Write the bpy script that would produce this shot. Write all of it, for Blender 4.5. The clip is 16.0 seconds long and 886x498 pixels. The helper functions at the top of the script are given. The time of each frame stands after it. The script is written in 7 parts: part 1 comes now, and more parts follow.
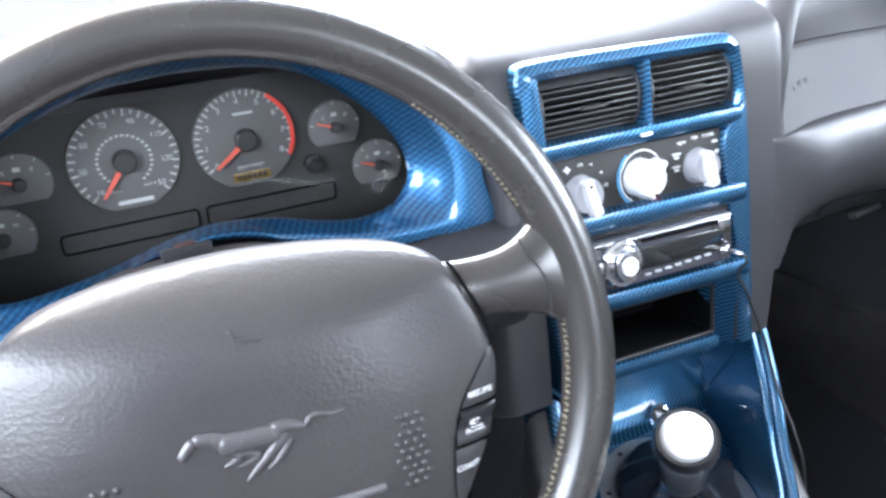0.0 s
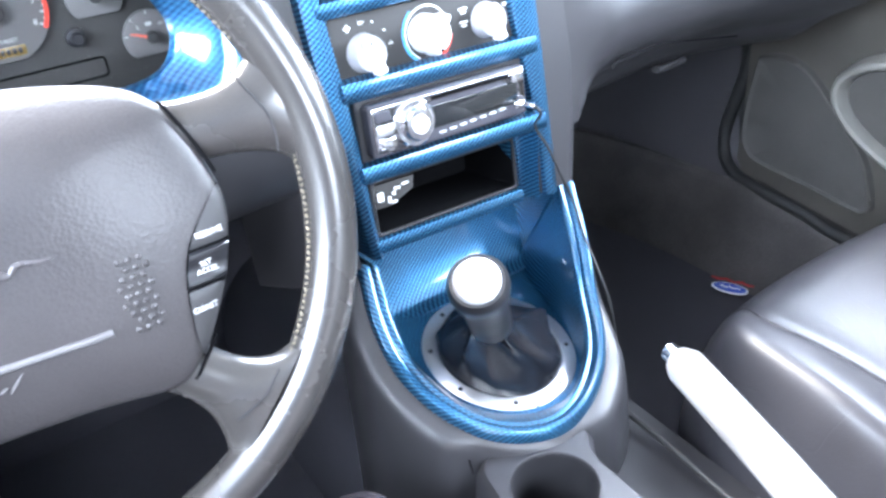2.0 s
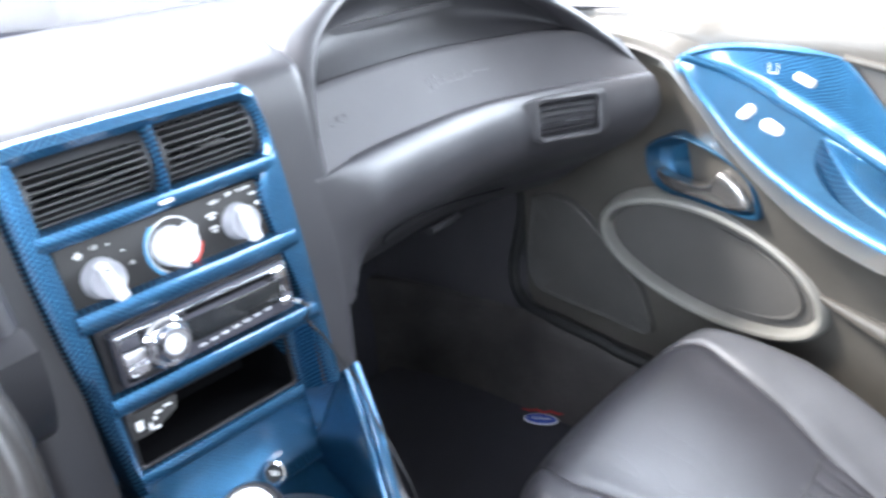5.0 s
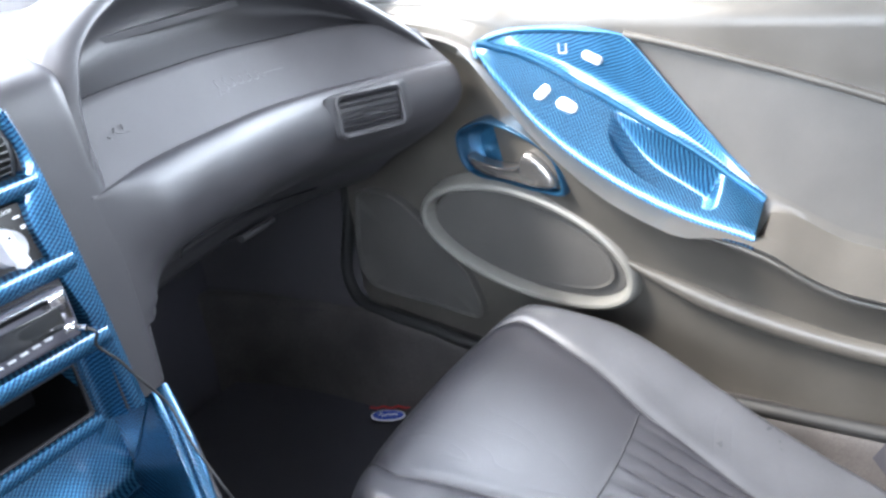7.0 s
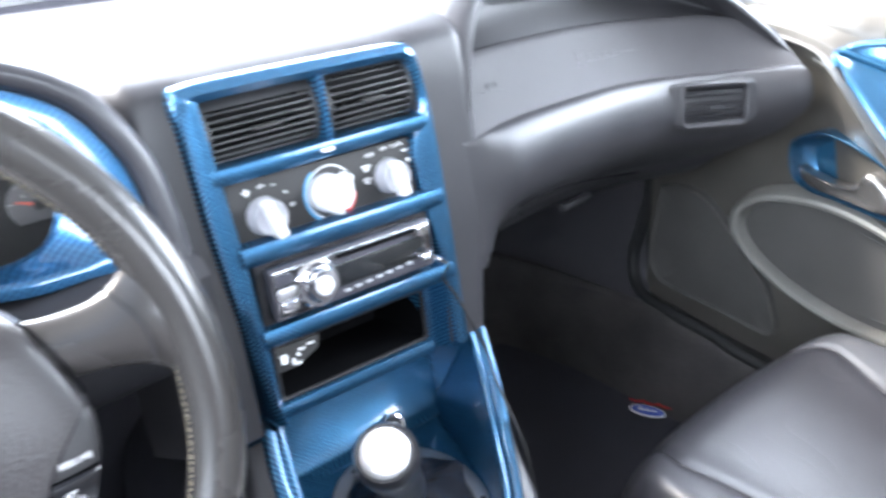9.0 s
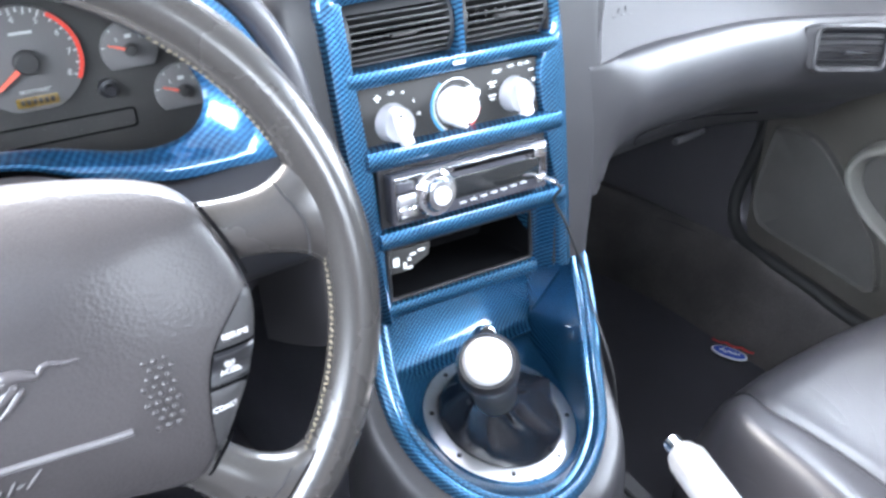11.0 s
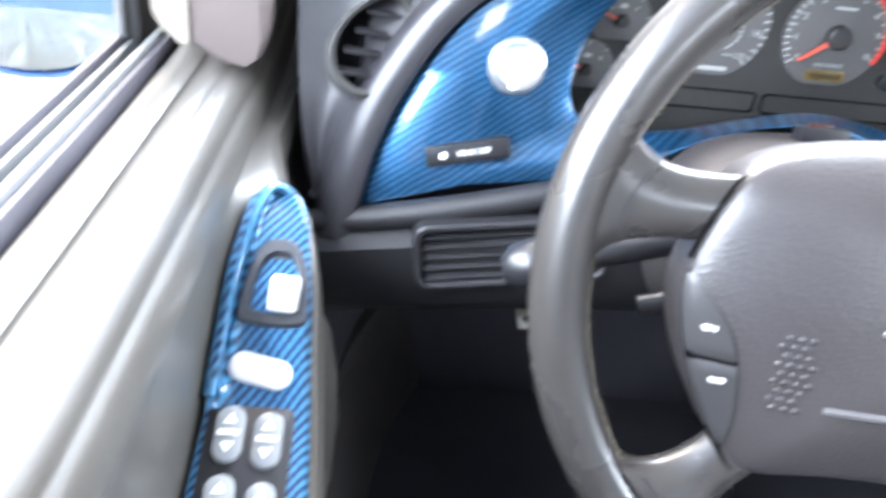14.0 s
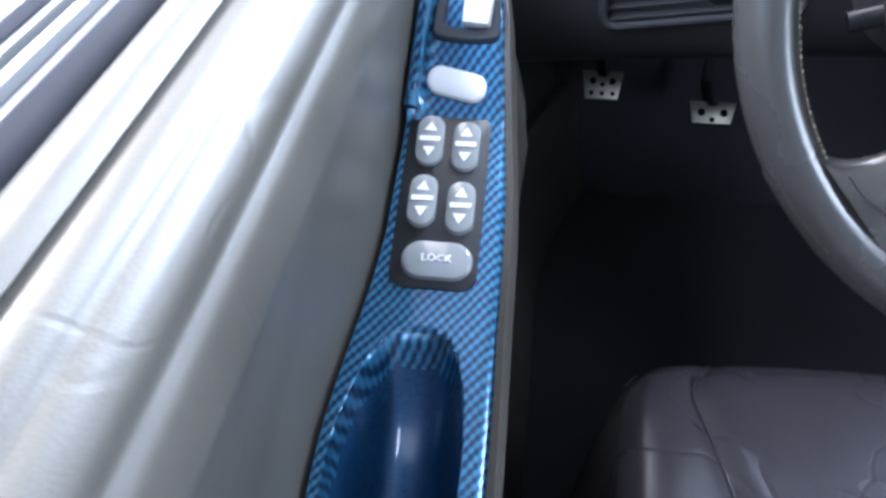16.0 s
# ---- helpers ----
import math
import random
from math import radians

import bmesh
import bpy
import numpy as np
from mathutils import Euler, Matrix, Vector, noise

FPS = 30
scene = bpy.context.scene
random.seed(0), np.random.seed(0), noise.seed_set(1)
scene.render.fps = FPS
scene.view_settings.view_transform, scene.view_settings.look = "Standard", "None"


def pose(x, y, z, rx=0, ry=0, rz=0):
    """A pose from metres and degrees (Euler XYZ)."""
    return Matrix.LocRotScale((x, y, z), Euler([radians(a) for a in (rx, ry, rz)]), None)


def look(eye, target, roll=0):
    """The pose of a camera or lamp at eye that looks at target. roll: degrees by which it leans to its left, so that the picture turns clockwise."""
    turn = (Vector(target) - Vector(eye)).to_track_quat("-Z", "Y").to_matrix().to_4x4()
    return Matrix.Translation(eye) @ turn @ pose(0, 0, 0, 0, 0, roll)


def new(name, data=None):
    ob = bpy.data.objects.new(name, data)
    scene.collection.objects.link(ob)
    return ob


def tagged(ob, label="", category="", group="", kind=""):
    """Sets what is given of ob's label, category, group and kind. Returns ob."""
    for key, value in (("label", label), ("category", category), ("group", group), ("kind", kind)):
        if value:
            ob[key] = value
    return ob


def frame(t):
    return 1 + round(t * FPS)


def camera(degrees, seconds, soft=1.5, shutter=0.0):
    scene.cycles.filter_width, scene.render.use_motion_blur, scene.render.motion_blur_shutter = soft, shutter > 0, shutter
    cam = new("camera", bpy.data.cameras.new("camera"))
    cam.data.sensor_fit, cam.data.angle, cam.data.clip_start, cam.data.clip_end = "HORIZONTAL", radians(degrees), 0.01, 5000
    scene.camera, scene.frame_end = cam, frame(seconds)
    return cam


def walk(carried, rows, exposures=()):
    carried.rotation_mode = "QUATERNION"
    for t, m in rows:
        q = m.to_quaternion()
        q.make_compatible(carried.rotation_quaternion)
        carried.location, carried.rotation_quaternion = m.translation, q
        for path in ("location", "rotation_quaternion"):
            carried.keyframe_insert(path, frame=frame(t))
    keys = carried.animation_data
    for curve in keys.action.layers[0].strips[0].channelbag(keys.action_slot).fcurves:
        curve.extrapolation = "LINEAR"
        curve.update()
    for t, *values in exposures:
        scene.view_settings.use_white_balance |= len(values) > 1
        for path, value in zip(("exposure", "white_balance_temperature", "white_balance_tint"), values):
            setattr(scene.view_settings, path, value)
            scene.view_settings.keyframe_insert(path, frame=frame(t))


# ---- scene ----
cam = camera(57.3, 16.0, soft=2.9, shutter=0.5)
METRES, EYE, TILT, LEAN, TURN = 0.85, 0.86, -24.0, 3.5, -26.0
ROWS = [
    (0.0, 0.0, 0.0, 0.0, 0.0, 0.0, -0.0),
    (0.5, 0.0218, 0.0009, -0.007, -2.04, -0.64, 1.51),
    (1.0, 0.0524, -0.0035, -0.0237, -4.59, -3.08, 2.6),
    (1.5, 0.0743, -0.0076, -0.039, -5.91, -5.0, 3.88),
    (2.0, 0.0928, -0.0071, -0.0476, -7.97, -6.8, 4.54),
    (2.5, 0.0941, 0.002, -0.0347, -8.96, -5.82, 4.4),
    (3.0, 0.0833, 0.0142, -0.0027, -8.52, -2.06, 4.24),
    (3.5, 0.0799, 0.0164, 0.0171, -8.05, -0.21, 3.97),
    (4.0, 0.0928, 0.0192, 0.0248, -9.87, 0.84, 4.99),
    (4.5, 0.1215, 0.0162, 0.0368, -14.44, 0.61, 7.1),
    (5.0, 0.1715, 0.0119, 0.0289, -20.38, -0.57, 11.01),
    (5.2, 0.1858, 0.0083, 0.0274, -22.96, -1.24, 12.4),
    (7.3, 0.2413, -0.0075, 0.0041, -30.26, -2.89, 16.84),
    (7.5, 0.233, -0.0037, 0.0167, -29.22, -2.37, 15.98),
    (8.0, 0.2295, -0.0091, 0.0111, -29.08, -2.03, 15.85),
    (8.5, 0.1791, -0.0002, 0.0074, -20.42, -0.47, 11.22),
    (9.0, 0.1191, 0.0115, 0.0111, -13.42, -0.36, 5.72),
    (9.2, 0.1019, 0.0035, 0.0113, -10.81, 0.70, 3.63),
    (11.3, 0.0668, -0.0011, 0.0137, -6.48, -6.25, -1.06),
    (11.5, 0.0346, 0.0144, -0.0073, -3.84, -4.06, -2.96),
    (12.0, -0.0323, 0.0145, -0.0038, 1.32, -3.15, -6.14),
    (12.5, -0.1061, 0.0064, -0.0035, 4.65, -2.64, -9.64),
    (13.0, -0.1482, -0.0042, -0.0161, 9.29, -4.82, -11.77),
    (13.5, -0.1822, -0.0192, -0.034, 13.05, -6.53, -13.29),
    (14.0, -0.2308, -0.042, -0.0711, 19.52, -9.36, -18.1),
    (14.5, -0.2504, -0.0624, -0.1068, 24.38, -13.78, -18.57),
    (15.0, -0.249, -0.0751, -0.1282, 25.89, -17.65, -18.36),
    (15.5, -0.2476, -0.0861, -0.1503, 27.77, -23.38, -17.19),
    (16.0, -0.2179, -0.0727, -0.1532, 30.06, -22.6, -14.91),
]
EXPOSURE = [(0.0, 1.88, 6500, 10), (1.0, 2.54, 6250, 10), (2.0, 2.98, 6200, 10), (2.7, 2.74, 6300, 10), (3.5, 2.53, 6500, 10), (4.5, 2.24, 6500, 10), (5.2, 2.08, 6500, 10), (7.5, 2.14, 6500, 10), (9.0, 2.14, 6500, 10), (9.4, 2.22, 6500, 10), (11.3, 2.56, 6500, 10), (11.7, 2.62, 6600, 10), (12.5, 2.57, 6750, 10), (13.0, 2.20, 6700, 10), (13.5, 2.30, 6650, 10), (14.0, 2.40, 6500, 10), (14.5, 2.18, 6350, 10), (15.2, 1.73, 6150, 10), (16.0, 1.58, 5900, 10)]
walk(cam, [(t, pose(0, 0, EYE, TILT, LEAN, TURN) @ pose(METRES * x, METRES * y, METRES * z, 90 + pitch, roll, yaw)) for t, x, y, z, yaw, pitch, roll in ROWS], EXPOSURE)

# ---- world, sun and window light ----
world = bpy.data.worlds.new("world")
scene.world = world
world.use_nodes = True
wn = world.node_tree
sky = wn.nodes.new("ShaderNodeTexSky")
sky.sky_type, sky.sun_disc = "NISHITA", False
sky.sun_elevation, sky.sun_rotation = radians(52), radians(-35)
sky.dust_density, sky.air_density = 4.0, 1.0
wn.nodes["Background"].inputs["Strength"].default_value = 0.15
wn.links.new(sky.outputs["Color"], wn.nodes["Background"].inputs["Color"])

sun = new("sun", bpy.data.lights.new("sun", "SUN"))
sun.data.energy, sun.data.angle, sun.data.color = 2.5, radians(11), (1.0, 0.96, 0.9)
sun.matrix_world = look((-1.2, 2.0, 3.2), (0.3, 0.3, 0.5))


def window_light(name, eye, target, w, h, power, color=(0.87, 0.965, 1.10)):
    ob = new(name, bpy.data.lights.new(name, "AREA"))
    ob.data.shape, ob.data.size, ob.data.size_y, ob.data.energy, ob.data.color = "RECTANGLE", w, h, power, color
    ob.matrix_world = look(eye, target)
    return ob


window_light("windscreen_daylight", (0.44, 1.02, 1.22), (0.44, 0.25, 0.55), 1.25, 0.55, 25)
window_light("driver_window_daylight", (-0.62, 0.05, 1.02), (0.2, 0.1, 0.6), 1.0, 0.42, 10.5)
window_light("passenger_window_daylight", (1.50, 0.05, 1.02), (0.7, 0.1, 0.6), 1.0, 0.42, 10.5)
window_light("rear_window_daylight", (0.44, -1.75, 1.12), (0.44, -0.6, 0.8), 1.0, 0.4, 12)


# ---- materials ----
def material(name, color, rough=0.5, metal=0.0, coat=0.0, spec=0.5, grain=0.0, grain_size=900, relief=0.0, relief_size=500, var=0.12, crease=0.0, crease_size=9):
    """A plain surface with fine grain, broad unevenness and a little relief; crease wrinkles it."""
    m = bpy.data.materials.new(name)
    m.use_nodes = True
    nt = m.node_tree
    b = nt.nodes["Principled BSDF"]
    b.inputs["Roughness"].default_value, b.inputs["Metallic"].default_value = rough, metal
    b.inputs["Coat Weight"].default_value, b.inputs["Coat Roughness"].default_value = coat, 0.06
    b.inputs["Specular IOR Level"].default_value = spec
    co = nt.nodes.new("ShaderNodeTexCoord")
    broad = nt.nodes.new("ShaderNodeTexNoise")
    broad.inputs["Scale"].default_value, broad.inputs["Detail"].default_value = 14, 5
    fine = nt.nodes.new("ShaderNodeTexNoise")
    fine.inputs["Scale"].default_value, fine.inputs["Detail"].default_value = grain_size, 2
    nt.links.new(co.outputs["Object"], broad.inputs["Vector"])
    nt.links.new(co.outputs["Object"], fine.inputs["Vector"])
    ramp = nt.nodes.new("ShaderNodeMapRange")
    ramp.inputs["From Min"].default_value, ramp.inputs["From Max"].default_value = 0.3, 0.7
    ramp.inputs["To Min"].default_value, ramp.inputs["To Max"].default_value = 1 - var, 1 + var
    nt.links.new(broad.outputs["Fac"], ramp.inputs["Value"])
    ramp2 = nt.nodes.new("ShaderNodeMapRange")
    ramp2.inputs["From Min"].default_value, ramp2.inputs["From Max"].default_value = 0.3, 0.7
    ramp2.inputs["To Min"].default_value, ramp2.inputs["To Max"].default_value = 1 - grain, 1 + grain
    nt.links.new(fine.outputs["Fac"], ramp2.inputs["Value"])
    mul = nt.nodes.new("ShaderNodeMath")
    mul.operation = "MULTIPLY"
    nt.links.new(ramp.outputs["Result"], mul.inputs[0])
    nt.links.new(ramp2.outputs["Result"], mul.inputs[1])
    tint = nt.nodes.new("ShaderNodeVectorMath")
    tint.operation = "SCALE"
    tint.inputs[0].default_value = color
    nt.links.new(mul.outputs[0], tint.inputs["Scale"])
    nt.links.new(tint.outputs[0], b.inputs["Base Color"])
    rr = nt.nodes.new("ShaderNodeMapRange")
    rr.inputs["To Min"].default_value, rr.inputs["To Max"].default_value = max(rough - 0.08, 0.02), min(rough + 0.08, 1)
    nt.links.new(broad.outputs["Fac"], rr.inputs["Value"])
    nt.links.new(rr.outputs["Result"], b.inputs["Roughness"])
    if relief:
        vor = nt.nodes.new("ShaderNodeTexVoronoi")
        vor.inputs["Scale"].default_value = relief_size
        nt.links.new(co.outputs["Object"], vor.inputs["Vector"])
        bump = nt.nodes.new("ShaderNodeBump")
        bump.inputs["Strength"].default_value, bump.inputs["Distance"].default_value = relief, 0.0006
        nt.links.new(vor.outputs["Distance"], bump.inputs["Height"])
        nt.links.new(bump.outputs["Normal"], b.inputs["Normal"])
        if crease:
            warp = nt.nodes.new("ShaderNodeTexNoise")
            warp.inputs["Scale"].default_value, warp.inputs["Detail"].default_value, warp.inputs["Distortion"].default_value = crease_size, 1.5, 0.8
            nt.links.new(co.outputs["Object"], warp.inputs["Vector"])
            fold = nt.nodes.new("ShaderNodeMath")
            fold.operation = "ABSOLUTE"
            off = nt.nodes.new("ShaderNodeMath")
            off.operation = "SUBTRACT"
            off.inputs[1].default_value = 0.5
            nt.links.new(warp.outputs["Fac"], off.inputs[0])
            nt.links.new(off.outputs[0], fold.inputs[0])
            lim = nt.nodes.new("ShaderNodeMath")
            lim.operation = "MINIMUM"
            lim.inputs[1].default_value = 0.014
            nt.links.new(fold.outputs[0], lim.inputs[0])
            bump2 = nt.nodes.new("ShaderNodeBump")
            bump2.inputs["Strength"].default_value, bump2.inputs["Distance"].default_value = crease, 0.04
            nt.links.new(lim.outputs[0], bump2.inputs["Height"])
            nt.links.new(bump2.outputs["Normal"], bump.inputs["Normal"])
    return m


def weave(name, a, c, cell_a, cell_c, dark, light):
    """Lacquered blue twill: tows that cross over and under along two object axes, or along the surface's own lengths u and v."""
    m = bpy.data.materials.new(name)
    m.use_nodes = True
    nt = m.node_tree
    b = nt.nodes["Principled BSDF"]
    co = nt.nodes.new("ShaderNodeTexCoord")
    sep = nt.nodes.new("ShaderNodeSeparateXYZ")
    nt.links.new(co.outputs["UV" if a == "u" else "Object"], sep.inputs[0])
    axis = {"x": "X", "y": "Y", "z": "Z", "u": "X", "v": "Y"}

    def math_node(op, x, y=None):
        n = nt.nodes.new("ShaderNodeMath")
        n.operation = op
        for k, v in enumerate((x, y)):
            if v is None:
                continue
            if isinstance(v, (int, float)):
                n.inputs[k].default_value = v
            else:
                nt.links.new(v, n.inputs[k])
        return n.outputs[0]

    wob = nt.nodes.new("ShaderNodeTexNoise")
    wob.inputs["Scale"].default_value, wob.inputs["Detail"].default_value = 40, 1
    nt.links.new(co.outputs["Object"], wob.inputs["Vector"])
    drift = math_node("MULTIPLY", math_node("SUBTRACT", wob.outputs["Fac"], 0.5), 0.9)
    p = math_node("ADD", math_node("DIVIDE", sep.outputs[axis[a]], cell_a), drift)
    q = math_node("SUBTRACT", math_node("DIVIDE", sep.outputs[axis[c]], cell_c), drift)
    u, v = math_node("MULTIPLY", math_node("SUBTRACT", p, q), math.pi), math_node("MULTIPLY", math_node("ADD", p, q), math.pi)
    tow = nt.nodes.new("ShaderNodeMapRange")
    tow.interpolation_type = "SMOOTHSTEP"
    tow.inputs["From Min"].default_value, tow.inputs["From Max"].default_value = -0.75, 0.85
    nt.links.new(math_node("SUBTRACT", math_node("MULTIPLY", math_node("COSINE", u), 0.70), math_node("MULTIPLY", math_node("COSINE", v), 0.30)), tow.inputs["Value"])
    mix = nt.nodes.new("ShaderNodeMix")
    mix.data_type = "RGBA"
    nt.links.new(tow.outputs["Result"], mix.inputs["Factor"])
    mix.inputs["A"].default_value, mix.inputs["B"].default_value = (*dark, 1), (*light, 1)
    broad = nt.nodes.new("ShaderNodeTexNoise")
    broad.inputs["Scale"].default_value, broad.inputs["Detail"].default_value = 22, 3
    nt.links.new(co.outputs["Object"], broad.inputs["Vector"])
    fleck = nt.nodes.new("ShaderNodeTexNoise")
    fleck.inputs["Scale"].default_value, fleck.inputs["Detail"].default_value = 420, 1
    nt.links.new(co.outputs["Object"], fleck.inputs["Vector"])
    shade = math_node("ADD", math_node("ADD", 0.45, math_node("MULTIPLY", broad.outputs["Fac"], 0.5)), math_node("MULTIPLY", fleck.outputs["Fac"], 0.6))
    sc = nt.nodes.new("ShaderNodeVectorMath")
    sc.operation = "SCALE"
    nt.links.new(mix.outputs["Result"], sc.inputs[0])
    nt.links.new(shade, sc.inputs["Scale"])
    nt.links.new(sc.outputs[0], b.inputs["Base Color"])
    b.inputs["Metallic"].default_value, b.inputs["Roughness"].default_value = 0.80, 0.36
    b.inputs["Coat Weight"].default_value, b.inputs["Coat Roughness"].default_value = 1.0, 0.09
    wav = nt.nodes.new("ShaderNodeTexNoise")
    wav.inputs["Scale"].default_value = 35
    nt.links.new(co.outputs["Object"], wav.inputs["Vector"])
    bump = nt.nodes.new("ShaderNodeBump")
    bump.inputs["Strength"].default_value, bump.inputs["Distance"].default_value = 0.16, 0.002
    nt.links.new(wav.outputs["Fac"], bump.inputs["Height"])
    nt.links.new(bump.outputs["Normal"], b.inputs["Coat Normal"])
    return m


def pane(name, tint=(1, 1, 1), gloss=1.0):
    """Thin clear sheet: light passes straight, and the surface mirrors a little."""
    m = bpy.data.materials.new(name)
    m.use_nodes = True
    nt = m.node_tree
    nt.nodes.remove(nt.nodes["Principled BSDF"])
    tr, gl, fr, mix = [nt.nodes.new("ShaderNode" + k) for k in ("BsdfTransparent", "BsdfGlossy", "Fresnel", "MixShader")]
    tr.inputs["Color"].default_value = (*tint, 1)
    gl.inputs["Roughness"].default_value = 0.03
    fr.inputs["IOR"].default_value = 1.0 + 0.45 * gloss
    nt.links.new(fr.outputs[0], mix.inputs[0])
    nt.links.new(tr.outputs[0], mix.inputs[1])
    nt.links.new(gl.outputs[0], mix.inputs[2])
    nt.links.new(mix.outputs[0], nt.nodes["Material Output"].inputs["Surface"])
    return m


BLUE_D, BLUE_L = (0.004, 0.028, 0.080), (0.045, 0.185, 0.330)
carbon_bezel = weave("blue_carbon_bezel", "x", "z", 0.0034, 0.0024, (0.011, 0.058, 0.140), (0.029, 0.130, 0.255))
carbon_front = weave("blue_carbon_front", "x", "z", 0.0029, 0.0022, BLUE_D, BLUE_L)
carbon_form = weave("blue_carbon_formed", "u", "v", 0.0025, 0.0029, BLUE_D, BLUE_L)
carbon_door = weave("blue_carbon_door", "x", "y", 0.0024, 0.0027, BLUE_D, BLUE_L)
blue_lacquer = material("blue_lacquer", (0.030, 0.135, 0.255), 0.34, metal=0.8, coat=1.0, var=0.2, grain=0.2, grain_size=420)
# the trim's blue again, darkened to carry the shade inside the driver's pull
bowl_shade_blue = material("shaded_blue_lacquer", (0.008, 0.050, 0.130), 0.45, metal=0.6, coat=0.6, var=0.2, grain=0.25, grain_size=500)
vinyl = material("graphite_vinyl", (0.026, 0.025, 0.0275), 0.42, spec=0.50, relief=0.12, relief_size=1100, grain=0.06)
airbag_vinyl = material("matt_graphite_vinyl", (0.046, 0.044, 0.047), 0.60, spec=0.30, relief=0.14, relief_size=900, grain=0.08)
vinyl_sheen = material("satin_graphite_vinyl", (0.028, 0.027, 0.031), 0.36, relief=0.1, relief_size=1100, grain=0.06)
# for black vinyl parts; on the passenger hood's lining it stands for shade
vinyl_dark = material("black_and_shaded_vinyl", (0.017, 0.0165, 0.0185), 0.48, spec=0.4, relief=0.12, relief_size=1100)
leather = material("black_leather", (0.022, 0.0215, 0.025), 0.38, spec=0.38, relief=0.16, relief_size=700, grain=0.10, var=0.14, crease=0.22, crease_size=8)
leather_worn = material("creased_black_leather", (0.042, 0.037, 0.042), 0.24, relief=0.16, relief_size=700, grain=0.08, crease=0.9, crease_size=9, var=0.10)
leather_grey = material("slate_grey_leather", (0.054, 0.055, 0.060), 0.30, relief=0.16, relief_size=700, grain=0.10, var=0.14, crease=0.16, crease_size=8)
rim_leather = material("worn_rim_leather", (0.028, 0.0255, 0.024), 0.27, spec=0.65, relief=0.03, relief_size=700, grain=0.1, var=0.08)
pad_vinyl = material("grained_pad_vinyl", (0.034, 0.0305, 0.031), 0.36, relief=0.26, relief_size=480, grain=0.12)
black_plastic = material("black_plastic", (0.012, 0.012, 0.014), 0.35)
# near-black for gaps, holes and dots; in the wells it paints their shade
slot_black = material("matt_black_and_recess_shade", (0.003, 0.003, 0.0035), 0.8, spec=0.04)
panel_grey = material("charcoal_plastic", (0.034, 0.033, 0.032), 0.62, spec=0.25, grain=0.05)
door_vinyl = material("warm_grey_door_vinyl", (0.062, 0.057, 0.050), 0.37, relief=0.06, relief_size=800, grain=0.06, crease=0.16, crease_size=13)
door_dark = material("dark_door_cloth", (0.056, 0.053, 0.049), 0.8, grain=0.25, grain_size=1500)
carpet = material("black_carpet", (0.030, 0.029, 0.037), 0.95, grain=0.5, grain_size=1800, relief=1.0, relief_size=900)
silver = material("brushed_aluminium", (0.75, 0.75, 0.76), 0.3, metal=0.9, grain=0.05)
white_plastic = material("white_knob_plastic", (0.78, 0.78, 0.80), 0.4, var=0.04)
chrome = material("chrome", (0.8, 0.8, 0.82), 0.12, metal=1.0, var=0.03)
dark_chrome = material("dark_chrome", (0.34, 0.34, 0.36), 0.14, metal=1.0, var=0.05)
smoke = material("smoked_clear_plastic", (0.05, 0.05, 0.06), 0.12, coat=0.5)
stitch = material("tan_thread", (0.13, 0.11, 0.075), 0.8)
gauge_print = material("grey_white_gauge_print", (0.42, 0.42, 0.42), 0.6, var=0.02)
hub_grey = material("dark_grey_needle_hub", (0.030, 0.029, 0.029), 0.5)
gauge_face = material("grey_gauge_face", (0.10, 0.096, 0.096), 0.6)
mark_white = material("white_print", (0.8, 0.8, 0.8), 0.6, var=0.02)
mark_red = material("red_print", (0.65, 0.05, 0.03), 0.5, var=0.02)
mark_orange = material("orange_needle", (0.66, 0.115, 0.075), 0.5, var=0.02)
mark_blue = material("blue_print", (0.05, 0.25, 0.45), 0.5, var=0.02)
lining = material("grey_headlining", (0.50, 0.50, 0.49), 0.9, grain=0.1)
sill_mat = material("brown_black_sill_vinyl", (0.036, 0.032, 0.031), 0.62, relief=0.3, relief_size=300, grain=0.4, grain_size=500, var=0.4)
scuttle_mat = material("bleached_grey_plastic", (0.20, 0.23, 0.25), 0.6)
kick_mat = material("kick_panel_plastic", (0.055, 0.053, 0.058), 0.20, relief=0.1, relief_size=900, var=0.03)
switch_pale = material("pale_grey_switch", (0.42, 0.43, 0.45), 0.3, var=0.04)
glass = pane("clear_glass")
lens_mat = pane("clear_lens", gloss=0.28)
slate_plastic = material("slate_switch_plastic", (0.026, 0.028, 0.034), 0.45)
belt_grey = material("mauve_grey_belt_rubber", (0.045, 0.043, 0.053), 0.5)
belt_pale = material("pale_grey_belt_rubber", (0.11, 0.113, 0.117), 0.5)
rubber = material("black_rubber", (0.012, 0.012, 0.012), 0.65)
body_paint = material("blue_body_paint", (0.02, 0.08, 0.22), 0.25, coat=1.0)
steel = material("drilled_steel", (0.36, 0.34, 0.28), 0.38, metal=0.8)
asphalt = material("pale_concrete", (0.55, 0.54, 0.52), 0.9, grain=0.2, grain_size=40)


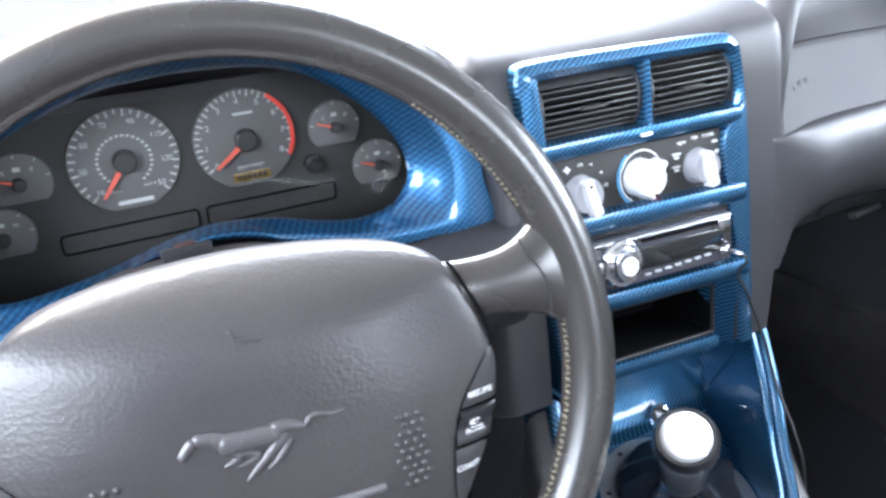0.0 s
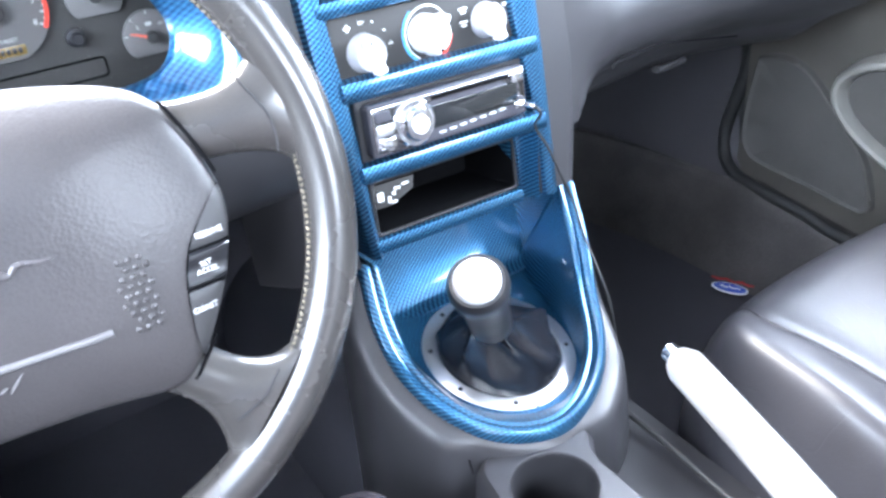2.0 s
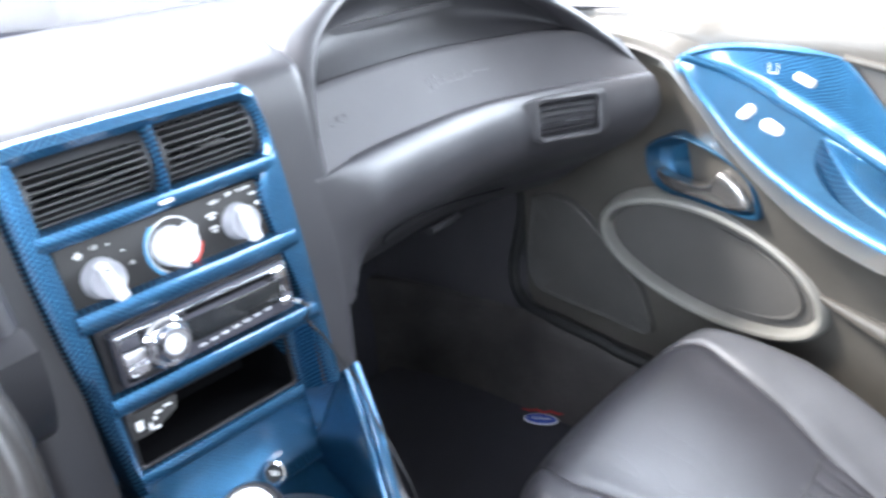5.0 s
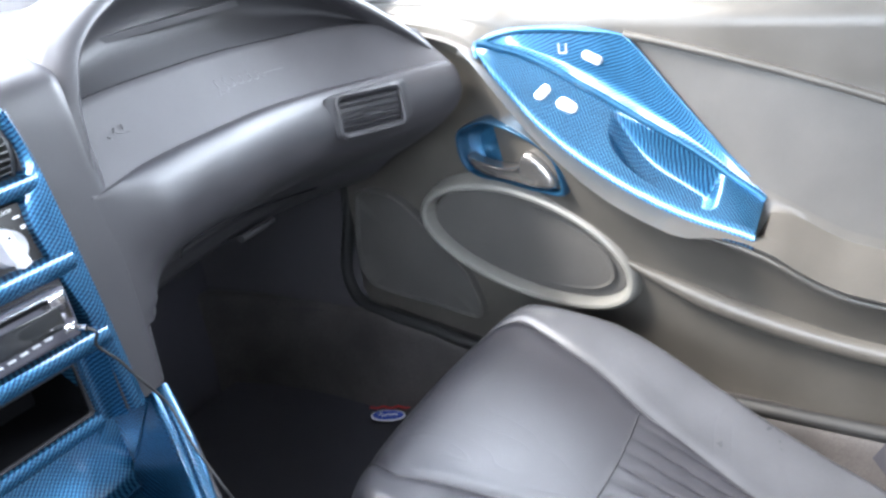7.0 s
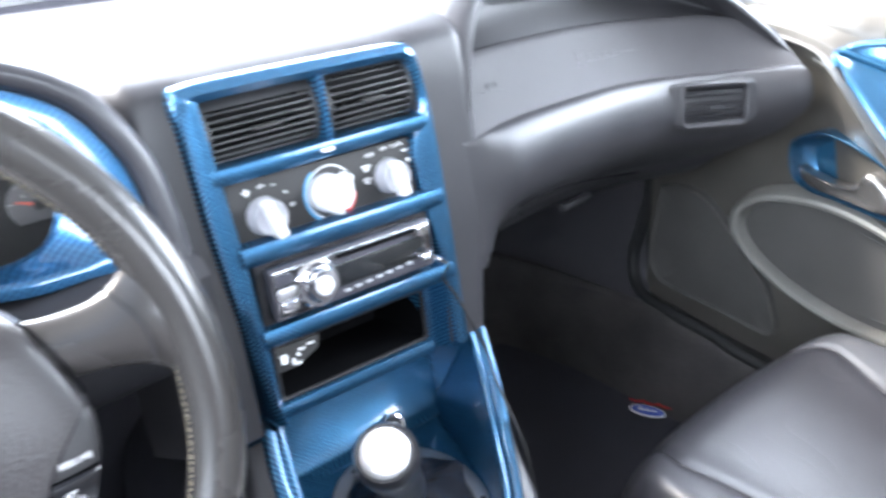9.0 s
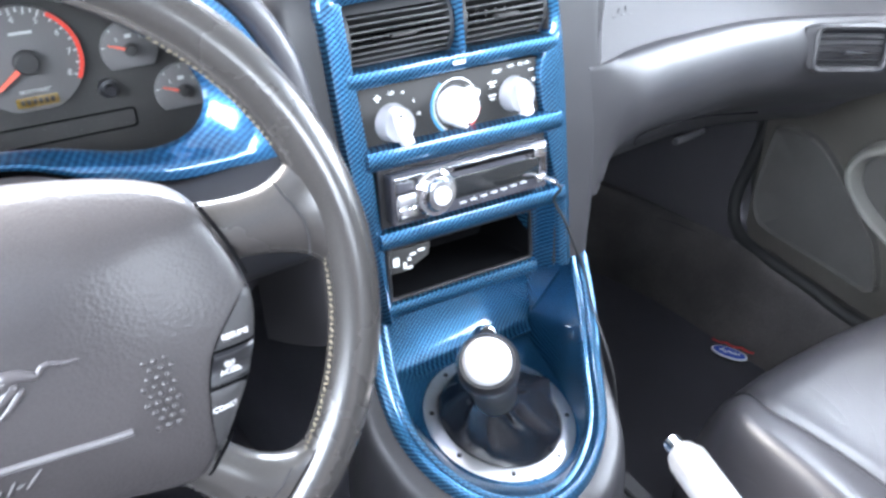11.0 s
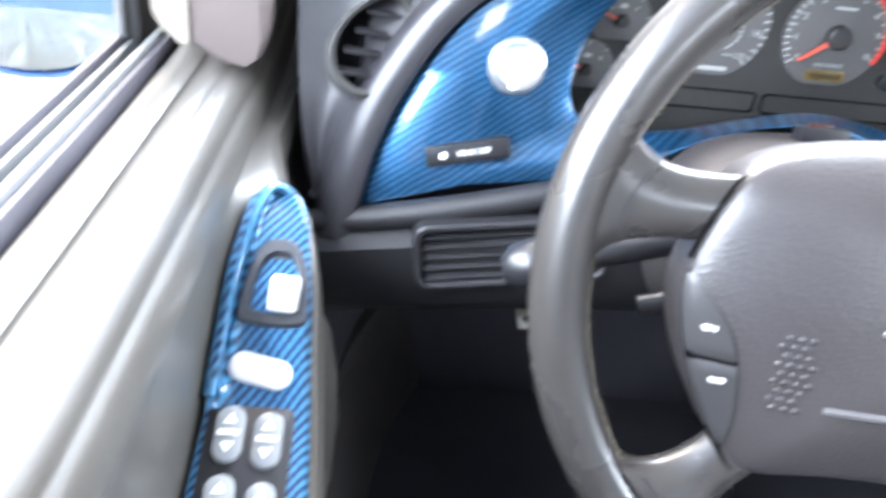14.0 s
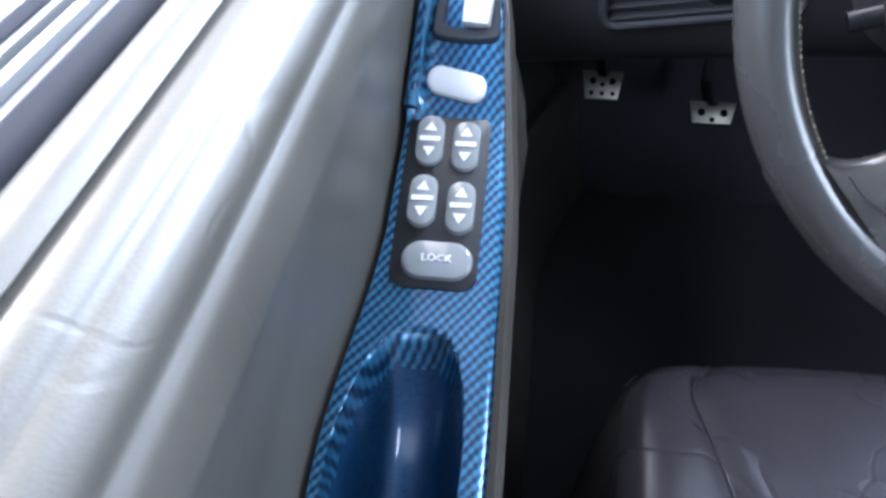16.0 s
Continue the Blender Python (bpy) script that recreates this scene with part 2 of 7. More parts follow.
# ---- building helpers ----
def part(name, bm, mat, parent=None, label="", smooth=40):
    """Links a bmesh as one mesh object under a thing or a part."""
    me = bpy.data.meshes.new(name)
    bmesh.ops.recalc_face_normals(bm, faces=bm.faces[:])
    if smooth:
        for face in bm.faces:
            face.smooth = True
        for e in bm.edges:
            if len(e.link_faces) == 2 and e.calc_face_angle(0) > radians(smooth):
                e.smooth = False
    bm.to_mesh(me)
    bm.free()
    me.materials.append(mat)
    ob = new(name, me)
    if parent is not None:
        ob.parent = parent
    if label:
        ob["label"] = label
    return ob


def thing(name, m, label, category, group="", kind=""):
    ob = new(name)
    ob.empty_display_size = 0.05
    ob.matrix_world = m
    return tagged(ob, label, category, group, kind)


def frame_of(o, u, v):
    """A pose with its x along u, its z along v (squared) and its origin at o; y points away from whoever faces it."""
    u, v = Vector(u).normalized(), Vector(v)
    v = (v - u * v.dot(u)).normalized()
    y = v.cross(u)
    m = Matrix((u, y, v)).transposed().to_4x4()
    m.translation = o
    return m


def loft(loops, closed=True, cap=(False, False), ring=False):
    """Skins a row of loops that have equally many points; its UVs are lengths in metres along and across the loops."""
    bm = bmesh.new()
    uv = bm.loops.layers.uv.new("UVMap")
    pts = [[Vector(p) for p in lp] for lp in loops]
    vs = [[bm.verts.new(p) for p in lp] for lp in pts]
    n, k = len(pts[0]), len(pts)
    along, across = [], [[0.0] * n]
    for lp in pts:
        row = [0.0]
        for i in range(n):
            row.append(row[-1] + (lp[(i + 1) % n] - lp[i]).length)
        along.append(row)
    for a, b in zip(pts, pts[1:] + pts[:1]):
        across.append([d + (q - p).length for d, p, q in zip(across[-1], a, b)])
    for r in range(k if ring else k - 1):
        a, b = vs[r], vs[(r + 1) % k]
        for i in range(n if closed else n - 1):
            j = (i + 1) % n
            try:
                face = bm.faces.new((a[i], a[j], b[j], b[i]))
            except ValueError:
                continue
            q = (r + 1) % k
            for lo, co in zip(face.loops, ((along[r][i], across[r][i]), (along[r][i + 1], across[r][j]), (along[q][i + 1], across[r + 1][j]), (along[q][i], across[r + 1][i]))):
                lo[uv].uv = co
    if cap[0]:
        bm.faces.new(vs[0])
    if cap[1]:
        bm.faces.new(vs[-1])
    return bm


def sheet(fn, nu, nv, thick=0.0):
    """A surface from fn(s, t), both 0 to 1; with a thickness it becomes a shell."""
    bm = loft([[fn(i / nu, j / nv) for j in range(nv + 1)] for i in range(nu + 1)], closed=False)
    if thick:
        bmesh.ops.recalc_face_normals(bm, faces=bm.faces[:])
        bmesh.ops.solidify(bm, geom=bm.faces[:], thickness=thick)
    return bm


def curve_pts(pts, n, closed=False):
    """A smooth line through some points, drawn with n points."""
    p = [Vector(q) for q in pts]
    k = len(p)
    segs = k if closed else k - 1
    out = []
    for i in range(n):
        s = i / n * segs if closed else i / (n - 1) * segs
        j = min(int(s), segs - 1)
        t = s - j
        if closed:
            a, b, c, d = (p[(j + o) % k] for o in (-1, 0, 1, 2))
        else:
            a, b, c, d = p[max(j - 1, 0)], p[j], p[j + 1], p[min(j + 2, k - 1)]
        out.append(0.5 * ((2 * b) + (c - a) * t + (2 * a - 5 * b + 4 * c - d) * t * t + (3 * b - a - 3 * c + d) * t ** 3))
    return out


def smooth_table(tab, x):
    """Reading of a table along a smooth line through its rows."""
    k = len(tab)
    if x <= tab[0][0]:
        return tab[0][1:]
    if x >= tab[-1][0]:
        return tab[-1][1:]
    j = max(i for i in range(k - 1) if tab[i][0] <= x)
    b, c = tab[j], tab[j + 1]
    a, d = tab[max(j - 1, 0)], tab[min(j + 2, k - 1)]
    h = c[0] - b[0]
    t = (x - b[0]) / h
    out = []
    for i in range(1, len(b)):
        m0 = (c[i] - a[i]) / (c[0] - a[0]) * h
        m1 = (d[i] - b[i]) / (d[0] - b[0]) * h
        out.append((2 * t ** 3 - 3 * t * t + 1) * b[i] + (t ** 3 - 2 * t * t + t) * m0 + (3 * t * t - 2 * t ** 3) * c[i] + (t ** 3 - t * t) * m1)
    return tuple(out)


def rrect(w, h, r, n=5, cx=0.0, cz=0.0):
    """A rounded rectangle as (x, z) pairs."""
    r = min(r, w / 2 - 1e-5, h / 2 - 1e-5)
    out = []
    for k, (sx, sz) in enumerate(((1, 1), (-1, 1), (-1, -1), (1, -1))):
        for i in range(n + 1):
            a = radians(90 * k + 90 * i / n)
            out.append((cx + sx * (w / 2 - r) + r * math.cos(a), cz + sz * (h / 2 - r) + r * math.sin(a)))
    return out


def inset(outline, d):
    """The outline moved inward by d (outline runs anticlockwise in x, z)."""
    n = len(outline)
    out = []
    for i in range(n):
        a, b, c = Vector(outline[i - 1]), Vector(outline[i]), Vector(outline[(i + 1) % n])
        e = (c - a)
        if e.length < 1e-9:
            out.append(tuple(b))
            continue
        e.normalize()
        out.append((b.x - e.y * d, b.y + e.x * d))
    return out


def slab(outline, y0, y1, bevel=0.001, steps=2):
    """A plate of an (x, z) outline from y0 (front) to y1 (back), its front edge rounded."""
    s = 1 if y1 > y0 else -1
    loops = [[(x, y0 + s * bevel * (1 - math.sin(radians(90 * (1 - k / steps)))), z) for x, z in inset(outline, bevel * (1 - math.cos(radians(90 * (1 - k / steps)))))] for k in range(steps + 1)]
    loops.append([(x, y1, z) for x, z in outline])
    return loft(loops, cap=(True, True))


def rim_frame(outer, inner, y0, y1, lip=0.002):
    """A frame between two outlines with equally many points, with rounded front edges."""
    o1, i1 = inset(outer, lip), inset(inner, -lip)
    return loft([[(x, y1, z) for x, z in outer], [(x, y0 + lip, z) for x, z in outer], [(x, y0, z) for x, z in o1],
                 [(x, y0, z) for x, z in i1], [(x, y0 + lip, z) for x, z in inner], [(x, y1, z) for x, z in inner]], ring=True)


def lathe(profile, n=24, axis="y"):
    """Turns (radius, along) pairs round an axis."""
    loops = []
    for r, a in profile:
        lp = []
        for i in range(n):
            t = 2 * math.pi * i / n
            c, s = r * math.cos(t), r * math.sin(t)
            lp.append({"y": (c, a, s), "z": (c, s, a), "x": (a, c, s)}[axis])
        loops.append(lp)
    return loft(loops, cap=(True, True))


def tube(path, radius, n=8, cap=True):
    """A round bar along a row of points; radius may be a function of 0 to 1."""
    pts = [Vector(p) for p in path]
    loops = []
    up = Vector((0.13, 0.21, 0.97))
    for i, p in enumerate(pts):
        d = (pts[min(i + 1, len(pts) - 1)] - pts[max(i - 1, 0)]).normalized()
        a = d.cross(up).normalized()
        b = a.cross(d)
        r = radius(i / (len(pts) - 1)) if callable(radius) else radius
        loops.append([p + r * (math.cos(2 * math.pi * k / n) * a + math.sin(2 * math.pi * k / n) * b) for k in range(n)])
    return loft(loops, cap=(cap, cap))


def join(*bms):
    """Several bmeshes as one."""
    me = bpy.data.meshes.new("tmp")
    out = bmesh.new()
    for b in bms:
        b.to_mesh(me)
        out.from_mesh(me)
        b.free()
    bpy.data.meshes.remove(me)
    return out


def moved(bm, m):
    bmesh.ops.transform(bm, matrix=m, verts=bm.verts[:])
    return bm


def box(x0, x1, y0, y1, z0, z1, r=0.003):
    """A block with rounded edges."""
    bm = bmesh.new()
    bmesh.ops.create_cube(bm, size=1, matrix=Matrix.LocRotScale(((x0 + x1) / 2, (y0 + y1) / 2, (z0 + z1) / 2), None, (x1 - x0, y1 - y0, z1 - z0)))
    if r:
        bmesh.ops.bevel(bm, geom=bm.edges[:], offset=r, segments=2, affect="EDGES", profile=0.6)
    return bm


def words(text, size, m, mat, parent, name="lettering", label="", depth=0.0002, align="CENTER"):
    """Built-in font lettering as a mesh, flat in the local x and z plane of m."""
    cu = bpy.data.curves.new(name, "FONT")
    cu.body, cu.size, cu.align_x, cu.align_y, cu.extrude = text, size, align, "CENTER", depth
    cu.resolution_u = 2
    tmp = new(name, cu)
    me = bpy.data.meshes.new_from_object(tmp)
    bpy.data.objects.remove(tmp)
    bpy.data.curves.remove(cu)
    me.transform(m @ pose(0, 0, 0, 90, 0, 0))
    me.materials.clear()
    me.materials.append(mat)
    ob = new(name, me)
    ob.parent = parent
    if label:
        ob["label"] = label
    return ob


CENTRE = 0.44

# ---- cabin shell ----
floor = part("floor", box(-0.36, 1.24, -1.9, 1.35, -0.05, 0.0, 0), carpet)
tagged(floor, "black carpeted cabin floor", "floor", kind="structure")
tunnel = part("tunnel", sheet(lambda s, t: (CENTRE + 0.13 * math.cos(math.pi * t), 1.3 - 2.3 * s, 0.20 * math.sin(math.pi * t) ** 0.6), 4, 16), carpet)
tagged(tunnel, "black carpeted transmission tunnel", "floor", kind="structure")
toe = part("firewall", sheet(lambda s, t: (-0.36 + 1.60 * s, 1.00 + 0.14 * t, 0.75 * t), 4, 6, 0.02), carpet)
tagged(toe, "black carpeted toe board and firewall", "wall", kind="structure")
for k, side in enumerate((-1, 1)):
    def kick_form(s, t):
        y, z = 0.738 + 0.34 * s, 0.160 + 0.50 * t ** 1.6
        cove = math.exp(-(z - 0.162) / 0.030) + 0.35 * math.exp(-(z - 0.162) / 0.10)
        y -= 0.030 * min(1, cove) ** 2 * (1 - s)
        return (CENTRE + side * (0.747 - 0.13 * s * s - 0.036 * cove + 0.012 * math.exp(-(s / 0.05) ** 2)), y, z)
    kick = part("wall_kick_%d" % (k + 1), sheet(kick_form, 24, 30, 0.002), kick_mat)
    tagged(kick, "dark plastic kick panel curving into the footwell", "wall", kind="structure")

    def sill_form(s, t):
        y = 1.06 - 1.96 * s
        top = smooth_table([(-0.9, 0.13), (0.40, 0.132), (0.475, 0.139), (0.613, 0.156), (0.67, 0.168), (0.715, 0.166), (0.76, 0.168), (0.85, 0.172), (1.06, 0.20)], y)[0]
        d, h = smooth_table([(0.0, 0.640, 0.0), (0.35, 0.672, 0.55), (0.55, 0.690, 0.93), (0.62, 0.697, 1.0), (0.70, 0.705, 1.01), (1.0, 0.770, 0.98)], t)
        return (CENTRE + side * (d - 0.13 * (max(0, y - 0.738) / 0.34) ** 2), y, 0.001 + top * h)
    sill = part("trim_sill_%d" % (k + 1), sheet(sill_form, 60, 20, 0.006), sill_mat)
    tagged(sill, "dark carpeted door sill with a rounded edge", "trim", kind="structure")
for k, side in enumerate((-1, 1)):
    jamb = part("trim_jamb_%d" % (k + 1), box(min(CENTRE + side * 0.748, CENTRE + side * 0.83), max(CENTRE + side * 0.748, CENTRE + side * 0.83), 0.700, 0.790, 0.0, 0.66, 0.004), rubber)
    tagged(jamb, "black rubber-sealed door jamb", "trim", kind="structure")
    under_sill = part("trim_rocker_%d" % (k + 1), box(min(CENTRE + side * 0.765, CENTRE + side * 0.87), max(CENTRE + side * 0.765, CENTRE + side * 0.87), -0.95, 0.95, -0.05, 0.122, 0.004), rubber)
    tagged(under_sill, "black rocker panel under the door", "trim", kind="structure")
for k, side in enumerate((-1, 1)):
    seal = part("trim_seal_%d" % (k + 1), tube(curve_pts([(CENTRE + side * d, y, z) for d, y, z in ((0.747, 0.728, 0.43), (0.745, 0.735, 0.36), (0.742, 0.750, 0.29), (0.738, 0.760, 0.24), (0.730, 0.752, 0.200), (0.716, 0.722, 0.178), (0.706, 0.66, 0.168), (0.704, 0.575, 0.158), (0.700, 0.45, 0.142), (0.700, 0.0, 0.136), (0.700, -0.85, 0.134))], 70), 0.0105, 12), rubber)
    tagged(seal, "thick black rubber door opening seal", "seal", kind="structure")
rear = part("wall_rear", box(-0.40, 1.28, -1.92, -1.85, -0.05, 0.85), vinyl_dark)
tagged(rear, "dark trim closing the cabin at the rear", "wall", kind="structure")
roof = part("ceiling", sheet(lambda s, t: (-0.22 + 1.32 * s, 0.45 - 2.1 * t, 1.24 + 0.05 * math.sin(math.pi * s) + 0.03 * math.sin(math.pi * t)), 10, 10, 0.02), lining)
tagged(roof, "grey cloth headlining", "ceiling", kind="structure")
ground = part("ground", box(-400, 400, -400, 400, -0.40, -0.35, 0), asphalt)
tagged(ground, "pale sunlit concrete outside the car", "ground", kind="structure")
wind = part("window_1", sheet(lambda s, t: (-0.34 + 1.56 * s + (0.14 - 0.28 * s) * t, 1.14 - 0.62 * t - 0.16 * (2 * s - 1) ** 2 * (1 - t), 0.725 + 0.53 * t), 12, 6), glass)
tagged(wind, "clear raked windscreen over the dashboard", "window", kind="structure")
for k, side in enumerate((-1, 1)):
    pil = part("pillar_%d" % (k + 1), tube([(CENTRE + side * (0.80 - 0.10 * t), 0.94 - 0.52 * t, 0.66 + 0.60 * t) for t in [i / 8 for i in range(9)]], 0.04, 10), panel_grey)
    tagged(pil, "dark grey trimmed windscreen pillar", "pillar", kind="structure")
pane_side = part("window_2", sheet(lambda s, t: (CENTRE + 0.792 - 0.10 * t, 0.74 - 0.3 * t - 1.5 * s * (1 - 0.2 * t), 0.66 + 0.56 * t), 4, 4), glass)
tagged(pane_side, "clear passenger side window glass", "window", kind="structure")
for ob in bpy.data.objects:
    if ob.name.startswith("window_") and ob.type == "MESH":
        ob.visible_shadow = False
# scuttle, wipers and bonnet beyond the windscreen
scuttle = part("scuttle", sheet(lambda s, t: (-0.40 + 1.68 * s, 1.10 + 0.18 * t - 0.16 * (2 * s - 1) ** 2, 0.705 + 0.01 * t), 16, 4, 0.01), scuttle_mat)
tagged(scuttle, "sun-bleached grey plastic scuttle panel below the windscreen", "trim", kind="structure")
bonnet = part("bonnet", sheet(lambda s, t: (-0.42 + 1.72 * s, 1.26 + 1.1 * t - 0.16 * (2 * s - 1) ** 2, 0.715 - 0.10 * t * t - 0.05 * (2 * s - 1) ** 2), 20, 10, 0.01), body_paint)
tagged(bonnet, "blue painted car bonnet ahead of the windscreen", "car body", kind="structure")

# ---- dashboard ----
dash = thing("dashboard", pose(0, 0, 0), "graphite grey twin-hooded vinyl dashboard with blue trim", "dashboard")
TOWER = [(0.0, 0.514, 0.432), (0.22, 0.520, 0.49), (0.50, 0.531, 0.57), (0.74, 0.546, 0.67), (0.84, 0.554, 0.712), (0.88, 0.564, 0.732), (0.905, 0.590, 0.745), (0.925, 0.612, 0.754), (0.945, 0.66, 0.760), (0.97, 0.80, 0.758), (1.0, 1.13, 0.735)]


def tower(s, t):
    x = 0.255 + 0.395 * s
    yy, z = smooth_table(TOWER, t)
    e = abs(x - 0.446) / 0.155
    fall = max(0, e - 0.96) if x < 0.446 else max(0, (x - min(0.606, 0.584 + (z - 0.435) * 0.125)) / 0.155)
    if 0.332 < x < 0.546 and z < 0.722:                  # open behind the stack
        yy += 0.10
    return (x, yy + 0.55 * fall ** 1.7 * (1 if t < 0.93 else (1 - t) / 0.07), z - 0.10 * fall ** 1.5 * (1 if t < 0.945 else (1 - t) / 0.055))


part("centre_tower", sheet(tower, 88, 70, 0.006), vinyl, dash)
for a, b in ((-0.34, 0.27), (0.635, 1.22)):
    part("top_pad", sheet(lambda s, t: (a + (b - a) * s, 0.64 + 0.49 * t - 0.16 * t * (2 * (a + (b - a) * s - CENTRE) / 1.56) ** 2, 0.748 - 0.013 * t - 0.012 * (1 - t) ** 3), 14, 12, 0.008), vinyl, dash)

# ---- instrument hood and bezel ----
BEZ = pose(0.05, 0.515, 0.62, -11.5, 0, 0)
OUT = [(-0.272, -0.040), (-0.262, 0.003), (-0.242, 0.047), (-0.213, 0.087), (-0.173, 0.114), (-0.125, 0.131), (-0.085, 0.143), (-0.03, 0.156), (0.04, 0.160),
       (0.106, 0.150), (0.155, 0.138), (0.196, 0.114), (0.221, 0.072), (0.229, 0.031), (0.231, -0.001), (0.185, 0.000), (0.140, 0.000), (0.09, 0.012), (0.045, 0.030),
       (0.0, 0.034), (-0.05, 0.022), (-0.095, -0.004), (-0.13, -0.011), (-0.19, -0.020), (-0.24, -0.028)]
OPEN = [(-0.142, 0.048), (-0.136, 0.027), (-0.116, 0.019), (-0.096, 0.019), (-0.065, 0.023), (-0.046, 0.027), (-0.027, 0.032), (-0.007, 0.037), (0.012, 0.0405), (0.032, 0.0415), (0.051, 0.0395), (0.071, 0.036),
        (0.091, 0.030), (0.112, 0.0245), (0.134, 0.0225), (0.158, 0.027), (0.172, 0.040), (0.176, 0.057), (0.168, 0.079), (0.153, 0.099), (0.131, 0.119), (0.102, 0.136), (0.073, 0.1435), (0.035, 0.1465), (-0.001, 0.1455),
        (-0.037, 0.141), (-0.080, 0.126), (-0.115, 0.106), (-0.135, 0.078)]


def radial(outline, n, c):
    """The outline seen from c, at n even angles, so that outlines can be skinned together."""
    k = len(outline)
    res = []
    for i in range(n):
        a = 2 * math.pi * i / n
        d = (math.cos(a), math.sin(a))
        best = 0
        for j in range(k):
            p, q = outline[j], outline[(j + 1) % k]
            ex, ez = q[0] - p[0], q[1] - p[1]
            den = d[0] * ez - d[1] * ex
            if abs(den) < 1e-12:
                continue
            r = ((p[0] - c[0]) * ez - (p[1] - c[1]) * ex) / den
            w = ((p[0] - c[0]) * d[1] - (p[1] - c[1]) * d[0]) / den
            if r > 0 and -1e-9 <= w <= 1 + 1e-9:
                best = max(best, r)
        res.append((c[0] + best * d[0], c[1] + best * d[1]))
    return res


BC = (0.0, 0.08)
N_BEZ = 180
out_n = radial([(p.x, p.y) for p in curve_pts([(x, z, 0) for x, z in OUT], 240, True)], N_BEZ, BC)
open_n = radial([(p.x, p.y) for p in curve_pts([(x, z, 0) for x, z in OPEN], 200, True)], N_BEZ, BC)


def mix2(a, b, t):
    return [(p[0] + (q[0] - p[0]) * t, p[1] + (q[1] - p[1]) * t) for p, q in zip(a, b)]


def ring_loop(o, y):
    return [(x, y, z) for x, z in o]


bezel = thing("cluster_bezel", BEZ, "glossy blue carbon-look bezel round the instruments", "trim panel")
part("bezel_face", loft([ring_loop(out_n, 0.03), ring_loop(out_n, 0.004), ring_loop(mix2(out_n, open_n, 0.04), 0.001), ring_loop(mix2(out_n, open_n, 0.3), 0.0), ring_loop(mix2(out_n, open_n, 0.48), 0.0005), ring_loop(mix2(out_n, open_n, 0.56), 0.002),
                         ring_loop(mix2(out_n, open_n, 0.70), 0.0075), ring_loop(mix2(out_n, open_n, 0.86), 0.0130), ring_loop(mix2(out_n, open_n, 0.96), 0.0160), ring_loop(open_n, 0.0185), ring_loop(mix2(open_n, [BC] * N_BEZ, 0.012), 0.023)]), carbon_bezel, bezel)
part("inner_shroud", loft([ring_loop(mix2(open_n, [BC] * N_BEZ, 0.010), 0.022), ring_loop([(x * 1.06, z * 1.01 if z > 0.07 else z * 1.01 - 0.25 * (0.07 - z)) for x, z in open_n], 0.05), ring_loop([(x * 1.27, z * 1.04 if z > 0.07 else z * 1.04 - 0.75 * (0.07 - z)) for x, z in open_n], 0.122)]), panel_grey, bezel, "charcoal plastic shroud")
lens_ob = part("lens", loft([ring_loop(mix2(open_n, [BC] * N_BEZ, 0.02), 0.048), ring_loop(mix2(open_n, [BC] * N_BEZ, 0.5), 0.060), ring_loop(mix2(open_n, [BC] * N_BEZ, 0.97), 0.064)], cap=(False, True)), lens_mat, bezel, "clear curved instrument lens")
lens_ob.visible_shadow = False
knob = part("light_switch", moved(lathe([(0.0178, 0.004), (0.0180, -0.002), (0.0165, -0.004), (0.0148, -0.005), (0.0143, -0.016), (0.0130, -0.0190), (0.010, -0.0200), (0.002, -0.0200)], 36), pose(-0.181, 0.0, 0.058)), silver, bezel, "bright round headlight knob")
part("knob_grip", moved(box(-0.0025, 0.0025, -0.024, -0.018, -0.013, 0.013, 0.002), pose(-0.181, 0, 0.058, 0, 20, 0)), white_plastic, knob)
RDEF = pose(-0.206, 0, 0.002, 0, -12, 0)
rdef = part("defrost_switch", moved(slab(rrect(0.054, 0.013, 0.0015), -0.006, 0.004, 0.001), RDEF), black_plastic, bezel, "black rear defroster button")
words("REAR DEF", 0.0050, RDEF @ pose(0.004, -0.0064, 0), mark_white, rdef)
part("symbol", moved(slab(rrect(0.004, 0.004, 0.001, cx=-0.016), -0.0066, -0.005, 0.0003), RDEF), mark_white, rdef)

hood_path = curve_pts([(x, z, 0) for x, z in [(-0.276, -0.062)] + OUT[:15] + [(0.233, -0.03)]], 80)
HOOD = [(0.0, -0.001, 0.030), (0.15, 0.001, -0.006), (0.3, 0.006, -0.012), (0.45, 0.014, -0.012), (0.6, 0.022, -0.002), (0.72, 0.025, 0.03), (0.86, 0.016, 0.12), (1.0, -0.03, 0.34)]


def hood(s, t):
    i = s * (len(hood_path) - 1)
    j = min(int(i), len(hood_path) - 2)
    p = hood_path[j].lerp(hood_path[j + 1], i - j)
    d = (hood_path[min(j + 2, 79)] - hood_path[max(j - 1, 0)]).normalized()
    nrm = Vector((-d.y, d.x))
    w, y = smooth_table(HOOD, t)
    k = 0.9 + 0.35 * max(0, 1 - s / 0.45)
    return (p.x + nrm.x * w * k, y, p.y + nrm.y * w * k - max(0, t - 0.75) * 0.34)


part("instrument_hood", moved(sheet(hood, 80, 20), BEZ), vinyl_sheen, dash)


DASH_EDGE = [(0.0, -0.236, 0.510, 0.552), (0.2, -0.257, 0.520, 0.600), (0.5, -0.267, 0.538, 0.660), (0.8, -0.270, 0.566, 0.722), (1.0, -0.272, 0.620, 0.750)]


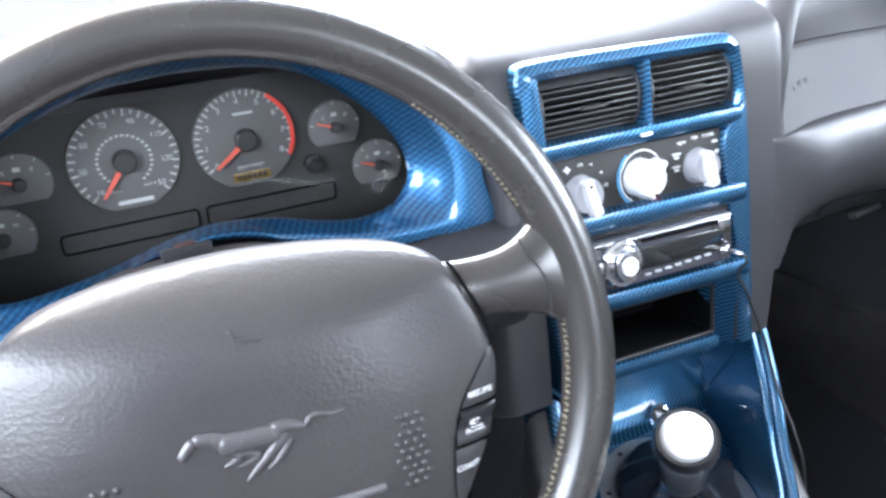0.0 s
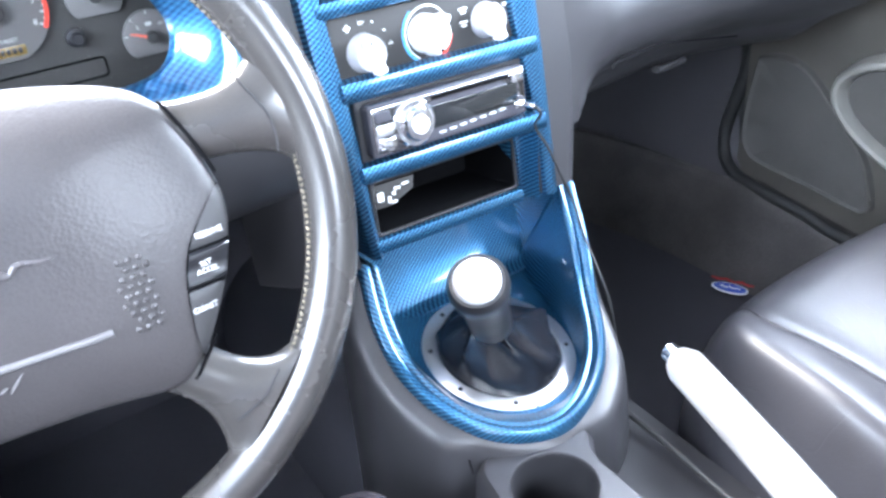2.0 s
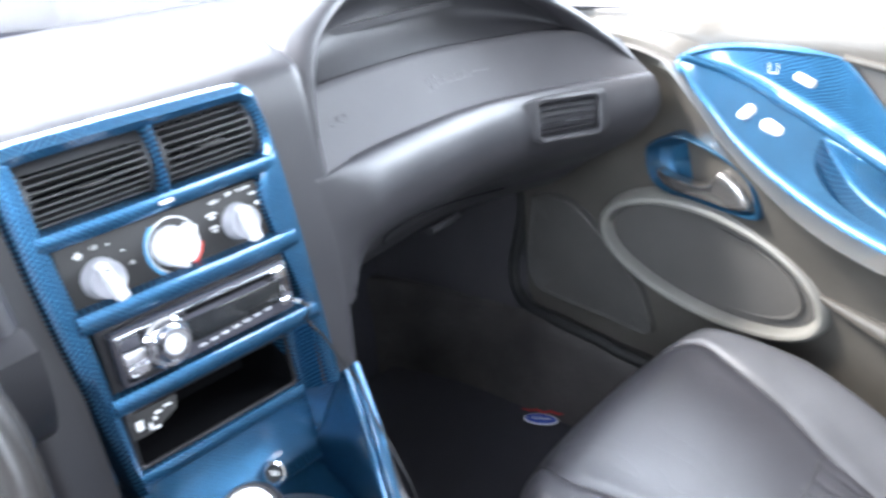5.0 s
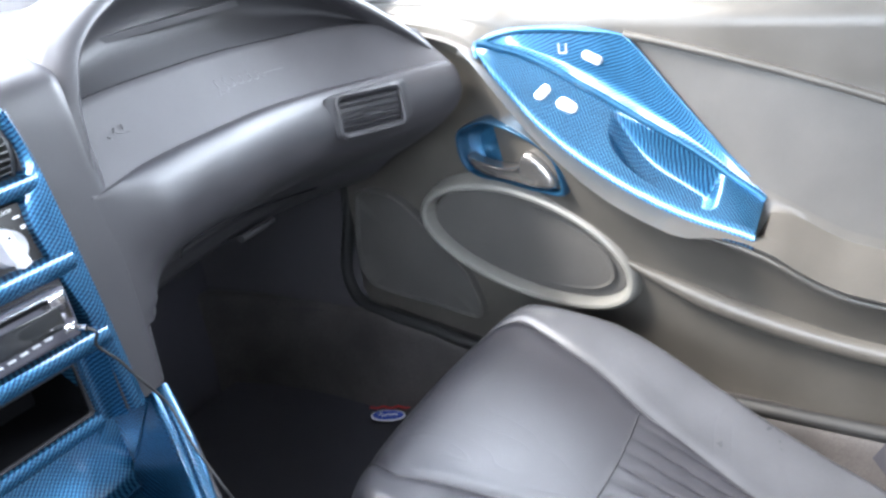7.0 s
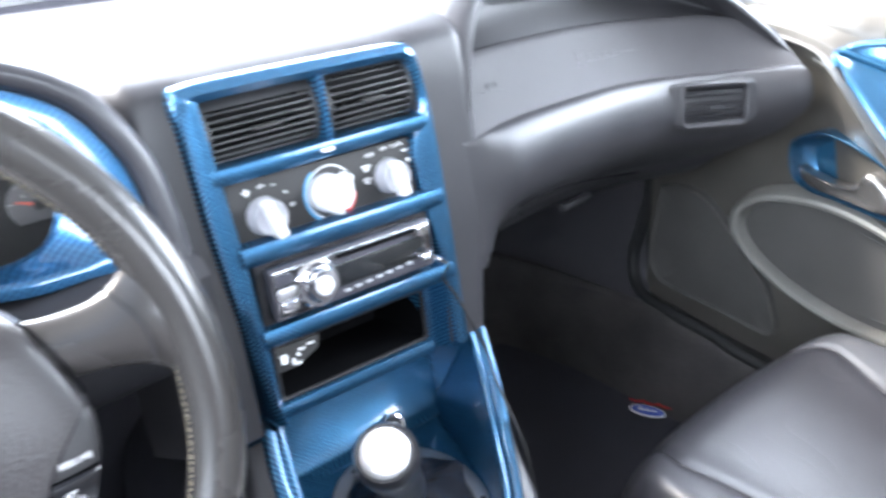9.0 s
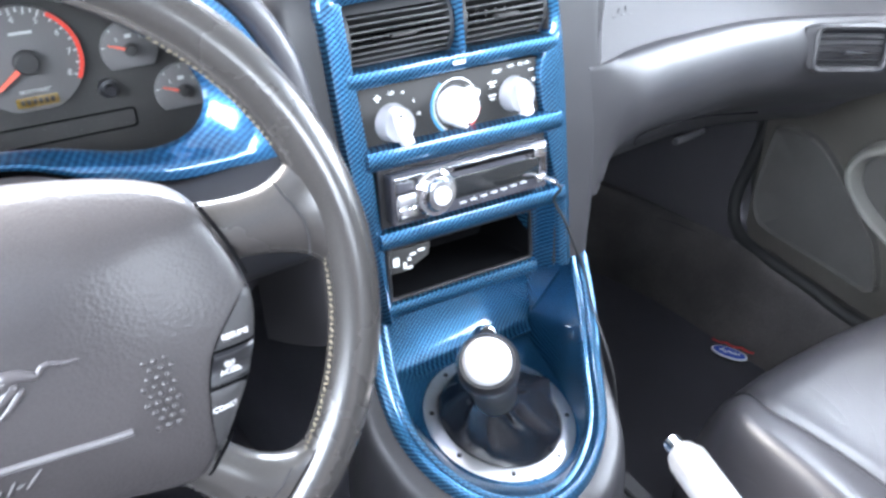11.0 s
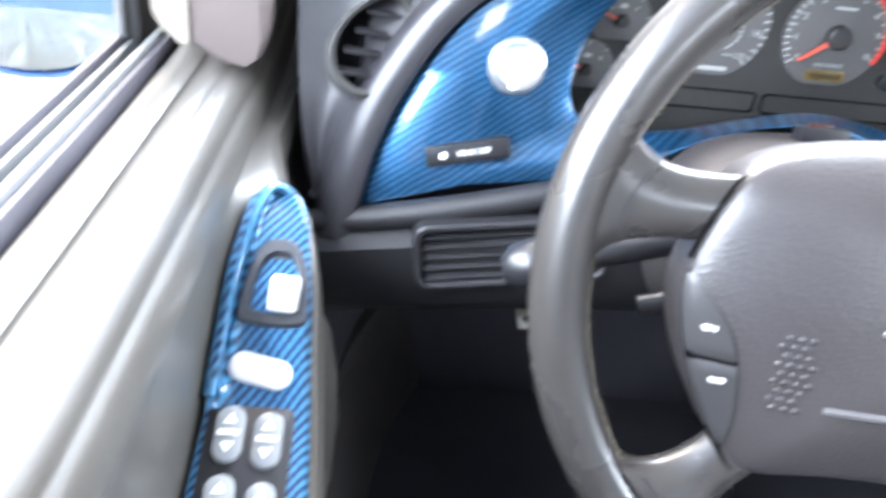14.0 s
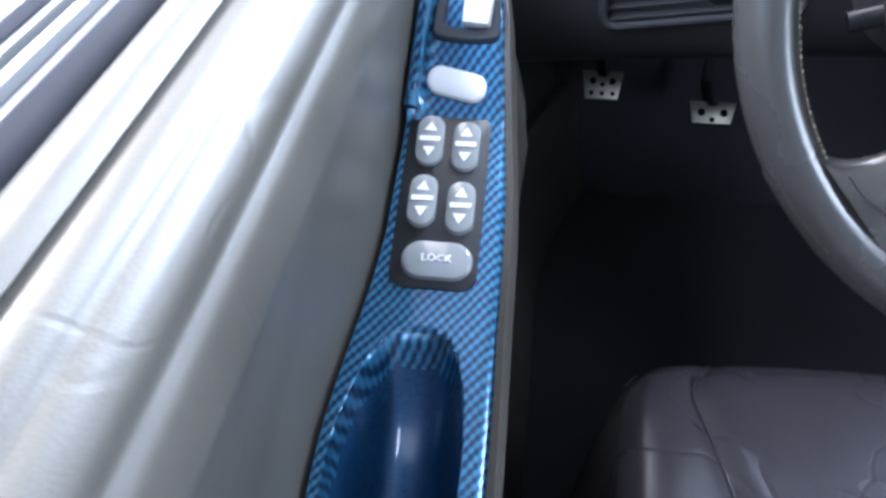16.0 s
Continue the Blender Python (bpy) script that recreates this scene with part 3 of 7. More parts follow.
def dash_side(s, t):
    """The dash between the hood's side and the door."""
    a = Vector(smooth_table(DASH_EDGE, t))
    b = BEZ @ Vector(hood(0.01 + 0.43 * t, 0.64))
    p = a.lerp(b, s)
    return (p.x, p.y + 0.014 * math.sin(math.pi * s) * (0.4 + 0.6 * t), p.z + 0.004 * math.sin(math.pi * s))


part("dash_side", sheet(dash_side, 20, 30, 0.004), vinyl_sheen, dash)
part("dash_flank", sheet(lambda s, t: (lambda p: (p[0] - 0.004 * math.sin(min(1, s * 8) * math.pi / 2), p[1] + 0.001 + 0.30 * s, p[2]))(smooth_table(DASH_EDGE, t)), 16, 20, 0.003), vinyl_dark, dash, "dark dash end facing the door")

# ---- gauges ----
GY = 0.637
cluster = thing("instrument_cluster", pose(0, GY, 0), "grey instrument cluster with six orange-needled round dials", "instruments")
part("backplate", slab(rrect(0.46, 0.165, 0.04, cx=0.06, cz=0.650), 0.004, 0.02, 0.002), panel_grey, cluster)


def dial_outline(r, cut, n=48):
    """A circle flattened below."""
    return [(r * math.cos(2 * math.pi * i / n), max(r * math.sin(2 * math.pi * i / n), -cut)) for i in range(n)]


def bar2(cx, cz, w, h, a=0.0, y=-0.0006, d=0.0006):
    return moved(box(-w / 2, w / 2, y, y + d, -h / 2, h / 2, 0), pose(cx, 0, cz, 0, a, 0))


def gauge(name, cx, cz, r, label, a0, a1, ticks, needle, numbers, num_r, num_size, cut):
    g = part(name, moved(slab([(x, z) for x, z in dial_outline(r, cut)], 0.0, 0.006, 0.001), pose(cx, 0, cz)), gauge_face, cluster, label)
    marks = []
    for i in range(ticks):
        a = a0 + (a1 - a0) * i / (ticks - 1)
        big = i % 2 == 0
        rr = r * (0.91 if big else 0.935)
        marks.append(moved(bar2(0, 0, r * (0.13 if big else 0.08), r * 0.03), pose(cx + rr * math.cos(radians(a)), 0, cz + rr * math.sin(radians(a)), 0, -a, 0)))
    part("tick_marks", join(*marks), gauge_print, g)
    for i, txt in enumerate(numbers):
        a = radians(a0 + (a1 - a0) * i / (len(numbers) - 1))
        words(txt, num_size, pose(cx + num_r * math.cos(a), -0.0006, cz + num_r * math.sin(a)), gauge_print, g, "numeral")
    a = radians(needle)
    tip = r * 0.80
    w0, w1 = r * 0.055, r * 0.022
    loops = []
    for y in (-0.005, -0.0035):
        loops.append([(cx - w0 * math.sin(a), y, cz + w0 * math.cos(a)), (cx + tip * math.cos(a) - w1 * math.sin(a), y, cz + tip * math.sin(a) + w1 * math.cos(a)),
                      (cx + tip * math.cos(a) + w1 * math.sin(a), y, cz + tip * math.sin(a) - w1 * math.cos(a)), (cx + w0 * math.sin(a), y, cz - w0 * math.cos(a))])
    pt = part("needle", loft(loops, cap=(True, True)), mark_orange, g)
    part("needle_hub", moved(lathe([(r * 0.23, -0.002), (r * 0.22, -0.006), (r * 0.18, -0.0075), (0.0005, -0.0078)], 24), pose(cx, 0, cz)), hub_grey, pt)
    return g


speedo = gauge("speedometer", 0.031, 0.687, 0.0405, "grey speedometer with white numerals", 225, -45, 31, 232, ["10", "30", "50", "70", "90", "110", "130", "150"], 0.0305, 0.0062, 0.038)
inner = []
for i in range(26):
    a = radians(235 - 290 * i / 25)
    inner.append(bar2(0.031 + 0.0195 * math.cos(a), 0.687 + 0.0195 * math.sin(a), 0.0022, 0.0016))
part("inner_scale", join(*inner), gauge_print, speedo)
words("MPH", 0.0038, pose(0.020, -0.0006, 0.664), gauge_print, speedo)
words("km/h", 0.0034, pose(0.044, -0.0006, 0.666), gauge_print, speedo)
part("caption", bar2(0.033, 0.6545, 0.026, 0.003), gauge_print, speedo)
tach = gauge("tachometer", 0.123, 0.687, 0.0405, "grey tachometer with a red band", 215, -25, 33, 217, [str(i) for i in range(9)], 0.031, 0.0068, 0.038)
red = []
for i in range(14):
    a = radians(54 - 79 * i / 13)
    red.append(moved(box(-0.0016, 0.0016, -0.0012, -0.0006, -0.0024, 0.0024, 0), pose(0.123 + 0.0385 * math.cos(a), 0, 0.687 + 0.0385 * math.sin(a), 0, -math.degrees(a), 0)))
part("red_band", join(*red), mark_red, tach)
part("caption", bar2(0.124, 0.708, 0.016, 0.002), gauge_print, tach)
words("SELECT/RESET", 0.0036, pose(0.124, -0.0006, 0.6645), gauge_print, tach)
part("trip_display", slab(rrect(0.030, 0.0075, 0.001, cx=0.124, cz=0.6565), -0.001, 0.002, 0.0003), material("amber_display", (0.16, 0.10, 0.02), 0.3, var=0.2), tach, "dull amber odometer display")
for i in range(6):
    part("digit_bar", slab(rrect(0.0028, 0.0042, 0.0004, cx=0.1135 + 0.0042 * i, cz=0.6565), -0.0014, -0.0008, 0.0001), black_plastic, tach)
for nm, cx, cz, cap in (("temperature_gauge", 0.198, 0.684, "LH"), ("oil_gauge", 0.233, 0.644, "LH"), ("fuel_gauge", -0.042, 0.684, "EF"), ("volt_gauge", -0.062, 0.645, "LH")):
    g = gauge(nm, cx, cz, 0.0220, "small grey round gauge", 170, 10, 5, 160, [], 0.012, 0.005, 0.015)
    words(cap[0], 0.0048, pose(cx - 0.009, -0.0006, cz + 0.009), gauge_print, g)
    words(cap[1], 0.0048, pose(cx + 0.010, -0.0006, cz + 0.009), gauge_print, g)
    part("symbol", bar2(cx, cz + 0.0105, 0.005, 0.003), gauge_print, g)
part("trip_button", moved(lathe([(0.0075, 0.004), (0.0075, -0.002), (0.005, -0.003), (0.0048, -0.008), (0.004, -0.009), (0.0005, -0.009)], 20), pose(0.176, 0, 0.656)), black_plastic, cluster)
for x0, x1 in ((-0.027, 0.078), (0.083, 0.194)):
    part("warning_strip", rim_frame(rrect(x1 - x0, 0.017, 0.004, cx=(x0 + x1) / 2, cz=0.6285), rrect(x1 - x0 - 0.003, 0.014, 0.003, cx=(x0 + x1) / 2, cz=0.6285), 0.0025, 0.006, 0.0006), slot_black, cluster)

# ---- passenger side of the dash ----
CREASE = [(0.595, 0.537, 0.621), (0.68, 0.552, 0.624), (0.76, 0.560, 0.623), (0.86, 0.566, 0.620), (0.95, 0.556, 0.615), (1.03, 0.522, 0.613), (1.10, 0.472, 0.614), (1.14, 0.455, 0.614)]
LOWER = [(0.0, 0.004, -0.002), (0.04, -0.004, -0.003), (0.16, -0.016, -0.018), (0.3, -0.021, -0.045), (0.45, -0.012, -0.075), (0.6, 0.012, -0.102), (0.72, 0.040, -0.125), (0.84, 0.075, -0.158), (0.90, 0.12, -0.170), (1.0, 0.45, -0.165)]
UPPER = [(0.0, 0.0, 0.001), (0.08, 0.004, 0.006), (0.5, 0.026, 0.036), (0.95, 0.046, 0.068), (1.0, 0.051, 0.0695)]


def lower_panel(s, t):
    x = 0.595 + (0.545 - smooth_table([(0.0, 0.030), (0.3, 0.036), (0.45, 0.052), (0.7, 0.078), (1.0, 0.095)], t)[0]) * s      # the end is cut back below
    y, z = smooth_table(CREASE, x)
    dy, dz = smooth_table(LOWER, t)
    k = min(1, 0.25 + s * 7)
    y, z = y + dy * (k if t < 0.7 else 1) + 0.02 * (1 - k) * t, z + dz * (1 - 0.10 * s)
    w = max(0, 1 - s / 0.15)                                     # flows into the centre tower
    w = w * w * (3 - 2 * w) * min(1, max(0, (0.85 - t) / 0.12))
    return (x, y + (0.5150 + (z - 0.432) * 0.133 + 0.005 * max(0, 1 - s / 0.05) - y) * w, z)


part("lower_panel", sheet(lower_panel, 50, 44, 0.006), vinyl, dash)


def upper_panel(s, t):
    x = 0.595 + 0.52 * s
    y, z = smooth_table(CREASE, x)
    dy, dz = smooth_table(UPPER, t)
    k = 1 - 0.35 * max(0, (s - 0.8) / 0.2) ** 2
    return (x, y + dy, z + dz * k)


part("airbag_panel", sheet(upper_panel, 40, 16, 0.004), airbag_vinyl, dash)
BROW = [(0.0, 0.602, 0.566, 0.600), (0.04, 0.606, 0.543, 0.628), (0.08, 0.612, 0.545, 0.665), (0.15, 0.622, 0.552, 0.705), (0.25, 0.662, 0.578, 0.747), (0.38, 0.745, 0.605, 0.777), (0.5, 0.84, 0.612, 0.786), (0.64, 0.94, 0.595, 0.764), (0.78, 1.03, 0.552, 0.716), (0.9, 1.09, 0.505, 0.660), (1.0, 1.128, 0.468, 0.605)]
BROWX = [(0.0, 0.10, 0.0), (0.3, 0.03, -0.006), (0.45, 0.004, -0.004), (0.5, 0.0, 0.0), (0.56, 0.002, 0.006), (0.65, 0.014, 0.013), (0.78, 0.05, 0.015), (1.0, 0.24, -0.03)]


def brow(s, t):
    x, y, z = smooth_table(BROW, s)
    out = ((x - 0.85) / 0.26)
    n = Vector((out * 1.2, 1 - min(1, abs(out)) ** 3 * 0.75)).normalized()
    dy, w = smooth_table(BROWX, t)
    if t > 0.5 and s < 0.5:                                        # broad shoulder towards the centre
        k = min(1, max(0, (0.34 - s) / 0.16))
        dy2, w2 = smooth_table([(0.5, 0.0, 0.0), (0.56, 0.002, 0.007), (0.65, 0.010, 0.018), (0.78, 0.034, 0.030), (1.0, 0.16, 0.030)], t)
        dy, w = dy + (dy2 - dy) * k, w + (w2 - w) * k
    return (x + n.x * w, y + dy, z + n.y * w)


part("passenger_hood", sheet(brow, 60, 26), vinyl, dash)


def under(s, t):
    bx, by, bz = smooth_table(BROW, s)
    x = min(max(bx, 0.600), 1.10)
    y, z = smooth_table(CREASE, x)
    k = 1 - 0.35 * max(0, (x - 1.011) / 0.104) ** 2
    y, z = y + 0.051, z + 0.0695 * k + 0.001
    e = min(1, 4 * s * 1.2, 4 * (1 - s) * 1.2)
    return (x + (bx - x) * t, y + (by + 0.012 - y) * t + 0.03 * math.sin(math.pi * t) * e, z + (max(bz, z + 0.0) - z) * t)


# darker than the dash vinyl: the hood's shade is in the colour here
part("hood_lining", sheet(under, 60, 14), vinyl_dark, dash, "panel under the hood, its shade put into the colour")
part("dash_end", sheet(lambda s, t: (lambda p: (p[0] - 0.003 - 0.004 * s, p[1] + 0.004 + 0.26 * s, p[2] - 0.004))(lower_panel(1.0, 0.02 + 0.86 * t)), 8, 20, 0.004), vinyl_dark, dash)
for k, (x, up, w, tilt) in enumerate(((0.655, 0.46, 0.010, 35), (0.662, 0.50, 0.012, -70), (0.669, 0.46, 0.009, 15), (0.675, 0.50, 0.011, 80), (0.680, 0.44, 0.006, 0))):
    y, z = smooth_table(CREASE, x)
    dy, dz = smooth_table(UPPER, up)
    part("airbag_mark", moved(box(-w * 0.4, w * 0.4, -0.0004, 0.0004, -0.0008, 0.0004, 0.0002), pose(x, y + dy, z + dz, -52, tilt, 6)), vinyl, dash, "embossed airbag mark")
# embossed script on the airbag panel, as plain strokes
flow = []
for i in range(90):
    x = 0.815 + 0.0013 * i + 0.0035 * math.sin(i * 0.62)
    up = 0.52 + 0.09 * math.sin(i * 0.62 - 1.9) * (1.3 if i < 18 else 0.7 if i < 62 else 0.0)
    y, z = smooth_table(CREASE, x)
    dy, dz = smooth_table(UPPER, up)
    flow.append((x, y + dy + 0.0002, z + dz - 0.0001))
part("embossed_script", tube(flow, 0.0006, 6), material("paler_script_vinyl", (0.075, 0.073, 0.075), 0.45), dash, "embossed script as one plain wavy stroke")
lid = part("glovebox_lid", sheet(lambda s, t: (lambda p: (p[0], p[1] - 0.0025, p[2] - 0.002))(lower_panel(0.14 + 0.52 * s, 0.60 + 0.22 * t)), 20, 10, 0.003), vinyl, dash)
part("lock", moved(lathe([(0.0045, 0.004), (0.0045, -0.001), (0.0035, -0.002), (0.0005, -0.002)], 16), pose(0.890, 0.6345, 0.4585, -40)), chrome, lid, "small chrome glovebox lock")
part("latch_handle", tube([(0.812, 0.6045, 0.4735), (0.840, 0.6165, 0.4665), (0.872, 0.6290, 0.4600), (0.905, 0.6400, 0.4555)], lambda q: 0.0045, 10), vinyl_dark, lid, "dark latch bar")
part("lid_seam", tube([(p.x, p.y - 0.001, p.z - 0.001) for p in curve_pts([(0.668, 0.538, 0.529), (0.6834, 0.5437, 0.5348), (0.7472, 0.5530, 0.5325), (0.8604, 0.5925, 0.5030), (0.9555, 0.5985, 0.4850)], 30)], 0.0011, 6), slot_black, dash, "dark glovebox lid gap")
dash_seal = part("trim_door_seal", tube(curve_pts([(lambda p: (p[0] + 0.007, p[1] + 0.006, p[2]))(lower_panel(1.0, 0.02 + 0.09 * i)) for i in range(10)], 60), 0.0050, 10), rubber)
tagged(dash_seal, "black rubber seal between dash end and door", "seal", kind="structure")


def louvre(name, m, w, h, n, slat_d, label, frame_mat, tab=True, group="", r=0.006, bow=0.0, verticals=0):
    """An air vent: frame, dark well, tilted slats and a thumb tab."""
    v = thing(name, m, label, "air vent", group)
    part("frame", rim_frame(rrect(w + 0.010, h + 0.010, r + 0.004), rrect(w, h, r), -0.004, 0.012, 0.0015), frame_mat, v)
    part("well", loft([ring_loop(rrect(w + 0.004, h + 0.004, r), 0.004), ring_loop(rrect(w + 0.004, h + 0.004, r), 0.03)], cap=(False, True)), slot_black, v)
    for i in range(n):
        z = h * ((i + 0.5) / n - 0.5)
        y0 = -bow * (1 - (2 * z / h) ** 2)
        part("slat", moved(box(-w / 2 + 0.001, w / 2 - 0.001, -slat_d / 2, slat_d / 2, -0.0008, 0.0008, 0.0005), pose(0, 0.004 + y0, z, 24, 0, 0)), vinyl_dark, v)
    for i in range(verticals):
        x = w * ((i + 0.5) / verticals - 0.5)
        part("vane", box(x - 0.0006, x + 0.0006, 0.010, 0.018, -h / 2, h / 2, 0), slot_black, v)
    if tab:
        part("tab", moved(box(-0.012, 0.012, -0.004, 0.002, -0.002, 0.002, 0.0015), pose(0, -0.003 - bow, -0.004)), black_plastic, v)
    return v


sv = louvre("side_vent", pose(0.988, 0.5105, 0.5840, -10, 3, -24), 0.088, 0.046, 6, 0.009, "graphite passenger air vent with horizontal slats", vinyl, group="dash vents", r=0.007)
so = [(p.x, p.y) for p in curve_pts([(-0.058, 0.026, 0), (0.0, 0.0295, 0), (0.050, 0.0305, 0), (0.058, 0.022, 0), (0.060, 0.0, 0), (0.054, -0.023, 0), (0.0, -0.026, 0), (-0.048, -0.0255, 0), (-0.0535, -0.018, 0), (-0.060, 0.012, 0)], 64, True)]
si = radial(rrect(0.088, 0.043, 0.007), 64, (0, 0))
so = radial(so, 64, (0, 0))
part("hooded_surround", loft([ring_loop(so, 0.022), ring_loop(so, 0.001), ring_loop(mix2(so, si, 0.18), -0.0002), ring_loop(mix2(so, si, 0.45), -0.0010), ring_loop(mix2(so, si, 0.8), -0.0010), ring_loop(si, -0.0004), ring_loop(si, 0.006)]), vinyl, sv)

# ---- driver's lower dash and dash end ----
part("knee_panel", sheet(lambda s, t: (-0.25 + 0.55 * s, smooth_table([(0.0, 0.530), (0.04, 0.500), (0.12, 0.490), (0.5, 0.500), (0.7, 0.53), (1.0, 0.66)], t)[0], 0.597 + 0.022 * s - 0.135 * t - 0.034 * (1 - s) ** 2 * (1 - t)), 16, 20, 0.006), vinyl_dark, dash, "black lower dash panel")
part("lower_edge", tube([(x, 0.505 - 0.005 * math.sin(math.pi * (x + 0.31) / 0.32), smooth_table([(-0.31, 0.562), (-0.22, 0.574), (-0.124, 0.5965), (-0.089, 0.6055), (0.01, 0.611)], x)[0]) for x in [-0.31 + 0.32 * i / 16 for i in range(17)]], 0.009, 14), vinyl_dark, dash)
louvre("side_vent", pose(-0.122, 0.484, 0.567, -6, -6, 4), 0.118, 0.036, 5, 0.010, "black driver's air vent below the instrument bezel", vinyl_dark, tab=False, group="dash vents", r=0.006)
demist = thing("demister_vent", frame_of((-0.220, 0.528, 0.683), (0.88, 0.30, 0.20), (0.18, 0.42, 0.88)), "grey-rimmed oval demister vent on the dash end", "air vent", "dash vents")
LEAN_A = radians(46)
oval = [(0.024 * math.cos(a) * (1 - 0.25 * math.sin(a)) * math.cos(LEAN_A) + 0.036 * math.sin(a) * math.sin(LEAN_A), 0.036 * math.sin(a) * math.cos(LEAN_A) - 0.024 * math.cos(a) * (1 - 0.25 * math.sin(a)) * math.sin(LEAN_A)) for a in [2 * math.pi * i / 32 for i in range(32)]]
part("frame", rim_frame(oval, [(x * 0.80, z * 0.84) for x, z in oval], -0.004, 0.008, 0.002), panel_grey, demist)
part("well", loft([ring_loop([(x * 0.8, z * 0.84) for x, z in oval], 0.002), ring_loop([(x * 0.8, z * 0.84) for x, z in oval], 0.015)], cap=(False, True)), slot_black, demist)
for i in range(4):
    part("slat", moved(box(-0.0145, 0.0145, -0.004, 0.004, -0.0008, 0.0008, 0.0005), pose(math.sin(LEAN_A) * (-0.021 + 0.014 * i), 0.003, math.cos(LEAN_A) * (-0.021 + 0.014 * i), 30, 22, 0)), vinyl_dark, demist)

# ---- steering column ----
CW = Vector((0.0468, 0.3255, 0.647))
NW = Vector((-0.1099, -0.9494, 0.2940))
UW = Vector((0.9934, -0.1149, 0.0))
WHEEL = Matrix((UW, NW.cross(UW), NW)).transposed().to_4x4()
WHEEL.translation = CW
COLUMN = frame_of(CW, (1, 0, 0), (0, 0.2940, 0.9494))
column = thing("steering_column", COLUMN, "grey plastic steering column shroud with two stalks", "steering column")


def shroud(s):
    y = 0.03 + 0.125 * s
    w = 0.062 + 0.030 * min(1, s * 1.6)
    up = 0.050 + 0.013 * s
    return [(w * math.copysign(abs(math.cos(a)) ** 0.7, math.cos(a)), y, (up if math.sin(a) > 0 else 0.07) * math.copysign(abs(math.sin(a)) ** 0.75, math.sin(a))) for a in [2 * math.pi * i / 40 for i in range(40)]]


part("shroud", loft([shroud(i / 8) for i in range(9)], cap=(True, True)), pad_vinyl, column)
part("seam", loft([[(x * 1.004, y, z * 0.02 - 0.004) for x, y, z in shroud(i / 8)] for i in range(9)], cap=(True, True)), slot_black, column)
stalk = part("turn_stalk", tube([(-0.06, 0.085, 0.012), (-0.10, 0.088, 0.003), (-0.155, 0.092, -0.011)], 0.0080, 14), black_plastic, column, "black indicator stalk")
part("stalk_end", tube([(-0.138, 0.0908, -0.0066), (-0.150, 0.0916, -0.0098), (-0.158, 0.0920, -0.0120), (-0.170, 0.0930, -0.0156), (-0.180, 0.0938, -0.0186), (-0.186, 0.0943, -0.0202)], lambda q: (0.0090, 0.0118, 0.0138, 0.0142, 0.0125, 0.0060)[int(round(q * 5))], 24), black_plastic, stalk)
part("stalk_ring", tube([(-0.1585, 0.0920, -0.0121), (-0.1605, 0.0922, -0.0127)], 0.0148, 24), panel_grey, stalk, "satin grey ring")
for k in range(5):
    a = radians(20 + 18 * k)
    part("stalk_mark", moved(box(-0.0030, 0.0030, -0.0004, 0.0004, -0.0005, 0.0005, 0), pose(-0.1475, 0.0914 - 0.0114 * math.cos(a), -0.0091 + 0.0114 * math.sin(a))), mark_white, stalk, "pale printed tick")
part("lower_stalk", tube([(-0.055, 0.10, -0.024), (-0.085, 0.102, -0.032), (-0.105, 0.104, -0.038)], 0.006, 10), black_plastic, column, "short black tilt lever")
clip = thing("clip", pose(0.046, 0.474, 0.668, -14, 0, 0), "small black clip with a red tab on the bezel lip", "clip")
part("clip_body", box(-0.015, 0.015, -0.006, 0.006, -0.004, 0.005, 0.0015), black_plastic, clip)
part("red_tab", box(-0.006, 0.006, -0.002, 0.008, 0.003, 0.007, 0.001), material("dull_red_plastic", (0.030, 0.008, 0.007), 0.5), clip)

# ---- steering wheel ----
wheel = thing("steering_wheel", WHEEL, "worn grey leather steering wheel with four spokes and airbag pad", "steering wheel")
part("rim", loft([[((0.172 + 0.0138 * math.cos(b)) * math.cos(a), (0.172 + 0.0138 * math.cos(b)) * math.sin(a), 0.0145 * math.sin(b)) for b in [2 * math.pi * j / 18 for j in range(18)]] for a in [2 * math.pi * i / 120 for i in range(120)]], ring=True), rim_leather, wheel)
PAD = [(0, 0.071), (-0.045, 0.068), (-0.080, 0.061), (-0.0985, 0.051), (-0.1085, 0.034), (-0.1165, 0.013), (-0.1195, -0.005), (-0.1170, -0.022), (-0.1095, -0.043), (-0.0985, -0.0625), (-0.0880, -0.0775), (-0.0730, -0.089), (-0.030, -0.086),
       (0.030, -0.086), (0.0730, -0.089), (0.0880, -0.0775), (0.0985, -0.0625), (0.1095, -0.043), (0.1170, -0.022), (0.1195, -0.005), (0.1165, 0.013), (0.1085, 0.034), (0.0985, 0.051), (0.080, 0.061), (0.045, 0.068)]
pod_grey = material("graphite_switch_plastic", (0.030, 0.029, 0.030), 0.42, relief=0.1, relief_size=900)
pad_loop = curve_pts([(x, y, 0) for x, y in PAD], 126, True)


def pad_fall(y):
    """How far the pad slopes back along its upper edge."""
    return 0.013 * (max(0, y - 0.036) / 0.035) ** 1.6


def pad_h(k):
    return smooth_table([(0.0, 0.021), (0.3, 0.0205), (0.6, 0.0175), (0.80, 0.0130), (0.90, 0.0098), (0.955, 0.0072), (0.985, 0.0040), (1.0, -0.003)], k)[0]


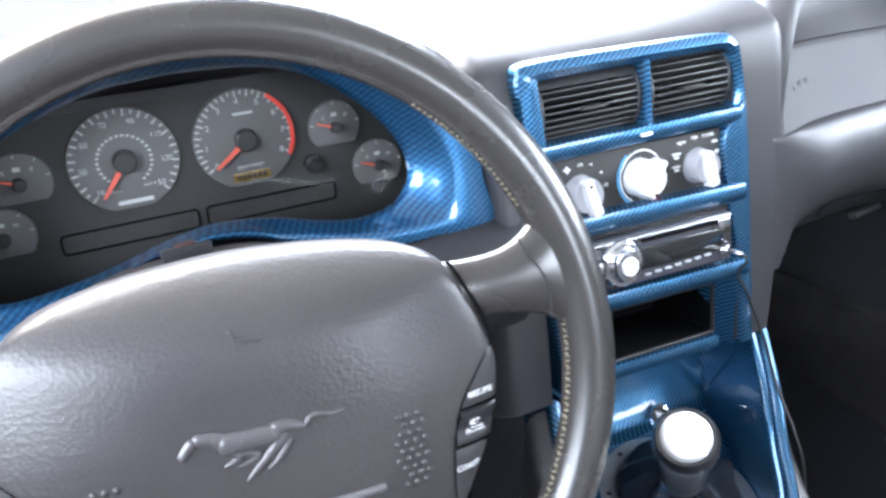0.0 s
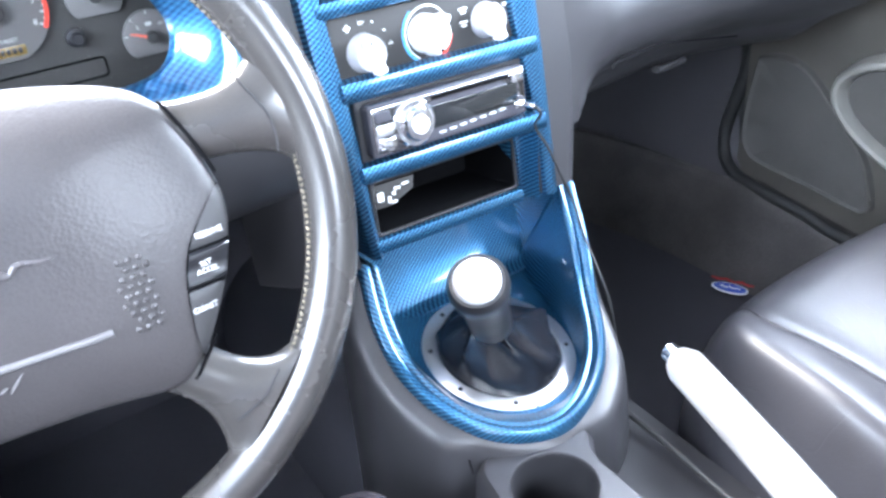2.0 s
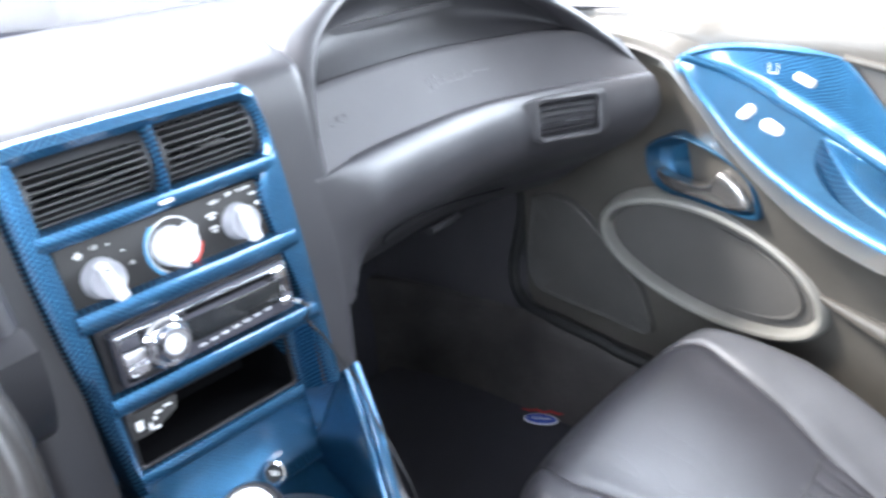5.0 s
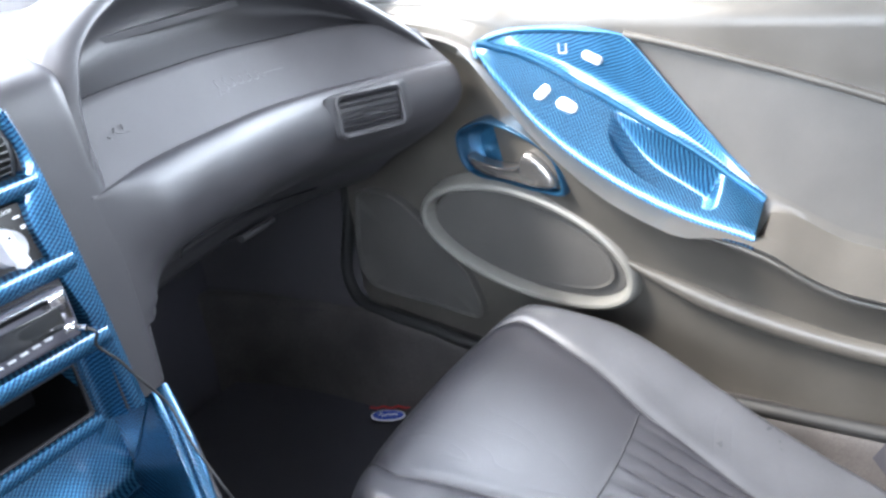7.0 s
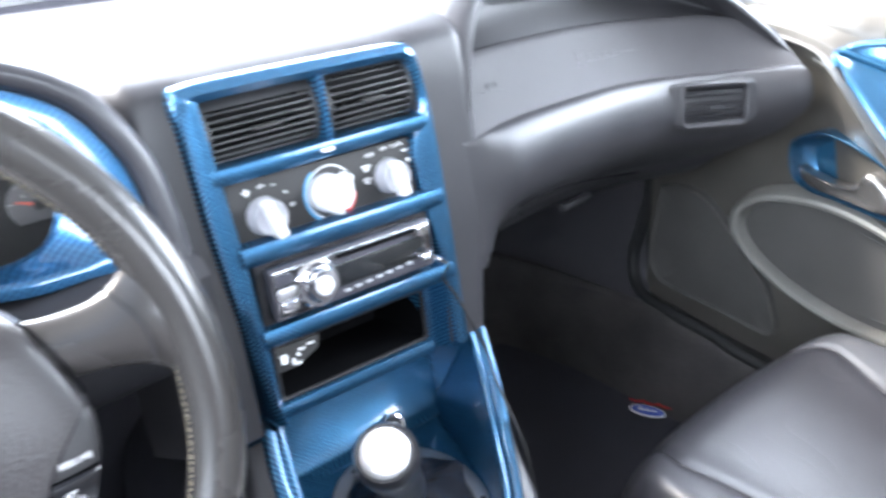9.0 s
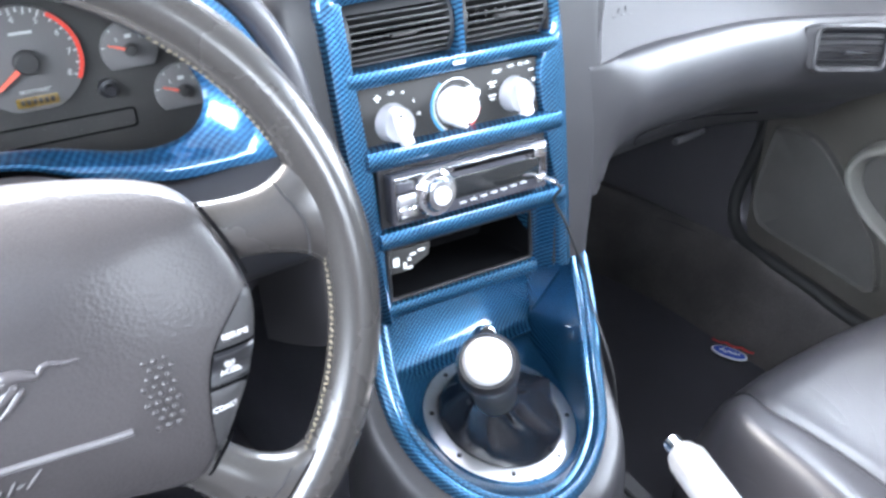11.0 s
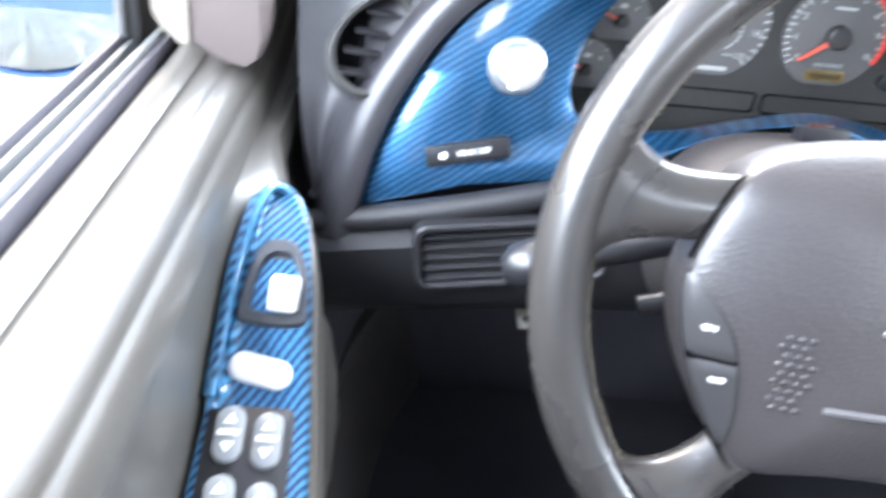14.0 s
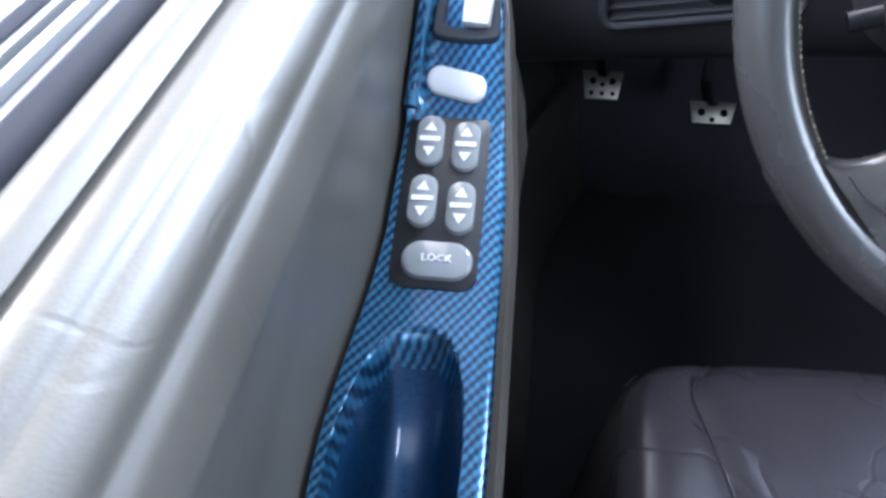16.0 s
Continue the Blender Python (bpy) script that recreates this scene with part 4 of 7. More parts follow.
part("airbag_pad", loft([[(p.x, p.y, -0.025) for p in pad_loop]] + [[(p.x * k, p.y * k, pad_h(k) - pad_fall(p.y * k)) for p in pad_loop] for k in (1.0, 0.993, 0.985, 0.97, 0.955, 0.93, 0.90, 0.85, 0.75, 0.6, 0.45, 0.3, 0.15, 0.02)], cap=(True, True)), pad_vinyl, wheel)
def pad_at(x, y):
    """Height of the pad's face over a place on it."""
    d = math.hypot(x, y)
    edge = min(pad_loop, key=lambda p: -(p.x * x + p.y * y) / max(math.hypot(p.x, p.y) * d, 1e-9))
    return pad_h(min(0.985, d / math.hypot(edge.x, edge.y))) - pad_fall(y)


for sx in (-1, 1):
    for hi, lo in ((0.049, 0.008), (-0.066, -0.0885)):
        edge = sorted([p for p in pad_loop if p.x * sx > 0.066 and lo < p.y < hi], key=lambda p: p.y)
        part("pad_gap", tube([(p.x * 1.004, p.y * 1.004, 0.0046) for p in edge], 0.0010, 6), slot_black, wheel, "dark gap round the airbag pad")


part("hub_cover", moved(lathe([(0.060, -0.024), (0.058, -0.05), (0.05, -0.06), (0.01, -0.06)], 32, "z"), pose(0, -0.008, 0)), black_plastic, wheel)


def blade(top, bot, thick, n=14):
    """A spoke: a rounded bar between an upper and a lower edge line."""
    a, b = curve_pts([(x, y, z) for x, y, z in top], n), curve_pts([(x, y, z) for x, y, z in bot], n)
    loops = []
    for p, q in zip(a, b):
        c, h = (p + q) / 2, (p - q) / 2
        loops.append([c + h * math.cos(w) + Vector((0, 0, thick * math.sin(w))) for w in [2 * math.pi * i / 20 for i in range(20)]])
    return loft(loops, cap=(True, True))


for sx in (-1, 1):
    part("upper_spoke", blade([(sx * 0.085, 0.050, -0.006), (sx * 0.112, 0.047, -0.005), (sx * 0.135, 0.050, -0.002), (sx * 0.152, 0.064, 0.0), (sx * 0.160, 0.082, 0.0)],
                              [(sx * 0.085, 0.016, -0.006), (sx * 0.112, 0.016, -0.005), (sx * 0.135, 0.015, -0.002), (sx * 0.155, 0.008, 0.0), (sx * 0.168, -0.012, 0.0)], 0.0095), rim_leather, wheel)
    part("lower_spoke", blade([(sx * 0.080, -0.062, -0.010), (sx * 0.094, -0.078, -0.006), (sx * 0.110, -0.0895, -0.004), (sx * 0.127, -0.091, -0.001), (sx * 0.145, -0.080, 0.0), (sx * 0.160, -0.062, 0.0)],
                              [(sx * 0.050, -0.084, -0.010), (sx * 0.066, -0.092, -0.006), (sx * 0.078, -0.104, -0.004), (sx * 0.084, -0.118, -0.001), (sx * 0.084, -0.135, 0.0), (sx * 0.072, -0.156, 0.0)], 0.011), rim_leather, wheel)
    POD_O = [(-0.078, 0.0872), (-0.0625, 0.0972), (-0.043, 0.1082), (-0.022, 0.1157), (-0.005, 0.1182), (0.005, 0.1172)]
    POD_I = [(-0.078, 0.0868), (-0.064, 0.0862), (-0.048, 0.0873), (-0.0335, 0.0897), (-0.020, 0.0948), (-0.008, 0.1040), (0.005, 0.1164)]

    def pod_row(v, f0, f1, lift):
        a, b = smooth_table(POD_I, v)[0], smooth_table(POD_O, v)[0]
        row = []
        for i in range(7):
            x = a + (b - a) * (f0 + (f1 - f0) * i / 6)
            row.append((sx * x, v, pad_at(x, v) + lift))
        return row

    pod = part("button_pod", loft([pod_row(0.005 - 0.083 * i / 30, 0.0, 1.0, 0.0003) for i in range(31)], closed=False), slot_black, wheel, "dark seams of the switch pod")
    rows = ((0.0035, -0.0222, -0.0165, "RESUME"), (-0.0235, -0.0405, -0.0320, "SET\nACCEL"), (-0.0418, -0.0765, -0.0520, "COAST")) if sx > 0 else ((0.0035, -0.0332, -0.0190, "ON"), (-0.0345, -0.0765, -0.0430, "OFF"))
    for v0, v1, vt, txt in rows:
        dished = "SET" in txt
        prof = []
        for i in range(15):
            f = i / 14
            e = min(1, f / 0.12, (1 - f) / 0.12)
            lift = (0.0030 if dished else 0.0010) * (e * (2 - e)) - (0.0024 * math.sin(math.pi * f) ** 2 if dished else 0)
            prof.append(pod_row(v0 + (v1 - v0) * f, 0.03, 0.97, 0.0002 + lift))
        bt = part("button", loft(prof, closed=False), black_plastic if dished else pod_grey, pod)
        xm = (smooth_table(POD_I, vt)[0] + smooth_table(POD_O, vt)[0]) / 2 - 0.001
        lay = words(txt, 0.0040 if not dished else 0.0036, Matrix.Translation((sx * xm, vt, 0)) @ pose(0, 0, 0, -90, 0, 0), mark_white, bt)
        for vert in lay.data.vertices:
            vert.co.z = vert.co.z + pad_at(vert.co.x, vert.co.y) + (0.0016 if not dished else 0.0021)
    dots = []
    for r in range(9):
        for k in range(3 + (r % 2)):
            x, y = 0.0605 + 0.0048 * k - 0.0024 * (r % 2) + 0.0016, -0.017 - 0.0042 * r
            if abs(x - 0.068) / 0.0095 + abs(y + 0.034) / 0.024 > 1.35:
                continue
            dots.append(moved(lathe([(0.0018, -0.001), (0.0016, 0.0006), (0.0010, 0.0012), (0.0002, 0.0013)], 8, "z"), pose(sx * x, y, pad_at(sx * x, y) - 0.0004)))
    tagged(part("raised_dots", join(*dots), pad_vinyl, wheel), kind="stuff")
part("moulded_rib", tube([(x, -0.0475, pad_at(x, -0.0475) + 0.0002) for x in [-0.051 + 0.102 * i / 24 for i in range(25)]], 0.0019, 8), material("satin_grey_rib", (0.095, 0.09, 0.092), 0.4), wheel)
# raised emblem and script on the pad, as plain strokes
emblem_mat = material("satin_emblem_vinyl", (0.062, 0.056, 0.058), 0.28)
STROKES = [((-0.0350, -0.0108), (-0.0315, -0.0068), (-0.0275, -0.0030), 0.0021, 0.0027), ((-0.0285, -0.0032), (-0.0220, -0.0042), (-0.0150, -0.0068), 0.0026, 0.0042),
           ((-0.0190, -0.0075), (-0.0060, -0.0085), (0.0090, -0.0082), 0.0052, 0.0046), ((0.0050, -0.0070), (0.0120, -0.0062), (0.0200, -0.0088), 0.0042, 0.0018),
           ((0.0195, -0.0088), (0.0225, -0.0050), (0.0275, -0.0046), 0.0011, 0.0016), ((0.0265, -0.0046), (0.0320, -0.0058), (0.0375, -0.0058), 0.0016, 0.0007),
           ((0.0110, -0.0095), (0.0030, -0.0165), (-0.0092, -0.0270), 0.0034, 0.0010), ((0.0130, -0.0120), (0.0060, -0.0200), (0.0005, -0.0240), 0.0020, 0.0008),
           ((-0.0150, -0.0110), (-0.0105, -0.0150), (-0.0175, -0.0182), 0.0024, 0.0011), ((-0.0115, -0.0125), (-0.0020, -0.0165), (-0.0115, -0.0195), 0.0018, 0.0008)]
for p0, p1, p2, w0, w1 in STROKES:
    line = curve_pts([(*p0, 0), (*p1, 0), (*p2, 0)], 12)
    b = tube([(p.x, p.y, 0) for p in line], lambda q: (w0 + (w1 - w0) * q) * (1 - 0.55 * max(0, abs(2 * q - 1) - 0.75) / 0.25), 12)
    for vert in b.verts:
        vert.co.z = vert.co.z * 0.62 + pad_at(vert.co.x, vert.co.y) + 0.0003
    part("emblem_stroke", b, emblem_mat, wheel, "raised plain rounded stroke of the emblem")
pale = material("pale_script", (0.105, 0.10, 0.10), 0.35)
for x0, y0, x1, y1 in ((-0.0165, -0.0630, -0.0080, -0.0535), (-0.0130, -0.0618, -0.0075, -0.0606), (-0.0095, -0.0592, -0.0065, -0.0572), (-0.0050, -0.0608, -0.0005, -0.0545), (-0.0010, -0.0585, 0.0030, -0.0566), (0.0030, -0.0600, 0.0105, -0.0520)):
    part("script_stroke", tube([(x0 + (x1 - x0) * i / 7, y0 + (y1 - y0) * i / 7, pad_at(x0 + (x1 - x0) * i / 7, y0 + (y1 - y0) * i / 7) + 0.0003) for i in range(8)], lambda q: 0.0008 * (1 - 0.6 * abs(2 * q - 1)), 6), pale, wheel, "pale raised stroke of the script")
part("airbag_mark", join(*[moved(box(-0.004, 0.004, -0.0007, 0.0007, -0.001, 0.0005, 0.0003), pose(-0.004 + 0.004 * k, 0.036 - 0.001 * k, pad_at(0, 0.036) + 0.0002, 0, 0, -70 * (k == 0))) for k in range(3)]), pad_vinyl, wheel, "small embossed airbag mark")
sts = []
for a0, a1 in ((-36, 4), (26, 52), (176, 216), (128, 154)):
    n = int((a1 - a0) * 0.85)
    for i in range(n + 1):
        a = radians(a0 + (a1 - a0) * i / n)
        ca, sa = math.cos(a), math.sin(a)
        rr = 0.172 - 0.0138 * 0.985
        sts.append(moved(box(-0.0004, 0.0004, -0.0006, 0.0006, -0.0016, 0.0016, 0), pose(rr * ca, rr * sa, 0.003, 0, 0, math.degrees(a)) @ pose(0, 0, 0, 20 * (1 if i % 2 else -1), 0, 0)))
tagged(part("stitching", join(*sts), stitch, wheel, "tan thread stitching", smooth=0), kind="stuff")
for sx in (-1, 1):
    for line in ([(0.137, 0.055, 0.0100), (0.1412, 0.0467, 0.0096), (0.1492, 0.032, 0.0096), (0.1507, 0.020, 0.0092), (0.1500, 0.012, 0.0080)], [(0.1200, -0.0960, 0.0085), (0.1113, -0.1049, 0.0108), (0.1030, -0.1100, 0.0108), (0.0930, -0.1145, 0.0085)]):
        part("leather_joint", tube([(p.x, p.y, p.z) for p in curve_pts([(sx * x, y, z) for x, y, z in line], 16)], 0.0005, 6), vinyl_dark, wheel, "dark leather joint")

# ---- centre stack ----
STACK = frame_of((0.44, 0.5267, 0.58), (1.0, 0.02, 0.0), (-0.003, 0.135, 0.991))
stack = thing("centre_stack", STACK, "blue carbon-look centre stack bezel with vents and radio", "trim panel")


def left_x(v):
    return smooth_table([(-0.150, -0.0965), (-0.07, -0.106), (0.04, -0.1165), (0.151, -0.1215)], v)[0]


def right_x(v):
    return smooth_table([(-0.155, 0.1240), (-0.07, 0.1240), (0.04, 0.1222), (0.10, 0.119), (0.151, 0.111)], v)[0]


def rail(fa, fb, v0, v1, n=24, corner=0.0):
    """An upright of the bezel between two edge lines."""
    loops = []
    for i in range(n + 1):
        v = v0 + (v1 - v0) * i / n
        a, b = fa(v), fb(v)
        loops.append([(a, 0.035, v), (a, 0.004, v), (a + 0.002, 0.0, v), (a + (b - a) * 0.5, -0.0035, v), (b - 0.002, -0.001, v), (b, 0.003, v), (b, 0.035, v)])
    return loft(loops, closed=True, cap=(True, True))


part("left_rail", rail(left_x, lambda v: left_x(v) + smooth_table([(-0.15, 0.0085), (0.0, 0.022), (0.15, 0.020)], v)[0], -0.142, 0.140), carbon_front, stack)
part("right_rail", rail(lambda v: right_x(v) - smooth_table([(-0.155, 0.016), (-0.07, 0.018), (0.0, 0.028), (0.06, 0.030), (0.09, 0.012), (0.15, 0.010)], v)[0], right_x, -0.150, 0.138), carbon_front, stack)


def bar_h(x0, x1, v, h, proud=0.006, tilt=-0.03, n=16):
    """A rounded ledge across the stack."""
    loops = []
    for i in range(n + 1):
        x = x0 + (x1 - x0) * i / n
        vv = v + tilt * (x - (x0 + x1) / 2)
        loops.append([(x, 0.03, vv + h / 2), (x, 0.002, vv + h / 2), (x, -proud * 0.7, vv + h * 0.36), (x, -proud, vv + h * 0.05), (x, -proud * 0.8, vv - h * 0.28), (x, -0.001, vv - h / 2), (x, 0.03, vv - h / 2)])
    return loft(loops, cap=(True, True))


TOPR = curve_pts([(-0.1215, 0.128, 0), (-0.1205, 0.143, 0), (-0.110, 0.1525, 0), (-0.05, 0.1535, 0), (0.03, 0.1525, 0), (0.090, 0.151, 0), (0.106, 0.147, 0), (0.1125, 0.136, 0), (0.114, 0.128, 0)], 40)
TOPI = curve_pts([(-0.104, 0.126, 0), (-0.103, 0.134, 0), (-0.098, 0.1375, 0), (-0.05, 0.138, 0), (0.03, 0.1375, 0), (0.090, 0.137, 0), (0.098, 0.136, 0), (0.103, 0.132, 0), (0.104, 0.126, 0)], 40)
part("top_rail", loft([[(p.x, 0.035, p.y), (p.x, 0.003, p.y), (p.x * 0.85 + q.x * 0.15, 0.0, p.y * 0.85 + q.y * 0.15), (p.x * 0.4 + q.x * 0.6, -0.002, p.y * 0.4 + q.y * 0.6), (q.x, 0.003, q.y), (q.x, 0.035, q.y)] for p, q in zip(TOPR, TOPI)], closed=True, cap=(True, True)), carbon_front, stack)
part("vent_mullion", rail(lambda v: 0.0045, lambda v: 0.0115, 0.078, 0.140, 6), carbon_front, stack)
part("vent_ledge", bar_h(-0.106, 0.110, 0.0785, 0.015, 0.004, -0.01), carbon_front, stack)
part("climate_ledge", bar_h(-0.098, 0.112, 0.0085, 0.020, 0.007, -0.035), carbon_front, stack)
part("radio_ledge", bar_h(-0.095, 0.114, -0.0655, 0.019, 0.007, -0.045), carbon_front, stack)
part("lower_ledge", bar_h(-0.094, 0.076, -0.1335, 0.015, 0.004, -0.045), carbon_front, stack)
part("pocket_side", sheet(lambda s, t: (0.0735 + 0.036 * s, 0.002 + 0.020 * math.sin(math.pi * s) + 0.008 * t, -0.078 - 0.076 * t), 10, 6, 0.003), carbon_front, stack)
part("pocket_edge", rail(lambda v: 0.0715, lambda v: 0.0765, -0.140, -0.076, 4), carbon_front, stack)


def barrel_vent(x, w, pitch, vanes, label):
    """A drum-shaped vent that turns in its opening: cheeks, a closed strip above, slats and a thumb tab."""
    v = thing("centre_vent", STACK @ pose(x, 0.004, 0.111), label, "air vent", "centre vents")
    R, h = 0.034, 0.050
    part("well", loft([ring_loop(rrect(w + 0.008, h + 0.008, 0.006), 0.006), ring_loop(rrect(w + 0.008, h + 0.008, 0.006), 0.05)], cap=(False, True)), slot_black, v)
    drum = lambda a, r=R: (r * math.sin(radians(a)), 0.033 - r * math.cos(radians(a)))
    for k in (-1, 1):
        arc = [drum(a) for a in range(-50, 51, 5)]
        part("cheek", loft([[(k * (w / 2 - d), y + 0.0006 * (d == 0), z) for z, y in arc] + [(k * (w / 2 - d), 0.04, 0)] for d in (0.0, 0.0008, 0.0036, 0.0040)], cap=(True, True)), vent_grey, v)
    for a0, a1 in ((44 - pitch, 52), (-52, -46 - pitch * 0.2)):
        part("closing_strip", loft([[(sx * w / 2, drum(a)[1], drum(a)[0]) for sx in (-1, 1)] for a in [a0 + (a1 - a0) * i / 8 for i in range(9)]], closed=False), vent_grey, v)
    n = 8
    lo, hi = -44 - pitch * 0.2, 44 - pitch
    for i in range(n):
        a = lo + (hi - lo) * (i + 0.5) / n
        z, y = drum(a)
        part("slat", moved(box(-w / 2 + 0.003, w / 2 - 0.003, 0.0, 0.016, -0.0008, 0.0008, 0.0005), pose(0, y, z, -a * 0.55 - 10, 0, 0)), vent_grey, v)
    for i in range(vanes):
        xx = w * ((i + 0.5) / vanes - 0.5)
        part("vane", box(xx - 0.0006, xx + 0.0006, 0.016, 0.026, -h / 2 + 0.004, h / 2 - 0.004, 0), vent_grey, v)
    part("tab", box(-0.012, 0.012, -0.0045, 0.004, -0.0035, -0.0005, 0.0012), panel_grey, v)
    return v


vent_grey = material("dark_grey_vent_plastic", (0.030, 0.030, 0.031), 0.42)
barrel_vent(-0.0480, 0.103, 12, 0, "dark grey drum-shaped centre air vent, tilted down")
barrel_vent(0.0590, 0.093, 2, 9, "dark grey drum-shaped centre air vent with upright vanes showing")
climate = thing("climate_panel", STACK, "charcoal climate control panel with three white knobs", "control panel")
part("faceplate", slab([(-0.094, 0.071), (-0.094, 0.017), (0.093, 0.0125), (0.0925, 0.066)][::-1][::-1], 0.006, 0.02, 0.001), panel_grey, climate)


def rotary(x, v, ang, r=0.0150):
    k = part("knob", moved(lathe([(r * 1.10, 0.007), (r * 1.06, 0.003), (r, 0.001), (r * 0.99, -0.006), (r * 0.93, -0.0085), (r * 0.80, -0.0080), (r * 0.45, -0.0060), (0.0005, -0.0055)], 32), pose(x, 0, v)), knob_grey, climate, "pale rotary knob")
    grip = [(p.x, p.y) for p in curve_pts([(-0.0034, r * 0.98, 0), (0.0034, r * 0.98, 0), (0.0040, 0.3 * r, 0), (0.0046, -r * 0.9, 0), (0.0040, -r * 1.16, 0), (-0.0040, -r * 1.16, 0), (-0.0046, -r * 0.9, 0), (-0.0040, 0.3 * r, 0)][::-1], 40, True)]
    part("grip", moved(slab(grip, -0.0150, -0.004, 0.0014, 3), pose(x, 0, v, 0, ang, 0)), knob_grip, k, "white finger grip")
    part("pointer_dot", moved(lathe([(0.0014, -0.0146), (0.0014, -0.0155), (0.0003, -0.0156)], 10), pose(x, 0, v) @ pose(0, 0, 0, 0, ang, 0) @ pose(0, 0, r * 0.66)), slot_black, k)
    return k


knob_grey = material("pale_grey_knob", (0.34, 0.34, 0.36), 0.30, var=0.04)
knob_grip = material("off_white_grip_plastic", (0.62, 0.62, 0.64), 0.35, var=0.04)
rotary(-0.0655, 0.038, -16)
rotary(0.0640, 0.037, -12)
drop_o = [(p.x, p.y) for p in curve_pts([((0.0225 if i == 3 else 0.0190 if i == 24 else 0.0162) * math.cos(radians(11.25 * i + 2)), (0.0225 if i == 3 else 0.0190 if i == 24 else 0.0162) * math.sin(radians(11.25 * i + 2)), 0) for i in range(32)], 96, True)]
tk = part("temperature_knob", moved(loft([ring_loop([(x * k, z * k) for x, z in drop_o], y) for k, y in ((1.04, 0.006), (1.0, -0.004), (0.97, -0.011), (0.90, -0.0135), (0.6, -0.0145), (0.02, -0.0148))], cap=(True, True)), pose(-0.003, 0, 0.040)), white_plastic, climate, "white pointed temperature knob")
part("pointer_dot", moved(lathe([(0.0014, -0.0130), (0.0014, -0.0146), (0.0003, -0.0148)], 10), pose(-0.003, 0, 0.040) @ pose(0.002, 0, -0.0138)), slot_black, tk)
for txt, x, v in (("LO", -0.0635, 0.0625), ("HI", -0.0385, 0.040), ("VENT", 0.0465, 0.0605), ("OFF", 0.062, 0.0625), ("FLOOR", 0.0775, 0.0625)):
    words(txt, 0.0042, pose(x, 0.0055, v), mark_white, climate)
for x, v, w, h in ((-0.077, 0.0605, 0.0016, 0.006), (-0.077, 0.0605, 0.006, 0.0016), (-0.0525, 0.061, 0.0014, 0.0014), (-0.0425, 0.052, 0.0014, 0.0014), (0.0405, 0.0515, 0.009, 0.0016), (0.0405, 0.0482, 0.005, 0.0016), (0.040, 0.0400, 0.008, 0.0016), (0.040, 0.0368, 0.005, 0.0016), (0.0855, 0.0555, 0.006, 0.0016), (0.0878, 0.046, 0.004, 0.003)):
    part("printed_mark", box(x - w / 2, x + w / 2, 0.0052, 0.0062, v - h / 2, v + h / 2, 0), mark_white, climate)
for a0, a1, mt in ((125, 235, mark_blue), (-15, -60, mark_red)):
    part("temperature_arc", loft([[(0.024 * math.cos(radians(a)), 0.0052, 0.040 + 0.024 * math.sin(radians(a))), (0.0268 * math.cos(radians(a)), 0.0052, 0.040 + 0.0268 * math.sin(radians(a)))] for a in [a0 + (a1 - a0) * i / 20 for i in range(21)]], closed=False), mt, climate)
part("arc_edge", loft([[(0.0225 * math.cos(radians(a)), 0.0052, 0.040 + 0.0225 * math.sin(radians(a))), (0.0236 * math.cos(radians(a)), 0.0052, 0.040 + 0.0236 * math.sin(radians(a)))] for a in [-50 + 290 * i / 40 for i in range(41)]], closed=False), mark_white, climate)
part("badge", box(-0.006, 0.006, -0.0052, -0.004, 0.0765, 0.0795, 0.0004), mark_white, stack, "small pale printed mark")

# ---- radio ----
RT = STACK @ pose(0.0035, 0, -0.029, 0, 2.2, 0)
radio = thing("car_radio", RT, "black single-height car radio with silver rotary knob", "radio")
part("sleeve", rim_frame(rrect(0.184, 0.056, 0.003), rrect(0.170, 0.046, 0.003), 0.002, 0.02, 0.001), black_plastic, radio)
face = part("faceplate", slab(rrect(0.172, 0.046, 0.004), -0.010, 0.010, 0.003, 3), smoke, radio, "smoked glossy faceplate")
vol = part("volume_knob", moved(lathe([(0.0212, -0.009), (0.0212, -0.0135), (0.0192, -0.0155), (0.0165, -0.0155), (0.0150, -0.014), (0.0145, -0.020), (0.0130, -0.0225), (0.0080, -0.023), (0.0070, -0.0215), (0.0005, -0.0213)], 40), pose(-0.0435, 0, 0.0)), chrome, radio, "silver volume knob")
part("knob_cap", moved(lathe([(0.0085, -0.0215), (0.008, -0.0245), (0.006, -0.0255), (0.0005, -0.0257)], 24), pose(-0.0435, 0, 0)), white_plastic, vol)
part("chrome_bezel", slab([(-0.083, 0.0205), (-0.083, -0.0185), (-0.066, -0.0205), (-0.030, -0.0205), (-0.026, 0.0135), (0.056, 0.0140), (0.070, 0.006), (0.074, -0.004), (0.083, -0.006), (0.083, 0.0205)], -0.0112, -0.008, 0.0012), dark_chrome, radio, "dark chromed faceplate frame")
part("display", slab(rrect(0.098, 0.0200, 0.002, cx=0.024, cz=-0.0005), -0.0120, -0.009, 0.0004), material("display_glass", (0.010, 0.011, 0.012), 0.08, coat=1.0), radio, "dark glossy display")
part("disc_slot", slab(rrect(0.088, 0.0032, 0.0008, cx=0.022, cz=0.0165), -0.0122, -0.009, 0.0003), slot_black, radio)
for i in range(3):
    part("side_button", slab(rrect(0.017, 0.0095, 0.002, cx=-0.0735 + 0.001 * i, cz=0.012 - 0.0118 * i), -0.0128, -0.009, 0.0012), (smoke, silver, chrome)[i], radio)
